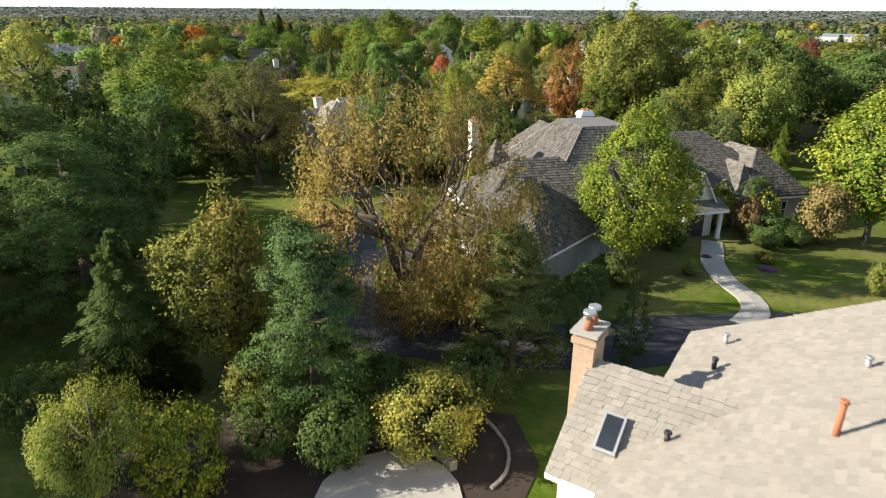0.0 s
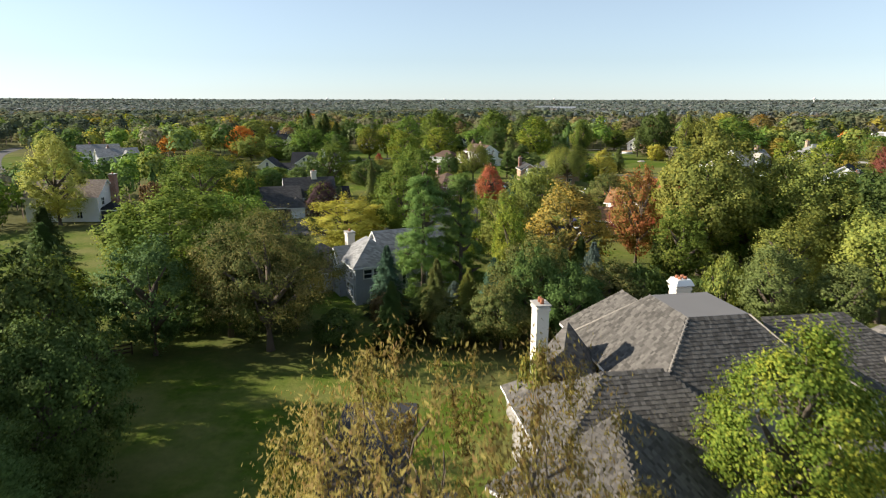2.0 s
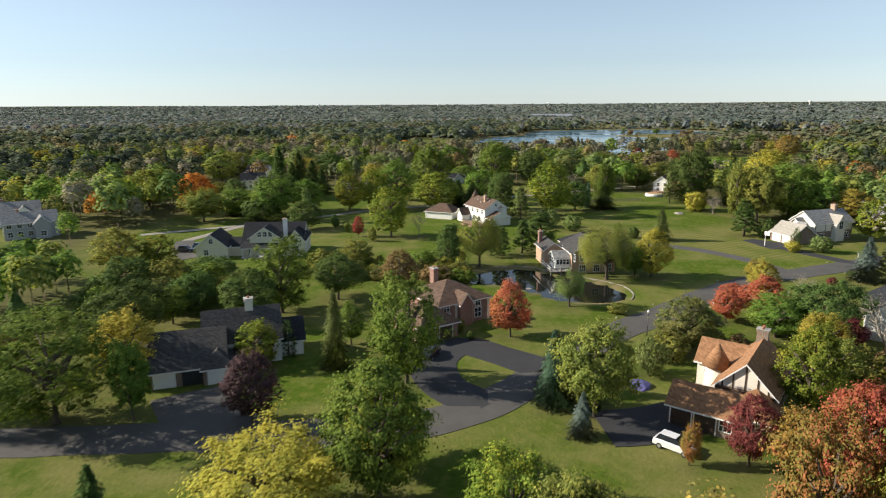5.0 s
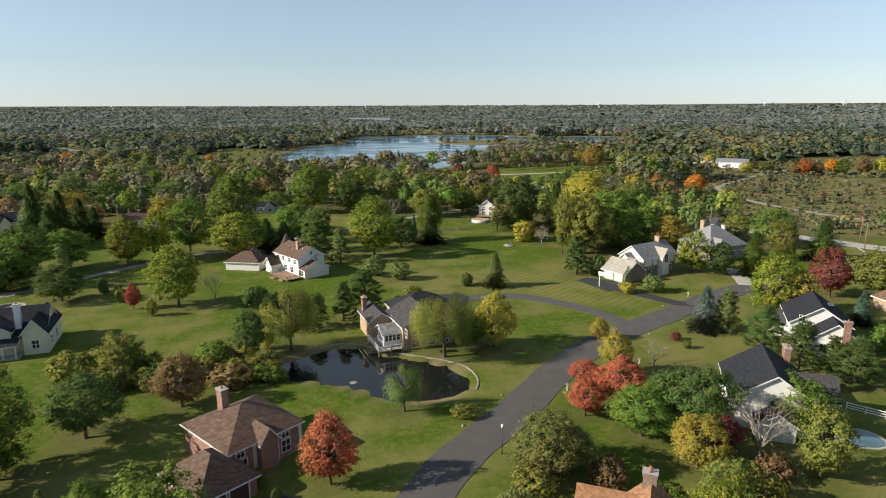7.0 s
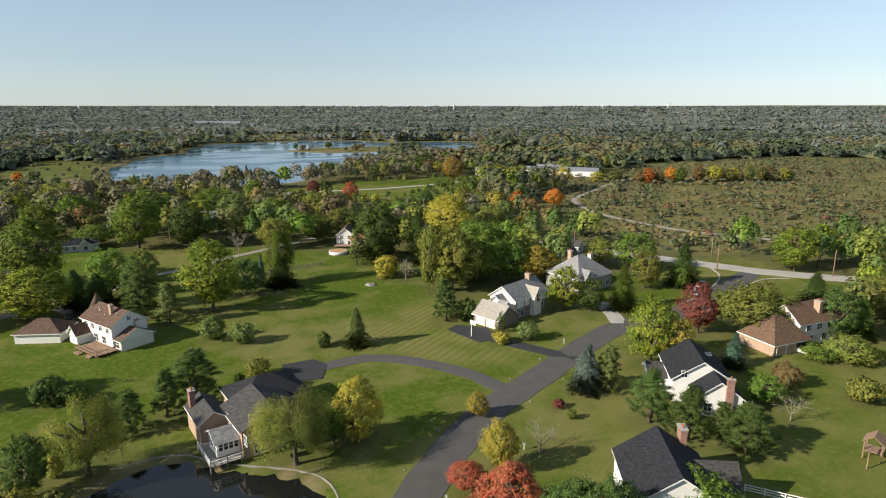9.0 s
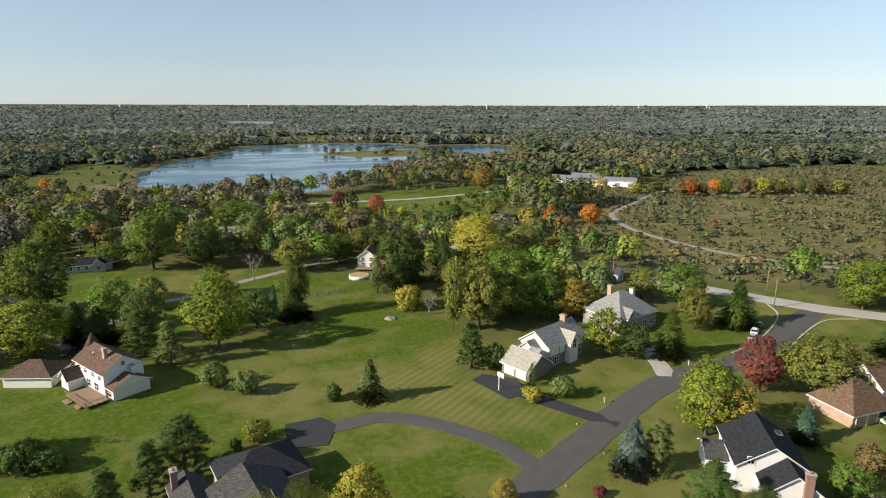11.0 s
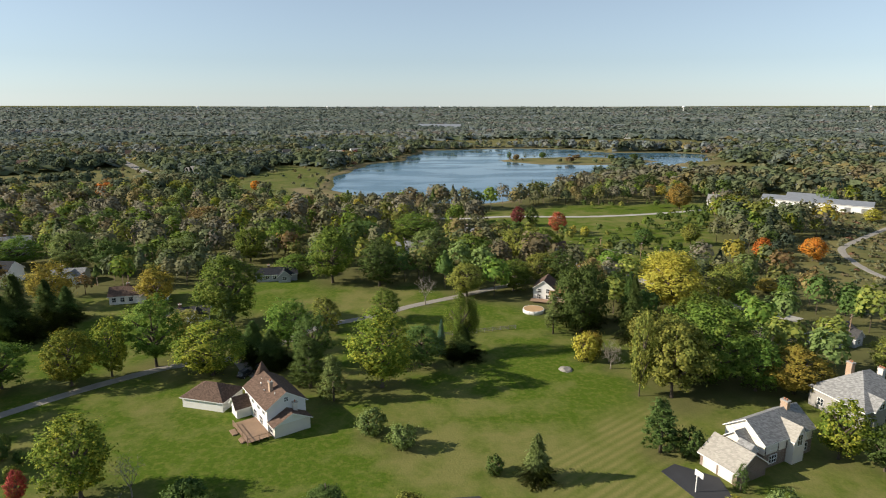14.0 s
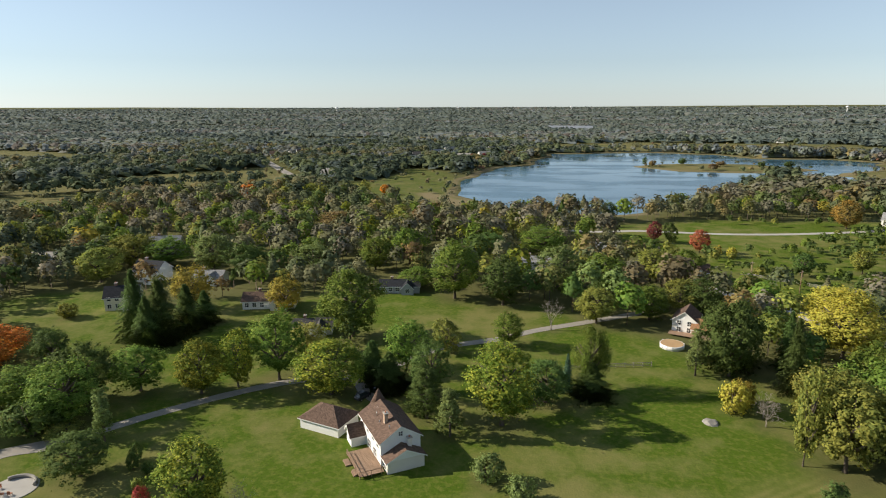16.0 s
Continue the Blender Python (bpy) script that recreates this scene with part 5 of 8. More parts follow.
def black_roof_house(x, y, yaw, second):
    r = house(x, y, yaw, "white clapboard house with a black shingle roof and brick chimney")
    if not second:
        m = block(r, 0, 11.5, 0, 12.5, 4.8, 8.6, "y", "gable", WHITE, ROOF_DARK)
        s = block(r, 8, 15.2, 5, 10.5, 3.6, 6.4, "x", "gable", WHITE, ROOF_CHARCOAL)
        porch = block(r, 3.2, 8.2, -3.2, 1, 2.6, 4.2, "y", "gable", WHITE, ROOF_DARK)
        windows(s, "s", 0.8, 2, 5, w=1.4, h=1.8)
        windows(m, "s", 3.4, 5.7, w=1.2, h=1.3)
        windows(m, "e", 2.6, 2.5, w=1.3, h=1.4)
        skylight(r, 8.2, 4.4, 7.1, 0, 0)
        chimney(r, 9.4, 12.6, -0.3, 8.7, 0.9, 1.9, RED_BRICK)
    else:
        m = block(r, 0, 10.5, 2, 13.5, 4.8, 8.2, "y", "gable", WHITE, ROOF_DARK)
        f = block(r, 3.2, 11, -3, 2.4, 3.7, 6.6, "y", "gable", WHITE, ROOF_DARK)
        p = block(r, -3.4, 1.2, 6, 12, 3.0, 4.8, "x", "gable", WHITE, ROOF_CHARCOAL)
        windows(m, "s", 5.0, 2.0, w=1.0, h=1.2)
        windows(f, "s", 1.0, 2.0, w=1.3, h=1.5)
        windows(f, "e", 0.9, 2.0, 4.0, w=1.3, h=1.6)
        windows(m, "e", 1.0, 4, 8, w=1.3, h=1.6)
        skylight(r, 8.0, 9.5, 6.85, 0, 0)
        chimney(r, 8.6, -3.3, -0.3, 7.4, 1.2, 0.7, RED_BRICK, 1)


def tan_house():
    r = house(128, 199.5, -3, "tan brick house with a brown roof and an open garage")
    g = block(r, 0, 11, 0, 9.5, 3.0, 7.6, "x", "hip", TAN_BRICK, ROOF_UMBER)
    m = block(r, 10, 23, 2, 10.5, 5.6, 9.0, "x", "gable", STUCCO, ROOF_UMBER)
    for u in (2.2, 5.2):
        door(g, "s", u, 2.6, 2.2, TAN_BRICK, "garage_door")
    # dark panel on the uncut wall stands in for the garage's shaded inside
    part("garage_opening", boxes((7.0, 9.8, -0.06, 0.05, 0, 2.3)), DARK_METAL, r)
    windows(m, "s", 3.6, 3, 6.5, 10, w=1.5, h=1.3)
    windows(m, "s", 0.8, 4, 8.5, w=1.5, h=1.5)
    chimney(r, 18, 4.0, 5, 9.6, 1.0, 1.6, TAN_BRICK)


def brick_house():
    r = house(-12.2, 169.5, 36, "red brick house with a brown hip roof")
    m = block(r, 0, 11, 0, 11.5, 4.3, 6.9, "x", "hip", RED_BRICK, ROOF_BROWN)
    g = block(r, -6.4, 1, -4.5, 4.5, 2.9, 5.6, "y", "hip", RED_BRICK, ROOF_BROWN)
    bay = block(r, 4, 6.6, -1, 2, 4.2, 5.9, "y", "gable", RED_BRICK, ROOF_BROWN, over=0.3)
    windows(m, "s", 2.9, 1.6, 8.4, w=1.1, h=1.3)
    windows(m, "s", 0.8, 1.8, 8.4, w=1.3, h=1.7)
    windows(m, "e", 2.9, 2.5, 5.5, 8.5, w=1.1, h=1.3)
    windows(m, "e", 0.8, 2.5, 8.5, w=1.3, h=1.7)
    for x in (0.1, 3.6, 7.0, 10.7):
        part("quoin", boxes((x - 0.2, x + 0.3, -0.08, 0, 0, 4.2)), STUCCO, r)
    for u in (2.0, 5.0):
        door(g, "s", u, 2.5, 2.2, TIMBER, "garage_door")
    door(m, "s", 5.3, 1.2, 2.3, TIMBER)
    chimney(r, 4.6, 9.0, 4, 8.5, 1.0, 1.4, RED_BRICK, 1)


def triple_garage_house():
    r = house(-50, 143.6, 22, "house with a dark roof and a triple garage")
    g = block(r, -0.5, 9.3, 0, 11, 2.7, 6.4, "x", "gable", BROWN_BRICK, ROOF_CHARCOAL)
    m = block(r, 6.5, 17.5, 5, 13.4, 4.0, 7.8, "x", "gable", WHITE, ROOF_CHARCOAL)
    east = block(r, 16, 21, 6.5, 12, 2.8, 5.4, "x", "gable", WHITE, ROOF_DARK)
    f = block(r, 6.4, 10.4, -0.8, 5, 2.7, 4.3, "y", "hip", BROWN_BRICK, ROOF_CHARCOAL)
    rear = block(r, -3, 2, 6, 11.5, 2.8, 4.6, "x", "gable", WHITE, ROOF_GREY)
    door(g, "s", 1.7, 2.7, 2.2, TRIM, "garage_door")
    # no hole in the wall: a dark sheet gives the open bay its shade
    part("garage_opening", boxes((3.5, 6.2, -0.07, 0.05, 0.02, 2.25)), DARK_METAL, r)
    door(f, "s", 2.0, 2.8, 2.2, TRIM, "garage_door")
    windows(m, "s", 2.4, 4.6, 6.2, 7.8, 9.4, w=1.2, h=1.5, panes=1)
    windows(m, "s", 0.5, 6, 9, w=1.4, h=1.6)
    chimney(r, 13.2, 9.2, 5, 9.2, 1.2, 1.2, STUCCO, 1)


def tudor_house():
    r = house(23.6, 140.2, -33, "half-timbered house with tan shingle roofs and a turret")
    m = block(r, 0.8, 7.6, 0.4, 11.5, 4.4, 7.8, "y", "gable", BROWN_BRICK, ROOF_TAN, gable=STUCCO)
    c = block(r, -3.0, 4.2, 7.0, 13, 4.4, 6.6, "x", "gable", STUCCO, ROOF_TAN)
    g = block(r, -3.2, 4.4, -4.8, 0.8, 2.8, 4.7, "x", "gable", BROWN_BRICK, ROOF_TAN)
    d = block(r, 3.4, 8, -3.4, 1.5, 3.0, 5.4, "x", "hip", STUCCO, ROOF_TAN)
    for x in (1.6, 2.8, 4.2, 5.6, 6.8):
        part("timber", boxes((x - 0.1, x + 0.1, 0.34, 0.42, 4.2, 4.4 + 0.98 * (3.4 - abs(x - 4.2)) - 0.1)), TIMBER, r)
    part("timber", boxes((0.8, 7.6, 0.33, 0.42, 3.9, 4.15)), TIMBER, r)
    windows(c, "w", 2.6, 3.2, w=1.4, h=1.5)
    windows(c, "s", 2.6, 1.5, w=1.2, h=1.5)
    windows(g, "s", 0.9, 6.6, w=1.3, h=1.4, panes=3)
    for u in (1.5, 4.3):
        door(g, "s", u, 2.4, 2.2, TIMBER, "garage_door")
    bm = bmesh.new()
    tube(bm, [(-0.2, 5.4, -0.2), (-0.2, 5.4, 5.0)], [1.5, 1.5], 12)
    part("turret", bm, STUCCO, r)
    bm = bmesh.new()
    tube(bm, [(-0.2, 5.4, 4.8), (-0.2, 5.4, 7.9)], [1.9, 0.03], 14)
    part("turret_roof", bm, ROOF_TAN, r)
    chimney(r, 4.0, 11.0, 4, 9.0, 1.4, 1.0, BROWN_BRICK)


def farmhouse():
    r = house(-78.6, 218.4, 7, "cream farmhouse with dark roofs and a porch")
    g = block(r, 0, 8, 0, 9, 3.2, 6.4, "y", "gable", CREAM, ROOF_DARK)
    link = block(r, 8, 12, 2.5, 8, 2.8, 4.6, "x", "gable", CREAM, ROOF_DARK)
    m = block(r, 11.5, 27, 2.5, 13, 3.4, 8.0, "x", "gable", CREAM, ROOF_DARK)
    f = block(r, 13.5, 21.5, 1.6, 8, 5.0, 7.6, "y", "gable", CREAM, ROOF_DARK)
    e = block(r, 23.4, 27.6, 1.2, 12.5, 4.4, 7.0, "y", "gable", CREAM, ROOF_DARK)
    windows(f, "s", 5.3, 2.6, 4.0, 5.4, w=0.9, h=1.2)
    windows(e, "s", 1.2, 2.1, w=1.2, h=1.6)
    windows(g, "s", 4.0, 4.0, w=0.9, h=1.2)
    windows(g, "s", 0.9, 2.6, w=1.1, h=1.4)
    windows(e, "e", 1.0, 3, 7, w=1.3, h=1.6)
    bm = bmesh.new()
    slab(bm, [(11.6, -0.8, 2.7), (23.0, -0.8, 2.7), (23.0, 2.4, 3.9), (11.6, 2.4, 3.9)])
    part("porch_roof", bm, [ROOF_DARK, TRIM], r)
    for i in range(6):
        x = 12 + i * 2.1
        part("porch_post", boxes((x - 0.1, x + 0.1, -0.7, -0.5, 0, 2.6)), TRIM, r)
    part("porch_floor", boxes((11.6, 23, -0.8, 2.5, -0.3, 0.3)), CONCRETE, r)
    windows(m, "s", 0.7, 2, 5.4, 8.8, w=1.2, h=1.8)
    chimney(r, 22.4, 4.4, 3, 9.4, 1.0, 1.2, TRIM, 1)


def red_roof_cottage():
    r = house(72, 349, -25, "small white house with a red-brown roof")
    m = block(r, 0, 7, 0, 9, 4.6, 7.2, "y", "gable", WHITE, ROOF_BROWN)
    s = block(r, 6, 15, -1.5, 5, 2.8, 5.2, "x", "gable", TAN_BRICK, ROOF_TAN)
    windows(m, "s", 2.9, 2, 5)
    windows(m, "s", 0.8, 2, 5)
    part("deck", boxes((-0.5, 7, -3.4, 0, 0.6, 0.75)), WOOD_DECK, r)


def east_gable_house():
    r = house(-83, 139, 8, "white two-storey house with a tall red chimney")
    m = block(r, -15, 0, 0, 9, 5.4, 8.4, "x", "gable", WHITE, ROOF_UMBER_GREY)
    windows(m, "e", 3.4, 2.2, w=1.2, h=1.5)
    windows(m, "s", 3.4, 3, 7, 11)
    windows(m, "s", 0.8, 3, 7, 11)
    p = block(r, 0, 3.0, 1, 5, 2.6, 3.8, "x", "hip", DARK_METAL, ROOF_DARK)
    chimney(r, 0.7, 6.8, -0.3, 9.4, 1.2, 1.6, RED_BRICK, 1)


def grey_blue_house():
    r = house(-16.6, 87.6, 30, "grey clapboard house with a weathered grey roof")
    m = block(r, 0, 6.2, 0, 7.8, 5.2, 7.7, "y", "hip", GREY_SIDING, ROOF_GREY)
    e = block(r, 5.4, 15.5, 4.2, 11.2, 5.0, 7.6, "x", "gable", GREY_SIDING, ROOF_GREY)
    w = block(r, -5.5, 3.0, 7.0, 15.5, 3.0, 5.8, "x", "hip", GREY_SIDING, ROOF_UMBER_GREY)
    f = block(r, -0.8, 2.2, 4.4, 7.4, 4.8, 6.4, "x", "gable", GREY_SIDING, ROOF_PALE, over=0.3)
    windows(m, "s", 3.4, 1.6, 2.9, 4.2, w=1.0, h=1.1, panes=1)
    windows(m, "s", 0.6, 3.1, w=2.4, h=1.6, panes=3)
    windows(m, "w", 3.3, 4.6, 6.2, w=0.9, h=1.4)
    windows(m, "w", 0.8, 4.6, 6.2, w=0.9, h=1.6)
    windows(f, "w", 3.2, 1.5, w=1.2, h=1.6)
    windows(e, "s", 3.2, 2.5, 5.5, 8.5)
    windows(e, "s", 0.7, 2.5, 5.5, 8.5)
    chimney(r, 2.0, 8.4, 5, 7.7, 1.0, 1.3, STUCCO, 1)


near_house()
mansion()
white_house()
grey_house()
grey_hip_house()
pond_house()
black_roof_house(59, 168, -30, False)
black_roof_house(90.6, 192.0, -34, True)
tan_house()
brick_house()
triple_garage_house()
tudor_house()
farmhouse()
red_roof_cottage()
east_gable_house()
grey_blue_house()


def plain_house(x, y, yaw, w, d, eave, ridge, wall, roof, label):
    r = house(x, y, yaw, label)
    b = block(r, 0, w, 0, d, eave, ridge, "x", "gable", wall, roof)
    s = block(r, w * 0.55, w * 0.85, -2.2, d * 0.5, eave - 0.3, eave + 1.8, "y", "gable", wall, roof, over=0.3)
    for u in np.arange(1.5, w * 0.5, 2.6):
        window(b, "s", float(u), 0.9, 1.2, 1.4)
        if eave > 4.5:
            window(b, "s", float(u), 3.5, 1.2, 1.3)
    window(s, "s", w * 0.15, 0.9, 1.4, 1.4)
    windows(b, "w", 0.9, d * 0.3, d * 0.7)
    chimney(r, w * 0.3, d * 0.55, eave - 1, ridge + 0.9, 0.8, 1.0, RED_BRICK, 1)


far_gen = random.Random(77)
DISTANT = [(-101, 965, 10), (-77, 1009, 40), (-41, 943, 0), (-14, 975, 25), (-2, 1075, 60), (33, 1145, 15), (-109, 925, 80), (-66, 1059, 35), (-294, 966, 20), (-278, 1000, 50)]
while len(DISTANT) < 60:
    d, a = far_gen.uniform(560, 1900), math.radians(far_gen.uniform(-46, 60))
    x, y = 10 + d * math.sin(a), 80 + d * math.cos(a)
    if lake_side(x, y) > 30 and apart_from(MEADOW, x, y) > 15 and apart_from(FIELD, x, y) > 15 and apart_from(PARK, x, y) > 20 and clearing(x, y) < -0.2 and apart_from(SHORE, x, y) > 15 and apart_from(HEATH, x, y) > 15 and apart_from(ISLAND, x, y) > 40 and apart_from(BANK, x, y) > 20:
        DISTANT.append((x, y, far_gen.uniform(0, 90)))
FAR_HOUSES = [
    (-193, 408, 5, 13, 8, 3.0, 5.4, STUCCO, ROOF_PALE, "low pale house among trees"),
    (-118, 352, 20, 11, 8, 4.8, 7.8, CREAM, ROOF_DARK, "cream house half hidden by dark spruces"),
    (-104, 386, 4, 12, 8, 3.0, 5.0, WHITE, ROOF_GREY, "low white house with a grey roof"),
    (-71, 358, 10, 18, 8, 3.0, 5.2, WHITE, ROOF_BROWN, "low white house behind yellow trees"),
    (-27, 381, 6, 15, 7, 2.8, 4.6, GREY_SIDING, ROOF_DARK, "low grey house with a dark roof"),
    (-45, 335, 12, 12, 7, 2.6, 4.4, WHITE, ROOF_CHARCOAL, "small shed-like house beside a lane"),
    (26, 420, -8, 13, 8, 3.2, 5.6, WHITE, ROOF_GREY, "white house under tall trees"),
    (-147, 428, 15, 14, 10, 5.0, 9.0, GREY_STONE, ROOF_GREY, "large grey house among trees"),
    (-166, 256, 35, 15, 9, 5.0, 7.8, WHITE, ROOF_GREY, "white house with a grey roof on a side street"),
    (-146, 238, 40, 14, 9, 5.0, 7.6, GREY_SIDING, ROOF_GREY, "grey house on a side street"),
    (90, 412, -10, 12, 8, 3.4, 6.0, WHITE, ROOF_BROWN, "white house near the park"),
    (142, 296, 25, 14, 7, 3.0, 5.0, GREY_SIDING, ROOF_CHARCOAL, "low house beyond yellow trees"),
    (-130, 388, -10, 12, 9, 5.0, 8.2, WHITE, ROOF_DARK, "white house with a dark roof among trees"),
    (-10, 440, 3, 13, 8, 3.0, 5.4, STUCCO, ROOF_BROWN, "low house under tall trees"),
    (60, 452, -5, 12, 8, 3.0, 5.2, WHITE, ROOF_GREY, "low white house near the lake"),
    (236, 536, -40, 9, 7, 4.0, 7.6, WHITE, ROOF_GREY, "small white barn beside the long sheds"),
]
for row in FAR_HOUSES:
    plain_house(*row)


for x, y, a in DISTANT:
    r = house(x, y, a, "distant pale house among woods")
    block(r, 0, 16, 0, 10, 5.5, 9.5, "x", "gable", WHITE, far_gen.choice((ROOF_GREY, ROOF_CHARCOAL, ROOF_PALE, ROOF_BROWN)))
    block(r, 12, 22, 2, 9, 4.0, 7.0, "x", "gable", WHITE, ROOF_GREY)


def long_shed(x, y, yaw, length, depth, h, label):
    r = thing("shed", x, y, 0, yaw, label, "shed")
    b = block(r, 0, length, 0, depth, h, h + depth * 0.16, "x", "gable", WHITE, METAL)
    for u in np.arange(4, length - 3, 9.0):
        door(b, "s", float(u), 3.4, 3.2, METAL, "garage_door")


long_shed(274, 536, -43, 62, 14, 4.6, "long low white shed with a metal roof")
long_shed(300, 548, -43, 36, 12, 4.2, "long low white shed with a metal roof")
for i in range(9):
    long_shed(300 + i * 21, 2086 + (i % 2) * 12, -3, 15, 14, 8.5, "distant white block beyond the lake")
for x, y, w in ((1743, 2040, 160), (1960, 2120, 220), (124, 1780, 110), (-700, 2600, 120), (900, 2900, 200), (2600, 2900, 300)):
    long_shed(x, y, -8, w, 40, 9, "distant low white warehouse")


def water_tower(x, y, h):
    r = thing("water_tower", x, y, 18, 0, "distant pale water tower above the woods", "water tower")
    bm = bmesh.new()
    tube(bm, [(0, 0, -20), (0, 0, h * 0.75)], [2.2, 1.6], 10)
    part("stem", bm, TRIM, r)
    bm = bmesh.new()
    tube(bm, [(0, 0, h * 0.7), (0, 0, h * 0.78), (0, 0, h * 0.92), (0, 0, h)], [2.0, 7.0, 7.2, 1.5], 14)
    part("tank", bm, TRIM, r)


for x, y, h in ((1750, 3600, 38), (2650, 3300, 40), (-1000, 3900, 36), (420, 4200, 38), (3000, 3100, 40), (-300, 4300, 34)):
    water_tower(x, y, h)


def pylon(x, y, h):
    r = thing("pylon", x, y, 6, 20, "distant steel lattice pylon", "pylon")
    for sx, sy in ((-1, -1), (1, -1), (1, 1), (-1, 1)):
        bm = bmesh.new()
        tube(bm, [(4 * sx, 4 * sy, -8), (1.2 * sx, 1.2 * sy, h * 0.65), (0.2 * sx, 0.2 * sy, h)], [0.3, 0.25, 0.15], 4)
        part("leg", bm, METAL, r)
    for z in (0.6, 0.75, 0.9):
        part("crossarm", boxes((-7, 7, -0.3, 0.3, h * z, h * z + 0.5)), METAL, r)


for x, y, h in ((2060, 2150, 60), (1700, 1900, 38), (2300, 2000, 38), (2500, 2350, 40)):
    pylon(x, y, h)


# ---- single trees and shrubs ----
tree("maple", "yellow_green", 16.4, 45.7, 15.0, 5.0)
tree("drooping", "brown", -1.6, 33.3, 18.2, 8.6)
tree("spruce", "dark_green", -16.5, 27.2, 10.0, 2.9)
tree("tall", "olive", -12.2, 29.0, 10.6, 3.6)
tree("tall", "brown", -11.4, 30.0, 11.2, 2.3)
tree("pine", "teal", -6.0, 24.9, 10.8, 3.4)
tree("willow", "olive", -13.8, 18.5, 6.6, 2.9)
tree("shrub", "yellow_green", -10.6, 19.2, 5.1, 2.3)
tree("shrub", "olive_gold", 0.2, 22.6, 4.3, 3.4)
tree("pine", "grey_green", 4.9, 29.8, 9.1, 3.1)
tree("arbor", "dark_green", 12.2, 30.6, 5.5, 1.5)
tree("arbor", "dark_green", 9.3, 31.0, 5.6, 1.6)
tree("maple", "yellow_green", 41.2, 53.1, 14.5, 6.0)
tree("shrub", "rust", 36.4, 52.3, 7.1, 2.7)
tree("shrub", "dark_green", -4.2, 21.1, 3.8, 2.3)
tree("shrub", "dark_green", -2.6, 36.6, 5.2, 1.8)
tree("shrub", "brown", 1.0, 35.7, 5.5, 2.8)
tree("pine", "dark_green", -29.3, 40.0, 15.0, 6.9)
tree("shrub", "dark_green", 34.1, 53.0, 2.8, 1.9)
tree("tall", "dark_green", 31.7, 57.2, 5.3, 2.6)
tree("shrub", "dark_green", -7.6, 21.9, 3.3, 2.0)
tree("shrub", "olive", 34.1, 40.8, 2.8, 1.1)
tree("oak", "brown_green", -22.4, 72.6, 15.6, 7.6)
tree("tall", "teal", -33.5, 70.5, 12.0, 4.6)
tree("spruce", "dark_green", -57.9, 89.3, 12.2, 4.5)
tree("oak", "bright_green", -40.3, 88.8, 14.5, 10.3)
tree("tall", "gold", -24.3, 115.7, 9.8, 7.7)
tree("pine", "pine_green", -8.2, 88.4, 17.7, 4.2)
tree("pine", "pine_green", -3.7, 89.7, 16.4, 3.4)
tree("maple", "green", -14.8, 120.4, 15.7, 5.6)
tree("tall", "yellow_green", 2.8, 95.3, 12.3, 2.8)
tree("tall", "amber", 11.2, 101.1, 14.2, 6.6)
tree("tall", "red_green", 23.3, 112.0, 15.4, 4.3)
tree("maple", "red", 31.2, 122.1, 13.3, 4.5)
tree("oak", "olive", 31.2, 105.8, 21.0, 8.8)
tree("oak", "green", 37.5, 106.8, 15.2, 6.7)
tree("spruce", "blue", 12.3, 87.0, 9.2, 2.6)
tree("spruce", "blue_green", 0.5, 82.2, 8.2, 2.4)
tree("spruce", "blue", -3.9, 80.6, 5.7, 2.3)
tree("spruce", "dark_green", -7.2, 80.0, 5.5, 2.3)
tree("spruce", "dark_green", 5.9, 84.0, 7.8, 2.6)
tree("shrub", "dark_green", 18.0, 87.9, 6.9, 4.0)
tree("shrub", "olive", 27.2, 85.3, 8.8, 3.0)
tree("shrub", "rust", -11.4, 79.4, 5.2, 2.5)
tree("spruce", "dark_green", -55.0, 85.1, 10.9, 3.8)
tree("oak", "yellow_green", -42.5, 69.0, 9.4, 5.6)
tree("tall", "yellow", -87.9, 133.4, 17.5, 7.4)
tree("tall", "green", -57.6, 133.8, 15.2, 8.1)
tree("maple", "yellow_green", -136.8, 303.0, 14.3, 11.9)
tree("maple", "orange", -113.2, 294.1, 16.6, 8.1)
tree("spruce", "dark_green", -36.7, 109.4, 10.7, 2.4)
tree("shrub", "yellow", -69.0, 128.2, 3.6, 2.2)
tree("shrub", "rust", -76.5, 149.4, 9.1, 3.4)
tree("tall", "green", -97.0, 127.9, 8.0, 2.8)
tree("maple", "yellow_green", -15.0, 126.2, 9.9, 5.0)
tree("maple", "purple", -33.2, 135.3, 9.7, 3.8)
tree("tall", "gold", -55.2, 145.8, 11.2, 5.0)
tree("maple", "dark_red", 24.3, 128.6, 8.6, 2.9)
tree("maple", "amber", 28.5, 126.2, 8.0, 4.0)
tree("maple", "red", 36.0, 124.5, 6.9, 4.0)
tree("tall", "red_green", 17.9, 128.5, 4.9, 1.3)
tree("arbor", "dark_green", -35.0, 156.2, 6.2, 1.6)
tree("oak", "dark_green", -64.0, 162.0, 10.6, 6.0)
tree("oak", "green", -48.4, 135.1, 10.6, 2.8)
tree("shrub", "olive", 40.7, 134.1, 4.2, 3.7)
tree("tall", "yellow_green", -38.6, 152, 7.6, 3.5)
tree("shrub", "green", -20.1, 159.2, 4.4, 3.3)
tree("maple", "red", 0.2, 166.4, 10.1, 3.7)
tree("shrub", "dark_green", -6.5, 164.6, 2.0, 0.8)
tree("shrub", "olive", -8.5, 168.2, 2.7, 1.3)
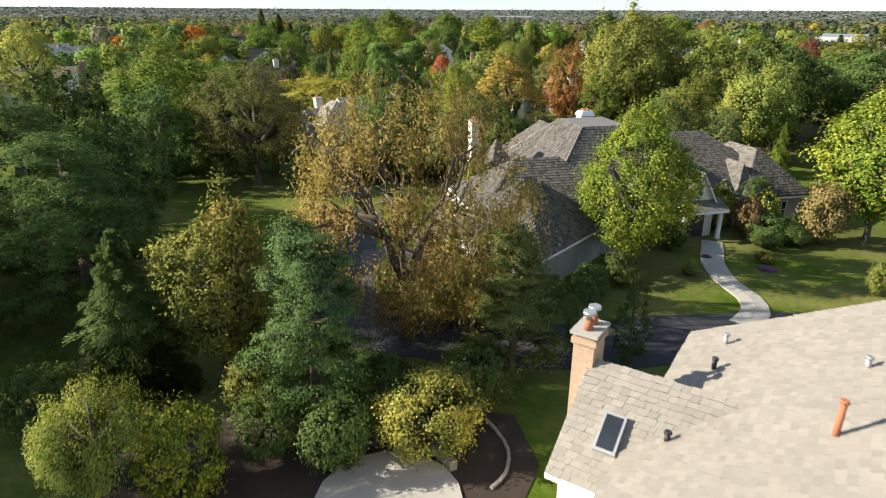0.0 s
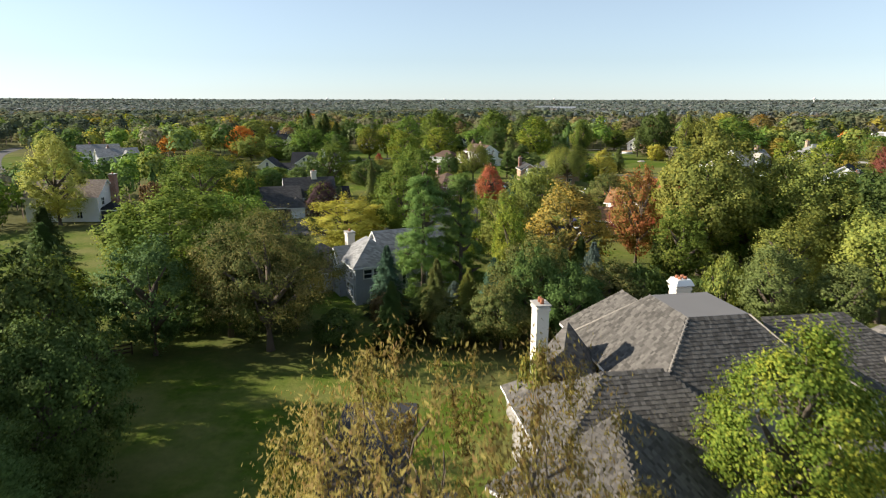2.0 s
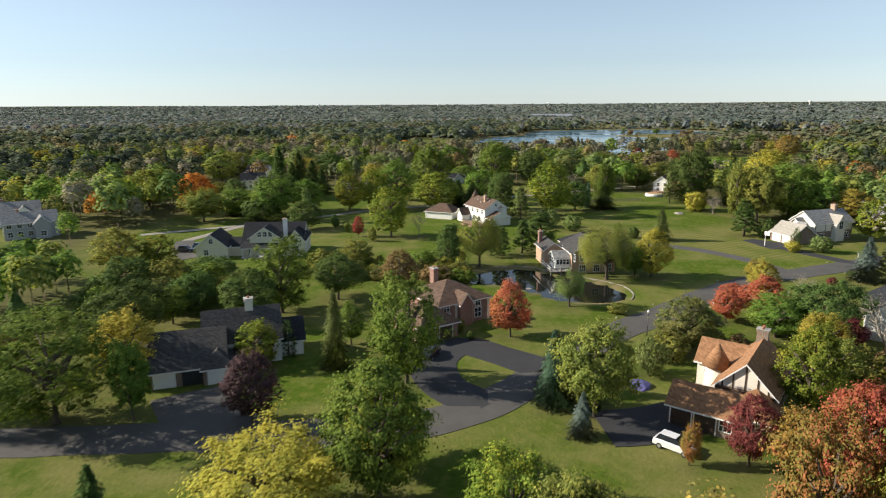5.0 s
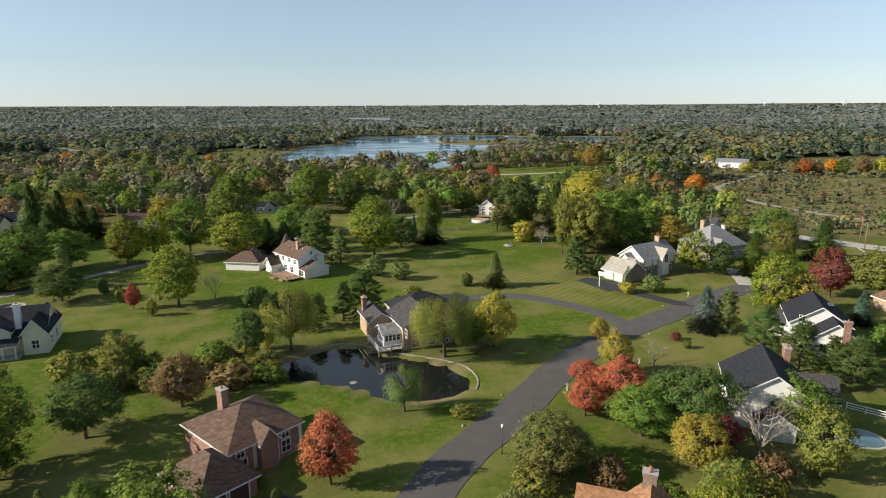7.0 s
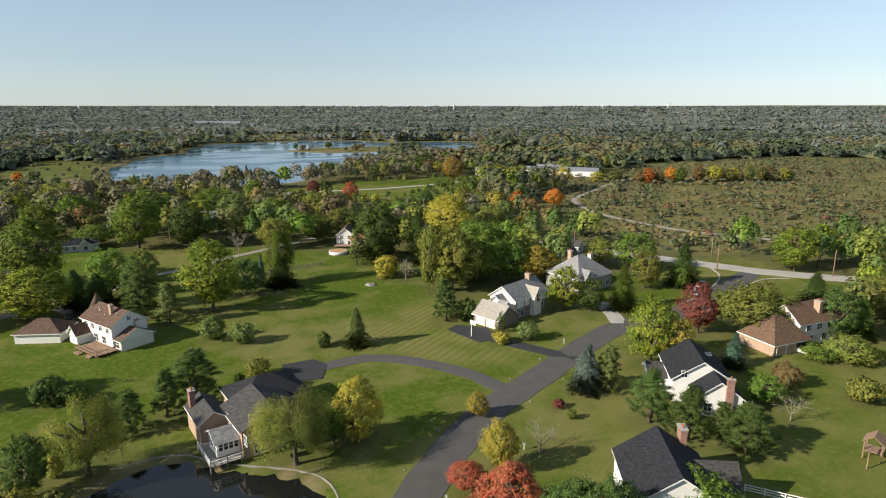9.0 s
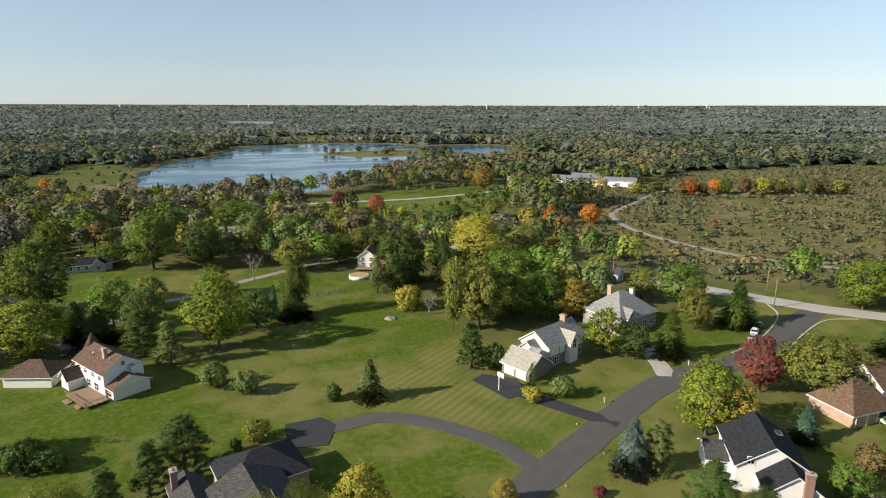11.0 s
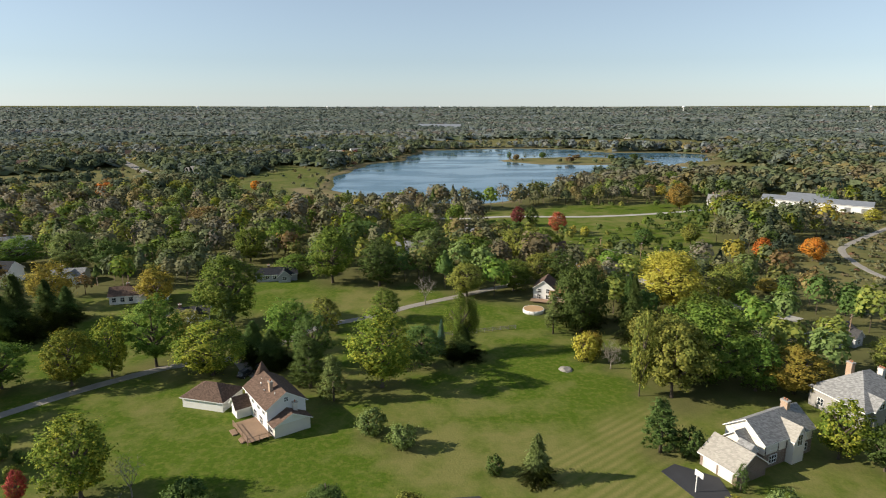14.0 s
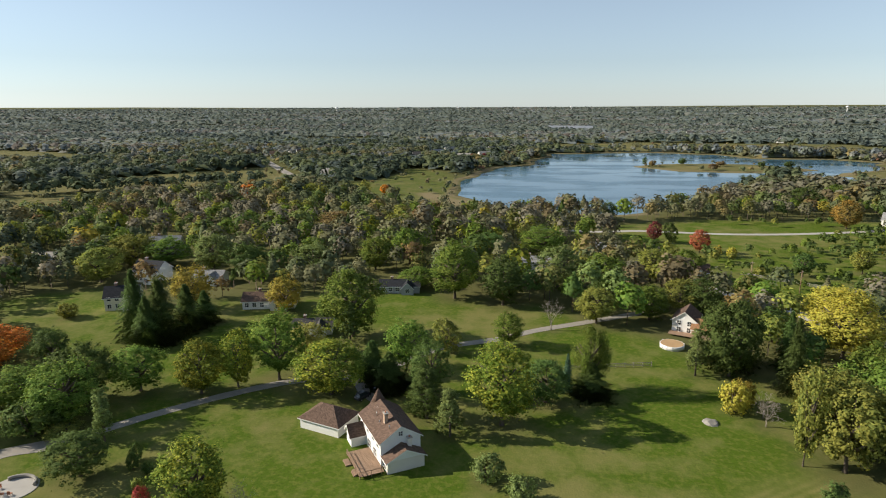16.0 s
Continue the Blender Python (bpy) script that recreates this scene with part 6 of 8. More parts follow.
tree("spruce", "grey_green", -26.7, 152.8, 12.8, 2.1)
tree("tall", "green", -15.2, 147.5, 16.2, 5.3)
tree("maple", "green", -26.2, 161.7, 7.7, 2.8)
tree("oak", "dark_green", -46.5, 170.8, 10.3, 5.5)
tree("tall", "green", -42.7, 177.1, 14.7, 6.3)
tree("maple", "dark_green", -33.9, 186.0, 10.5, 5.9)
tree("maple", "rust", -22.0, 193.1, 8.9, 4.4)
tree("tall", "olive", -34.4, 207.7, 8.3, 4.4)
tree("shrub", "olive", -42.1, 207.4, 5.9, 4.8)
tree("shrub", "green", -18.4, 206.8, 6.6, 4.4)
tree("shrub", "rust", -14.5, 199.8, 4.6, 4.9)
tree("shrub", "olive", -10.8, 202.3, 4.1, 3.4)
tree("willow", "grey_green", 12.4, 183.3, 7.9, 3.7)
tree("shrub", "olive", 20.8, 179.6, 2.5, 2.4)
tree("spruce", "grey_green", 5.5, 145.5, 9.5, 2.7)
tree("oak", "olive", 9.6, 139.0, 12.5, 5.0)
tree("spruce", "blue_green", 9.3, 142.0, 7.5, 1.8)
tree("shrub", "grey_green", 19.8, 152.0, 6.2, 3.2)
tree("maple", "brown_green", 28.1, 162.1, 9.3, 5.5)
tree("oak", "dark_green", 52.0, 167.1, 11.0, 5.9)
tree("tall", "green", 44.7, 168.2, 8.0, 5.4)
tree("maple", "gold", 47.8, 159.5, 7.4, 4.4)
tree("bare", "grey", 56, 158, 12.5, 6.4)
tree("maple", "dark_red", 52.5, 161.4, 6.3, 2.9)
tree("tall", "yellow_green", 35.6, 139.3, 13, 4.4)
tree("tall", "green", 67.9, 164.6, 8.4, 5.0)
tree("shrub", "olive", 48.6, 149.6, 6.3, 3.9)
tree("shrub", "green", 53.1, 142.7, 4.4, 4.0)
tree("shrub", "rust", 55.3, 154.3, 4.2, 3.1)
tree("maple", "red", 39.3, 175.5, 6.5, 3.3)
tree("shrub", "olive", 31.6, 164.6, 3.6, 3.7)
tree("tall", "dark_green", -62.2, 196.4, 5.9, 4.1)
tree("shrub", "dark_green", -66.6, 199.7, 6.5, 6.3)
tree("tall", "dark_green", -60.9, 258.9, 9.5, 6.4)
tree("tall", "green", -77.4, 278.4, 14.7, 8.4)
tree("shrub", "dark_green", -53.3, 265.1, 4.2, 1.7)
tree("shrub", "dark_green", -48.4, 261.0, 2.9, 1.3)
tree("maple", "red", -42.0, 248.1, 6.3, 1.8)
tree("shrub", "olive", -36.5, 241.8, 4.6, 1.6)
tree("oak", "olive", -100.6, 272.1, 11.6, 7.5)
tree("tall", "green", -93.8, 285.0, 9.8, 8.1)
tree("maple", "orange", -120.7, 306.4, 10.6, 9.9)
tree("pine", "dark_green", 11.1, 231.7, 11.8, 4.9)
tree("pine", "dark_green", 6.0, 227.9, 9.0, 3.0)
tree("pine", "dark_green", 0.2, 224.9, 7.8, 3.1)
tree("willow", "olive", -5.2, 213.3, 13.1, 6.8)
tree("shrub", "yellow", -9.8, 215.0, 4.7, 1.5)
tree("tall", "dark_green", -12.9, 211.1, 10.2, 4.0)
tree("willow", "olive", 23.4, 203.0, 13.5, 8.0)
tree("maple", "gold", 34, 206, 11.5, 4.6)
tree("tall", "green", 30.4, 206.5, 8.5, 3.4)
tree("spruce", "grey_green", 47.0, 245.7, 9.6, 3.0)
tree("shrub", "dark_green", 40.1, 248.6, 4.1, 2.2)
tree("shrub", "grey_green", 17.1, 264.7, 6.2, 3.9)
tree("shrub", "grey_green", 23.4, 258.6, 6.1, 3.4)
tree("shrub", "olive", 23.4, 238.0, 5.1, 3.0)
tree("shrub", "dark_green", 19.5, 235.7, 2.9, 1.5)
tree("shrub", "dark_green", -13.9, 243.0, 6.0, 3.6)
tree("shrub", "dark_green", -9.2, 241.5, 4.6, 3.0)
tree("maple", "gold", 50.9, 187.6, 9.1, 3.3)
tree("bare", "purple", 59.5, 189.6, 6.0, 3.6)
tree("maple", "red", 46.8, 177.8, 8.3, 4.6)
tree("shrub", "dark_red", 71.0, 200.6, 1.9, 1.4)
tree("shrub", "green", 70.7, 196.1, 2.2, 1.0)
tree("spruce", "blue", 80.1, 204.0, 10.3, 3.3)
tree("pine", "grey_green", 84.1, 202.1, 9.6, 3.1)
tree("pine", "dark_green", 82.3, 189.2, 11.0, 4.2)
tree("pine", "dark_green", 83.6, 181.9, 9.2, 3.9)
tree("pine", "dark_green", 87.1, 178.3, 7.8, 2.6)
tree("pine", "dark_green", 89.4, 175.3, 9.4, 4.4)
tree("tall", "green", 106.6, 185.3, 5.7, 3.4)
tree("bare", "grey", 105.1, 178.9, 5.9, 3.4)
tree("tall", "yellow_green", 100.6, 208.3, 15.2, 6.3)
tree("tall", "gold", 104.0, 205.0, 11.4, 4.4)
tree("maple", "dark_red", 124.7, 217.5, 12.5, 5.5)
tree("oak", "olive", 133.9, 210.9, 13.5, 8.5)
tree("spruce", "blue_green", 115.4, 199.6, 7.9, 2.4)
tree("shrub", "rust", 116.8, 188.4, 5.4, 3.4)
tree("shrub", "green", 136.4, 194.5, 4.0, 5.2)
tree("shrub", "olive", 140.5, 190.9, 6.5, 6.2)
tree("tall", "dark_green", 151.6, 200.5, 13.3, 5.4)
tree("spruce", "green", 156.4, 198.1, 10.6, 3.4)
tree("shrub", "olive", 124.3, 178.1, 5.7, 4.3)
tree("pine", "dark_green", 73.1, 252.1, 10.8, 4.1)
tree("shrub", "dark_green", 78.8, 250.8, 6.9, 3.2)
tree("shrub", "gold", 78.1, 232.8, 3.4, 2.7)
tree("arbor", "dark_green", 81.6, 238.9, 5.4, 1.7)
tree("shrub", "grey_green", 84.8, 231.6, 5.4, 3.2)
tree("tall", "yellow_green", 105.9, 246.5, 12.4, 4.9)
tree("tall", "dark_green", 111.4, 241.8, 9.8, 3.8)
tree("spruce", "green", 120.3, 239.6, 13.2, 4.0)
tree("tall", "olive", 140.5, 252.6, 12.4, 5.2)
tree("spruce", "dark_green", 153.3, 249.9, 13.8, 5.3)
tree("shrub", "green", 150.6, 247.8, 8.0, 3.1)
tree("maple", "gold", 115.2, 273.0, 12.1, 7.5)
tree("tall", "green", 107.2, 275.4, 14.5, 6.2)
tree("oak", "olive", 86.6, 281.8, 18.4, 8.4)
tree("oak", "green", 99.9, 282.5, 19.6, 11.2)
tree("bare", "grey", 121.5, 292.1, 12.0, 6.3)
tree("maple", "gold", 121.3, 351.3, 17.2, 11.0)
tree("spruce", "dark_green", 80.9, 325.2, 18.3, 6.6)
tree("spruce", "dark_green", 95.4, 323.2, 17.1, 3.4)
tree("maple", "orange", 205.3, 390.3, 11.7, 6.2)
tree("maple", "orange", 183.2, 392.5, 10.3, 4.2)
tree("maple", "gold", 156.8, 348.3, 5.2, 5.1)
tree("tall", "olive", 146.0, 280.4, 10.0, 5.9)
tree("tall", "green", 151.3, 269.5, 13.6, 7.6)
tree("tall", "olive", 136.0, 337.8, 14.5, 8.4)
tree("shrub", "gold", 76.3, 301.3, 7.7, 3.4)
tree("bare", "grey", 78.7, 294.8, 7.5, 3.3)
tree("tall", "olive", 177.1, 206.3, 12.4, 6.7)
tree("spruce", "dark_green", 171.4, 219.6, 9.8, 4.4)
tree("tall", "yellow_green", 200.3, 246.1, 15.5, 7.6)
tree("tall", "yellow_green", -32.0, 248.6, 15.6, 7.0)
tree("bare", "grey", -23.4, 248.0, 9.2, 3.9)
tree("shrub", "dark_green", -13.8, 245.4, 5.2, 3.6)
tree("maple", "yellow_green", 19.7, 286.3, 19.1, 9.1)
tree("tall", "dark_green", 30.0, 298.0, 11.2, 6.5)
tree("willow", "green", 41.2, 305.7, 17.6, 5.9)
tree("spruce", "blue_green", 35.7, 304.6, 10.5, 1.7)
tree("spruce", "dark_green", 41.3, 302.6, 8.9, 4.8)
tree("maple", "yellow_green", -54.4, 294.7, 14.9, 6.6)
tree("tall", "yellow_green", -46.9, 299.2, 16.2, 4.9)
tree("tall", "green", -38.0, 304.3, 19.2, 7.7)
tree("maple", "yellow_green", -22.3, 297.7, 15.0, 9.2)
tree("tall", "yellow", -36.2, 322.3, 9.5, 5.9)
tree("tall", "green", -70.3, 294.8, 12.1, 7.4)
tree("oak", "dark_green", -80.5, 287.8, 15.2, 7.4)
tree("tall", "dark_green", -102.7, 307.0, 11.2, 5.5)
tree("shrub", "olive", -126.4, 344.4, 6.0, 4.2)
tree("spruce", "dark_green", -91.5, 328.4, 22.9, 5.6)
tree("spruce", "dark_green", -82.5, 326.8, 20.4, 6.5)
tree("spruce", "dark_green", -79.6, 336.8, 15.9, 5.4)
tree("spruce", "dark_green", -77.4, 343.8, 11.6, 4.7)
tree("spruce", "dark_green", -84.2, 322.2, 16.6, 5.0)
tree("tall", "green", -26.4, 336.6, 21.7, 10.5)
tree("pine", "grey_green", -26.1, 331.9, 11.6, 3.4)
tree("tall", "gold", -54.8, 357.2, 13.0, 7.1)
tree("tall", "green", 1.8, 377.6, 21.3, 10.4)
tree("maple", "green", -13.8, 390.8, 8.7, 7.8)
tree("tall", "dark_green", 19.4, 371.2, 18.6, 9.2)
tree("tall", "grey_green", 40.2, 395.5, 17.0, 10.1)
tree("tall", "green", 37.8, 452.2, 13.2, 12.4)
tree("tall", "green", -35.6, 414.6, 15.7, 8.8)
tree("tall", "green", -22.4, 425.4, 16.7, 9.1)
tree("tall", "dark_green", 11.7, 438.8, 12.3, 12.0)
tree("tall", "green", 57.7, 389.6, 16.0, 9.8)
tree("maple", "olive", 49.8, 355.2, 13.8, 7.9)
tree("bare", "grey", 34.7, 347.5, 11.6, 4.8)
tree("tall", "green", 67.6, 360.6, 11.7, 8.2)
tree("tall", "olive", 79.9, 369.2, 12.1, 8.1)
tree("tall", "dark_green", 86.3, 366.2, 13.4, 6.8)
tree("tall", "olive", 78.2, 407.6, 14.5, 8.2)
tree("tall", "green", 92.7, 410.5, 12.9, 6.8)
tree("oak", "dark_green", 78.8, 317.5, 21.4, 7.7)
tree("tall", "dark_green", 99.7, 343.3, 11.5, 5.4)
tree("spruce", "dark_green", 90.7, 308.7, 20.1, 3.9)
tree("pine", "grey_green", 70.0, 316.7, 11.8, 3.0)
tree("maple", "gold", 114.0, 331.9, 19.8, 11.6)
tree("shrub", "gold", 73.5, 297.5, 8.9, 4.2)
tree("bare", "grey", 77.8, 290.9, 7.5, 4.0)
tree("oak", "olive", 86.0, 274.3, 19.7, 8.5)
tree("tall", "green", 110.7, 307.6, 14.1, 8.4)
tree("tall", "olive", 78.8, 275.6, 21.5, 2.8)
tree("pine", "dark_green", 2.7, 287.7, 12.7, 4.8)
tree("pine", "grey_green", 8.7, 280.4, 10.8, 3.4)
tree("spruce", "dark_green", -8.3, 301.1, 10.6, 5.0)
tree("tall", "green", -6.0, 313.3, 14.8, 7.0)
tree("tall", "olive", 3.6, 325.9, 11.1, 4.4)
tree("tall", "dark_green", 2.6, 299.1, 15.0, 5.8)
tree("spruce", "dark_green", -14.1, 307.9, 10.7, 4.7)
tree("tall", "green", 21.3, 333.1, 10.4, 5.3)
tree("pine", "grey_green", -64.1, 271.2, 11.0, 2.4)
tree("shrub", "dark_green", -52.2, 262.2, 4.0, 1.6)
tree("shrub", "olive", -46.8, 255.1, 3.7, 1.4)
tree("maple", "red", 112.4, 459.6, 11.9, 5.1)
tree("maple", "dark_red", 96.4, 482.2, 11.3, 4.1)
tree("tall", "dark_green", 103.8, 480.1, 11.2, 4.0)
tree("shrub", "gold", 124.8, 451.6, 5.9, 2.9)
tree("shrub", "dark_green", -81.4, 272.4, 9.3, 7.4)
tree("shrub", "green", -95.1, 284.1, 5.8, 4.7)
tree("shrub", "olive", -75.3, 273.0, 3.4, 4.9)
tree("maple", "rust", -73.4, 494.8, 11.3, 12.8)
tree("maple", "orange", -75.9, 640.5, 9.0, 4.5)
tree("tall", "gold", -88.8, 358.5, 15.5, 7.6)
tree("tall", "grey_green", -104.5, 406.8, 17.4, 10.3)
tree("maple", "olive", -142.3, 386.0, 16.4, 9.7)
tree("tall", "grey_green", -61.9, 410.4, 12.4, 9.8)
tree("oak", "dark_green", -86.2, 399.3, 14.5, 8.5)
tree("tall", "green", -129.2, 414.3, 12.9, 10.2)
tree("oak", "olive", -144.4, 413.0, 14.2, 10.2)
tree("tall", "green", 258.4, 635.6, 12.4, 8.9)
tree("tall", "dark_green", 218.9, 594.8, 15.3, 11.3)
tree("maple", "amber", 212.1, 525.9, 17.7, 8.9)
tree("tall", "dark_green", 82.2, 542.1, 12.2, 6.2)
tree("willow", "green", 26.0, 541.6, 10.6, 4.2)
tree("tall", "dark_green", 179.8, 904.6, 9.1, 3.2)
tree("maple", "dark_green", 141.7, 419.0, 10.4, 4.6)
tree("maple", "olive", 168.2, 425.6, 11.5, 5.0)
# dense planting round the first gardens
thicket = random.Random(5)
for kind, tint, x, y, h, r in (
    ("shrub", "dark_green", 30.5, 50.8, 2.2, 1.9), ("shrub", "dark_green", 33.2, 51.6, 2.2, 1.9), ("shrub", "olive", 28.6, 47.2, 1.1, 1.0), ("shrub", "olive", 21.2, 44.6, 1.0, 0.9), ("spruce", "bright_green", 41.5, 71.5, 8.5, 1.7), ("maple", "grey_green", 30.5, 80.5, 10.5, 3.9), ("maple", "grey_green", 37.5, 79.0, 9.0, 3.6),
    # trees west of x = -35 are out of view, added to shade the lawn
    ("oak", "dark_green", -33, 53, 16, 5.5), ("oak", "green", -47, 47, 20, 8), ("oak", "olive", -50, 57, 21, 8), ("oak", "green", -41, 40, 17, 6.5), ("oak", "olive", -58, 64, 19, 7), ("pine", "dark_green", -23.5, 35.5, 13, 5.4), ("shrub", "dark_green", -25.5, 43, 5.5, 4), ("shrub", "olive", -20.5, 36.5, 4.5, 3),
    ("oak", "dark_green", -44, 8, 15, 6), ("oak", "dark_green", -40, 20, 14, 5.5), ("tall", "dark_green", -36, 12, 13, 4.5), ("oak", "dark_green", -48, 32, 16, 6.5), ("tall", "green", -30, 22, 11, 4), ("oak", "dark_green", -27, 47, 13, 5.5),
    ("tall", "dark_green", -31, 31, 13, 4.5),
    ("pine", "dark_green", -28, 76, 12, 4),
    ("oak", "brown_green", -25, 80, 10, 4.2), ("shrub", "dark_green", -16, 74, 4.5, 3), ("oak", "green", -33, 95, 13, 6),
    ("shrub", "dark_green", -20, 24, 4, 2.5), ("shrub", "dark_green", -18.5, 32, 4.5, 2.6), ("shrub", "olive", -9.5, 25.5, 3.5, 2.2), ("shrub", "dark_green", -2.5, 25.5, 3.6, 2.2),
    ("shrub", "dark_green", 2.5, 26, 4.2, 2.4), ("shrub", "green", 4.2, 34.5, 3.6, 1.8), ("shrub", "dark_green", 8.6, 38, 3.0, 1.8), ("shrub", "dark_green", 11.6, 39.6, 3.0, 1.8),
    ("shrub", "dark_green", 14.6, 42.5, 3.0, 2.0), ("shrub", "dark_green", 6.0, 36.2, 3.2, 1.8), ("shrub", "rust", 0.6, 40.5, 5.5, 2.6), ("drooping", "brown", 3.0, 38.0, 8, 2.8),
    ("shrub", "dark_green", 21.5, 50.5, 3.2, 2.0), ("shrub", "dark_green", 31.5, 52.5, 3.2, 2.2), ("shrub", "rust", 29.8, 53.5, 4.6, 1.8), ("oak", "olive", 45, 86, 14, 6),
    ("oak", "dark_green", 53, 96, 17, 7), ("tall", "olive", 36, 90, 12, 4.5), ("oak", "olive", 45, 104, 18, 8), ("oak", "dark_green", 60, 112, 17, 8), ("tall", "green", 26, 98, 11, 4.5),
    ("oak", "olive", 52, 122, 15, 7), ("oak", "dark_green", 68, 100, 17, 8), ("tall", "olive", 62, 84, 12, 5), ("tall", "green", 56, 72, 13, 5), ("spruce", "green", 46, 66, 8, 2.2),
    ("tall", "green", 40, 118, 13, 5), ("tall", "olive", 2.5, 108, 12, 5), ("tall", "yellow_green", -2, 112, 11, 4.5), ("spruce", "blue_green", -12, 84, 9, 2.4), ("spruce", "dark_green", 9, 88, 8, 2.4),
    
):
    tree(kind, tint, x, y, h, r)

for i in range(70):
    x, y = thicket.uniform(-46, 14), thicket.uniform(73, 98) if i < 44 else thicket.uniform(74, 82)
    if min(math.hypot(x - px, y - py) - 0.5 * pr for px, py, pr in planted) < 1.4 or (-30 < x < 2 and y > 83) or (-20 < x < -6 and y > 76) or y > 100 + x * 0.2:
        continue
    kind = thicket.choice(("shrub", "shrub", "spruce", "oak", "tall"))
    tree(kind, thicket.choice(("dark_green", "dark_green", "brown_green", "olive", "green")), round(x, 1), round(y, 1), {"shrub": 4.5, "spruce": 8.5, "oak": 9.0, "tall": 10.0}[kind] * thicket.uniform(0.8, 1.2), {"shrub": 3.0, "spruce": 2.2, "oak": 4.2, "tall": 3.6}[kind])

# a dark hedge beyond the pool lawn
for i in range(11):
    x, y = 15.5 + 2.6 * i + thicket.uniform(-0.6, 0.6), 88 + 0.35 * i + thicket.uniform(-1, 1)
    tree("shrub", thicket.choice(("dark_green", "dark_green", "brown_green")), round(x, 1), round(y, 1), thicket.uniform(4.2, 6.0), thicket.uniform(2.4, 3.1), "in a dark hedge behind a pool lawn")

# brush along the pond's west end
for i in range(34):
    k = i / 33
    x, y = -40 + 33 * k + thicket.uniform(-2.5, 2.5), 207 - 4 * k + thicket.uniform(-5, 3)
    tree("shrub", thicket.choice(("olive", "dark_green", "green", "rust", "brown_green", "olive_gold")), round(x, 1), round(y, 1), thicket.uniform(2.6, 5.2), thicket.uniform(2.0, 3.2), "in a brushy thicket near a pond")

# trees and brush west of the triple garage and along the farmhouse lawn
for kind, tint, x, y, h, r in (
    ("tall", "olive_gold", -90, 203, 11.5, 6), ("tall", "yellow_green", -82, 206, 9, 4.6), ("oak", "dark_green", -75, 181, 10, 6), ("oak", "olive", -68.5, 184, 9, 5), ("oak", "green", -61.5, 186, 8, 5),
    ("oak", "dark_green", -63, 156, 8, 4), ("oak", "dark_green", -59.5, 177, 8, 4.6), ("spruce", "blue_green", 4.6, 141.5, 11, 2.2), ("spruce", "blue", 7.2, 134, 6, 1.5), ("tall", "olive", 61.5, 153.5, 10.5, 4),
    ("shrub", "olive", 24.5, 158, 4.5, 3.6), ("shrub", "rust", 34, 158, 4.5, 3.2), ("shrub", "green", 38.5, 152, 4, 3), ("tall", "olive", 45, 150, 7, 3.4), ("maple", "red", 44, 186, 4.6, 3.0), ("maple", "gold", 56, 204, 4.8, 2.2),
):
    tree(kind, tint, x, y, h, r)
for i in range(26):
    x, y = thicket.uniform(-82, -54), thicket.uniform(170, 197)
    if min(math.hypot(x - px, y - py) - 0.4 * pr for px, py, pr in planted) < 1.5:
        continue
    tree(thicket.choice(("shrub", "oak", "tall")), thicket.choice(("dark_green", "olive", "green", "brown_green")), round(x, 1), round(y, 1), thicket.uniform(4.5, 7.5), thicket.uniform(2.8, 4.2), "in a dense belt of trees")
for i in range(18):
    x, y = 300 + 135 * i / 17 + thicket.uniform(-4, 4), 466 - 52 * i / 17 + thicket.uniform(-5, 8)
    tree(thicket.choice(("tall", "maple", "oak")), thicket.choice(("gold", "orange", "olive_gold", "olive", "green", "brown_green", "rust")), round(x, 1), round(y, 1), thicket.uniform(8, 13), thicket.uniform(4, 6), "along the far edge of a meadow")
for i in range(16):
    k = i / 15
    tree(thicket.choice(("maple", "oak", "tall")), thicket.choice(("rust", "dark_red", "green", "olive", "rust", "dark_green")), round(-40 + 95 * k + thicket.uniform(-6, 6), 1), round(850 + 130 * k + thicket.uniform(0, 30) + 25, 1), thicket.uniform(8, 12), thicket.uniform(4, 6), "on the lake's far shore")
for x, y in ((185, 888), (222, 905), (262, 895), (300, 880), (326, 872), (240, 850)):
    tree("oak", thicket.choice(("dark_green", "olive", "rust")), x, y, thicket.uniform(6, 9), thicket.uniform(4, 6), "on a low lake island")

build_ground()


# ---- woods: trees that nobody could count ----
WOOD_TINTS = ["green", "dark_green", "olive", "yellow_green", "gold", "rust", "orange", "grey_green", "brown_green", "grey", "stand_green", "stand_dark", "stand_olive", "stand_brown", "stand_grey", "stand_gold", "stand_rust", "haze_green", "haze_dark", "haze_brown", "haze_pale", "haze_blue"]
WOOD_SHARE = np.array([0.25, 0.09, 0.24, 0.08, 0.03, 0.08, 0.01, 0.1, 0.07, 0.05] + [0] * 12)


def sector(gen, near, far, spacing):
    """Jittered places in the ring between two distances, over the side that the path looks to."""
    xs = np.arange(-far, far, spacing)
    ys = np.arange(-60 if near < 300 else 100, far + 160, spacing)
    x, y = (v.ravel() + gen.uniform(-0.45, 0.45, v.size) * spacing for v in np.meshgrid(xs, ys))
    d = np.hypot(x - 10, y - 80)
    a = np.degrees(np.arctan2(x - 5, y + (25 if near < 300 else -60)))
    ok = (d >= near) & (d < far) & (a > -56) & (a < 72)
    return x[ok], y[ok]


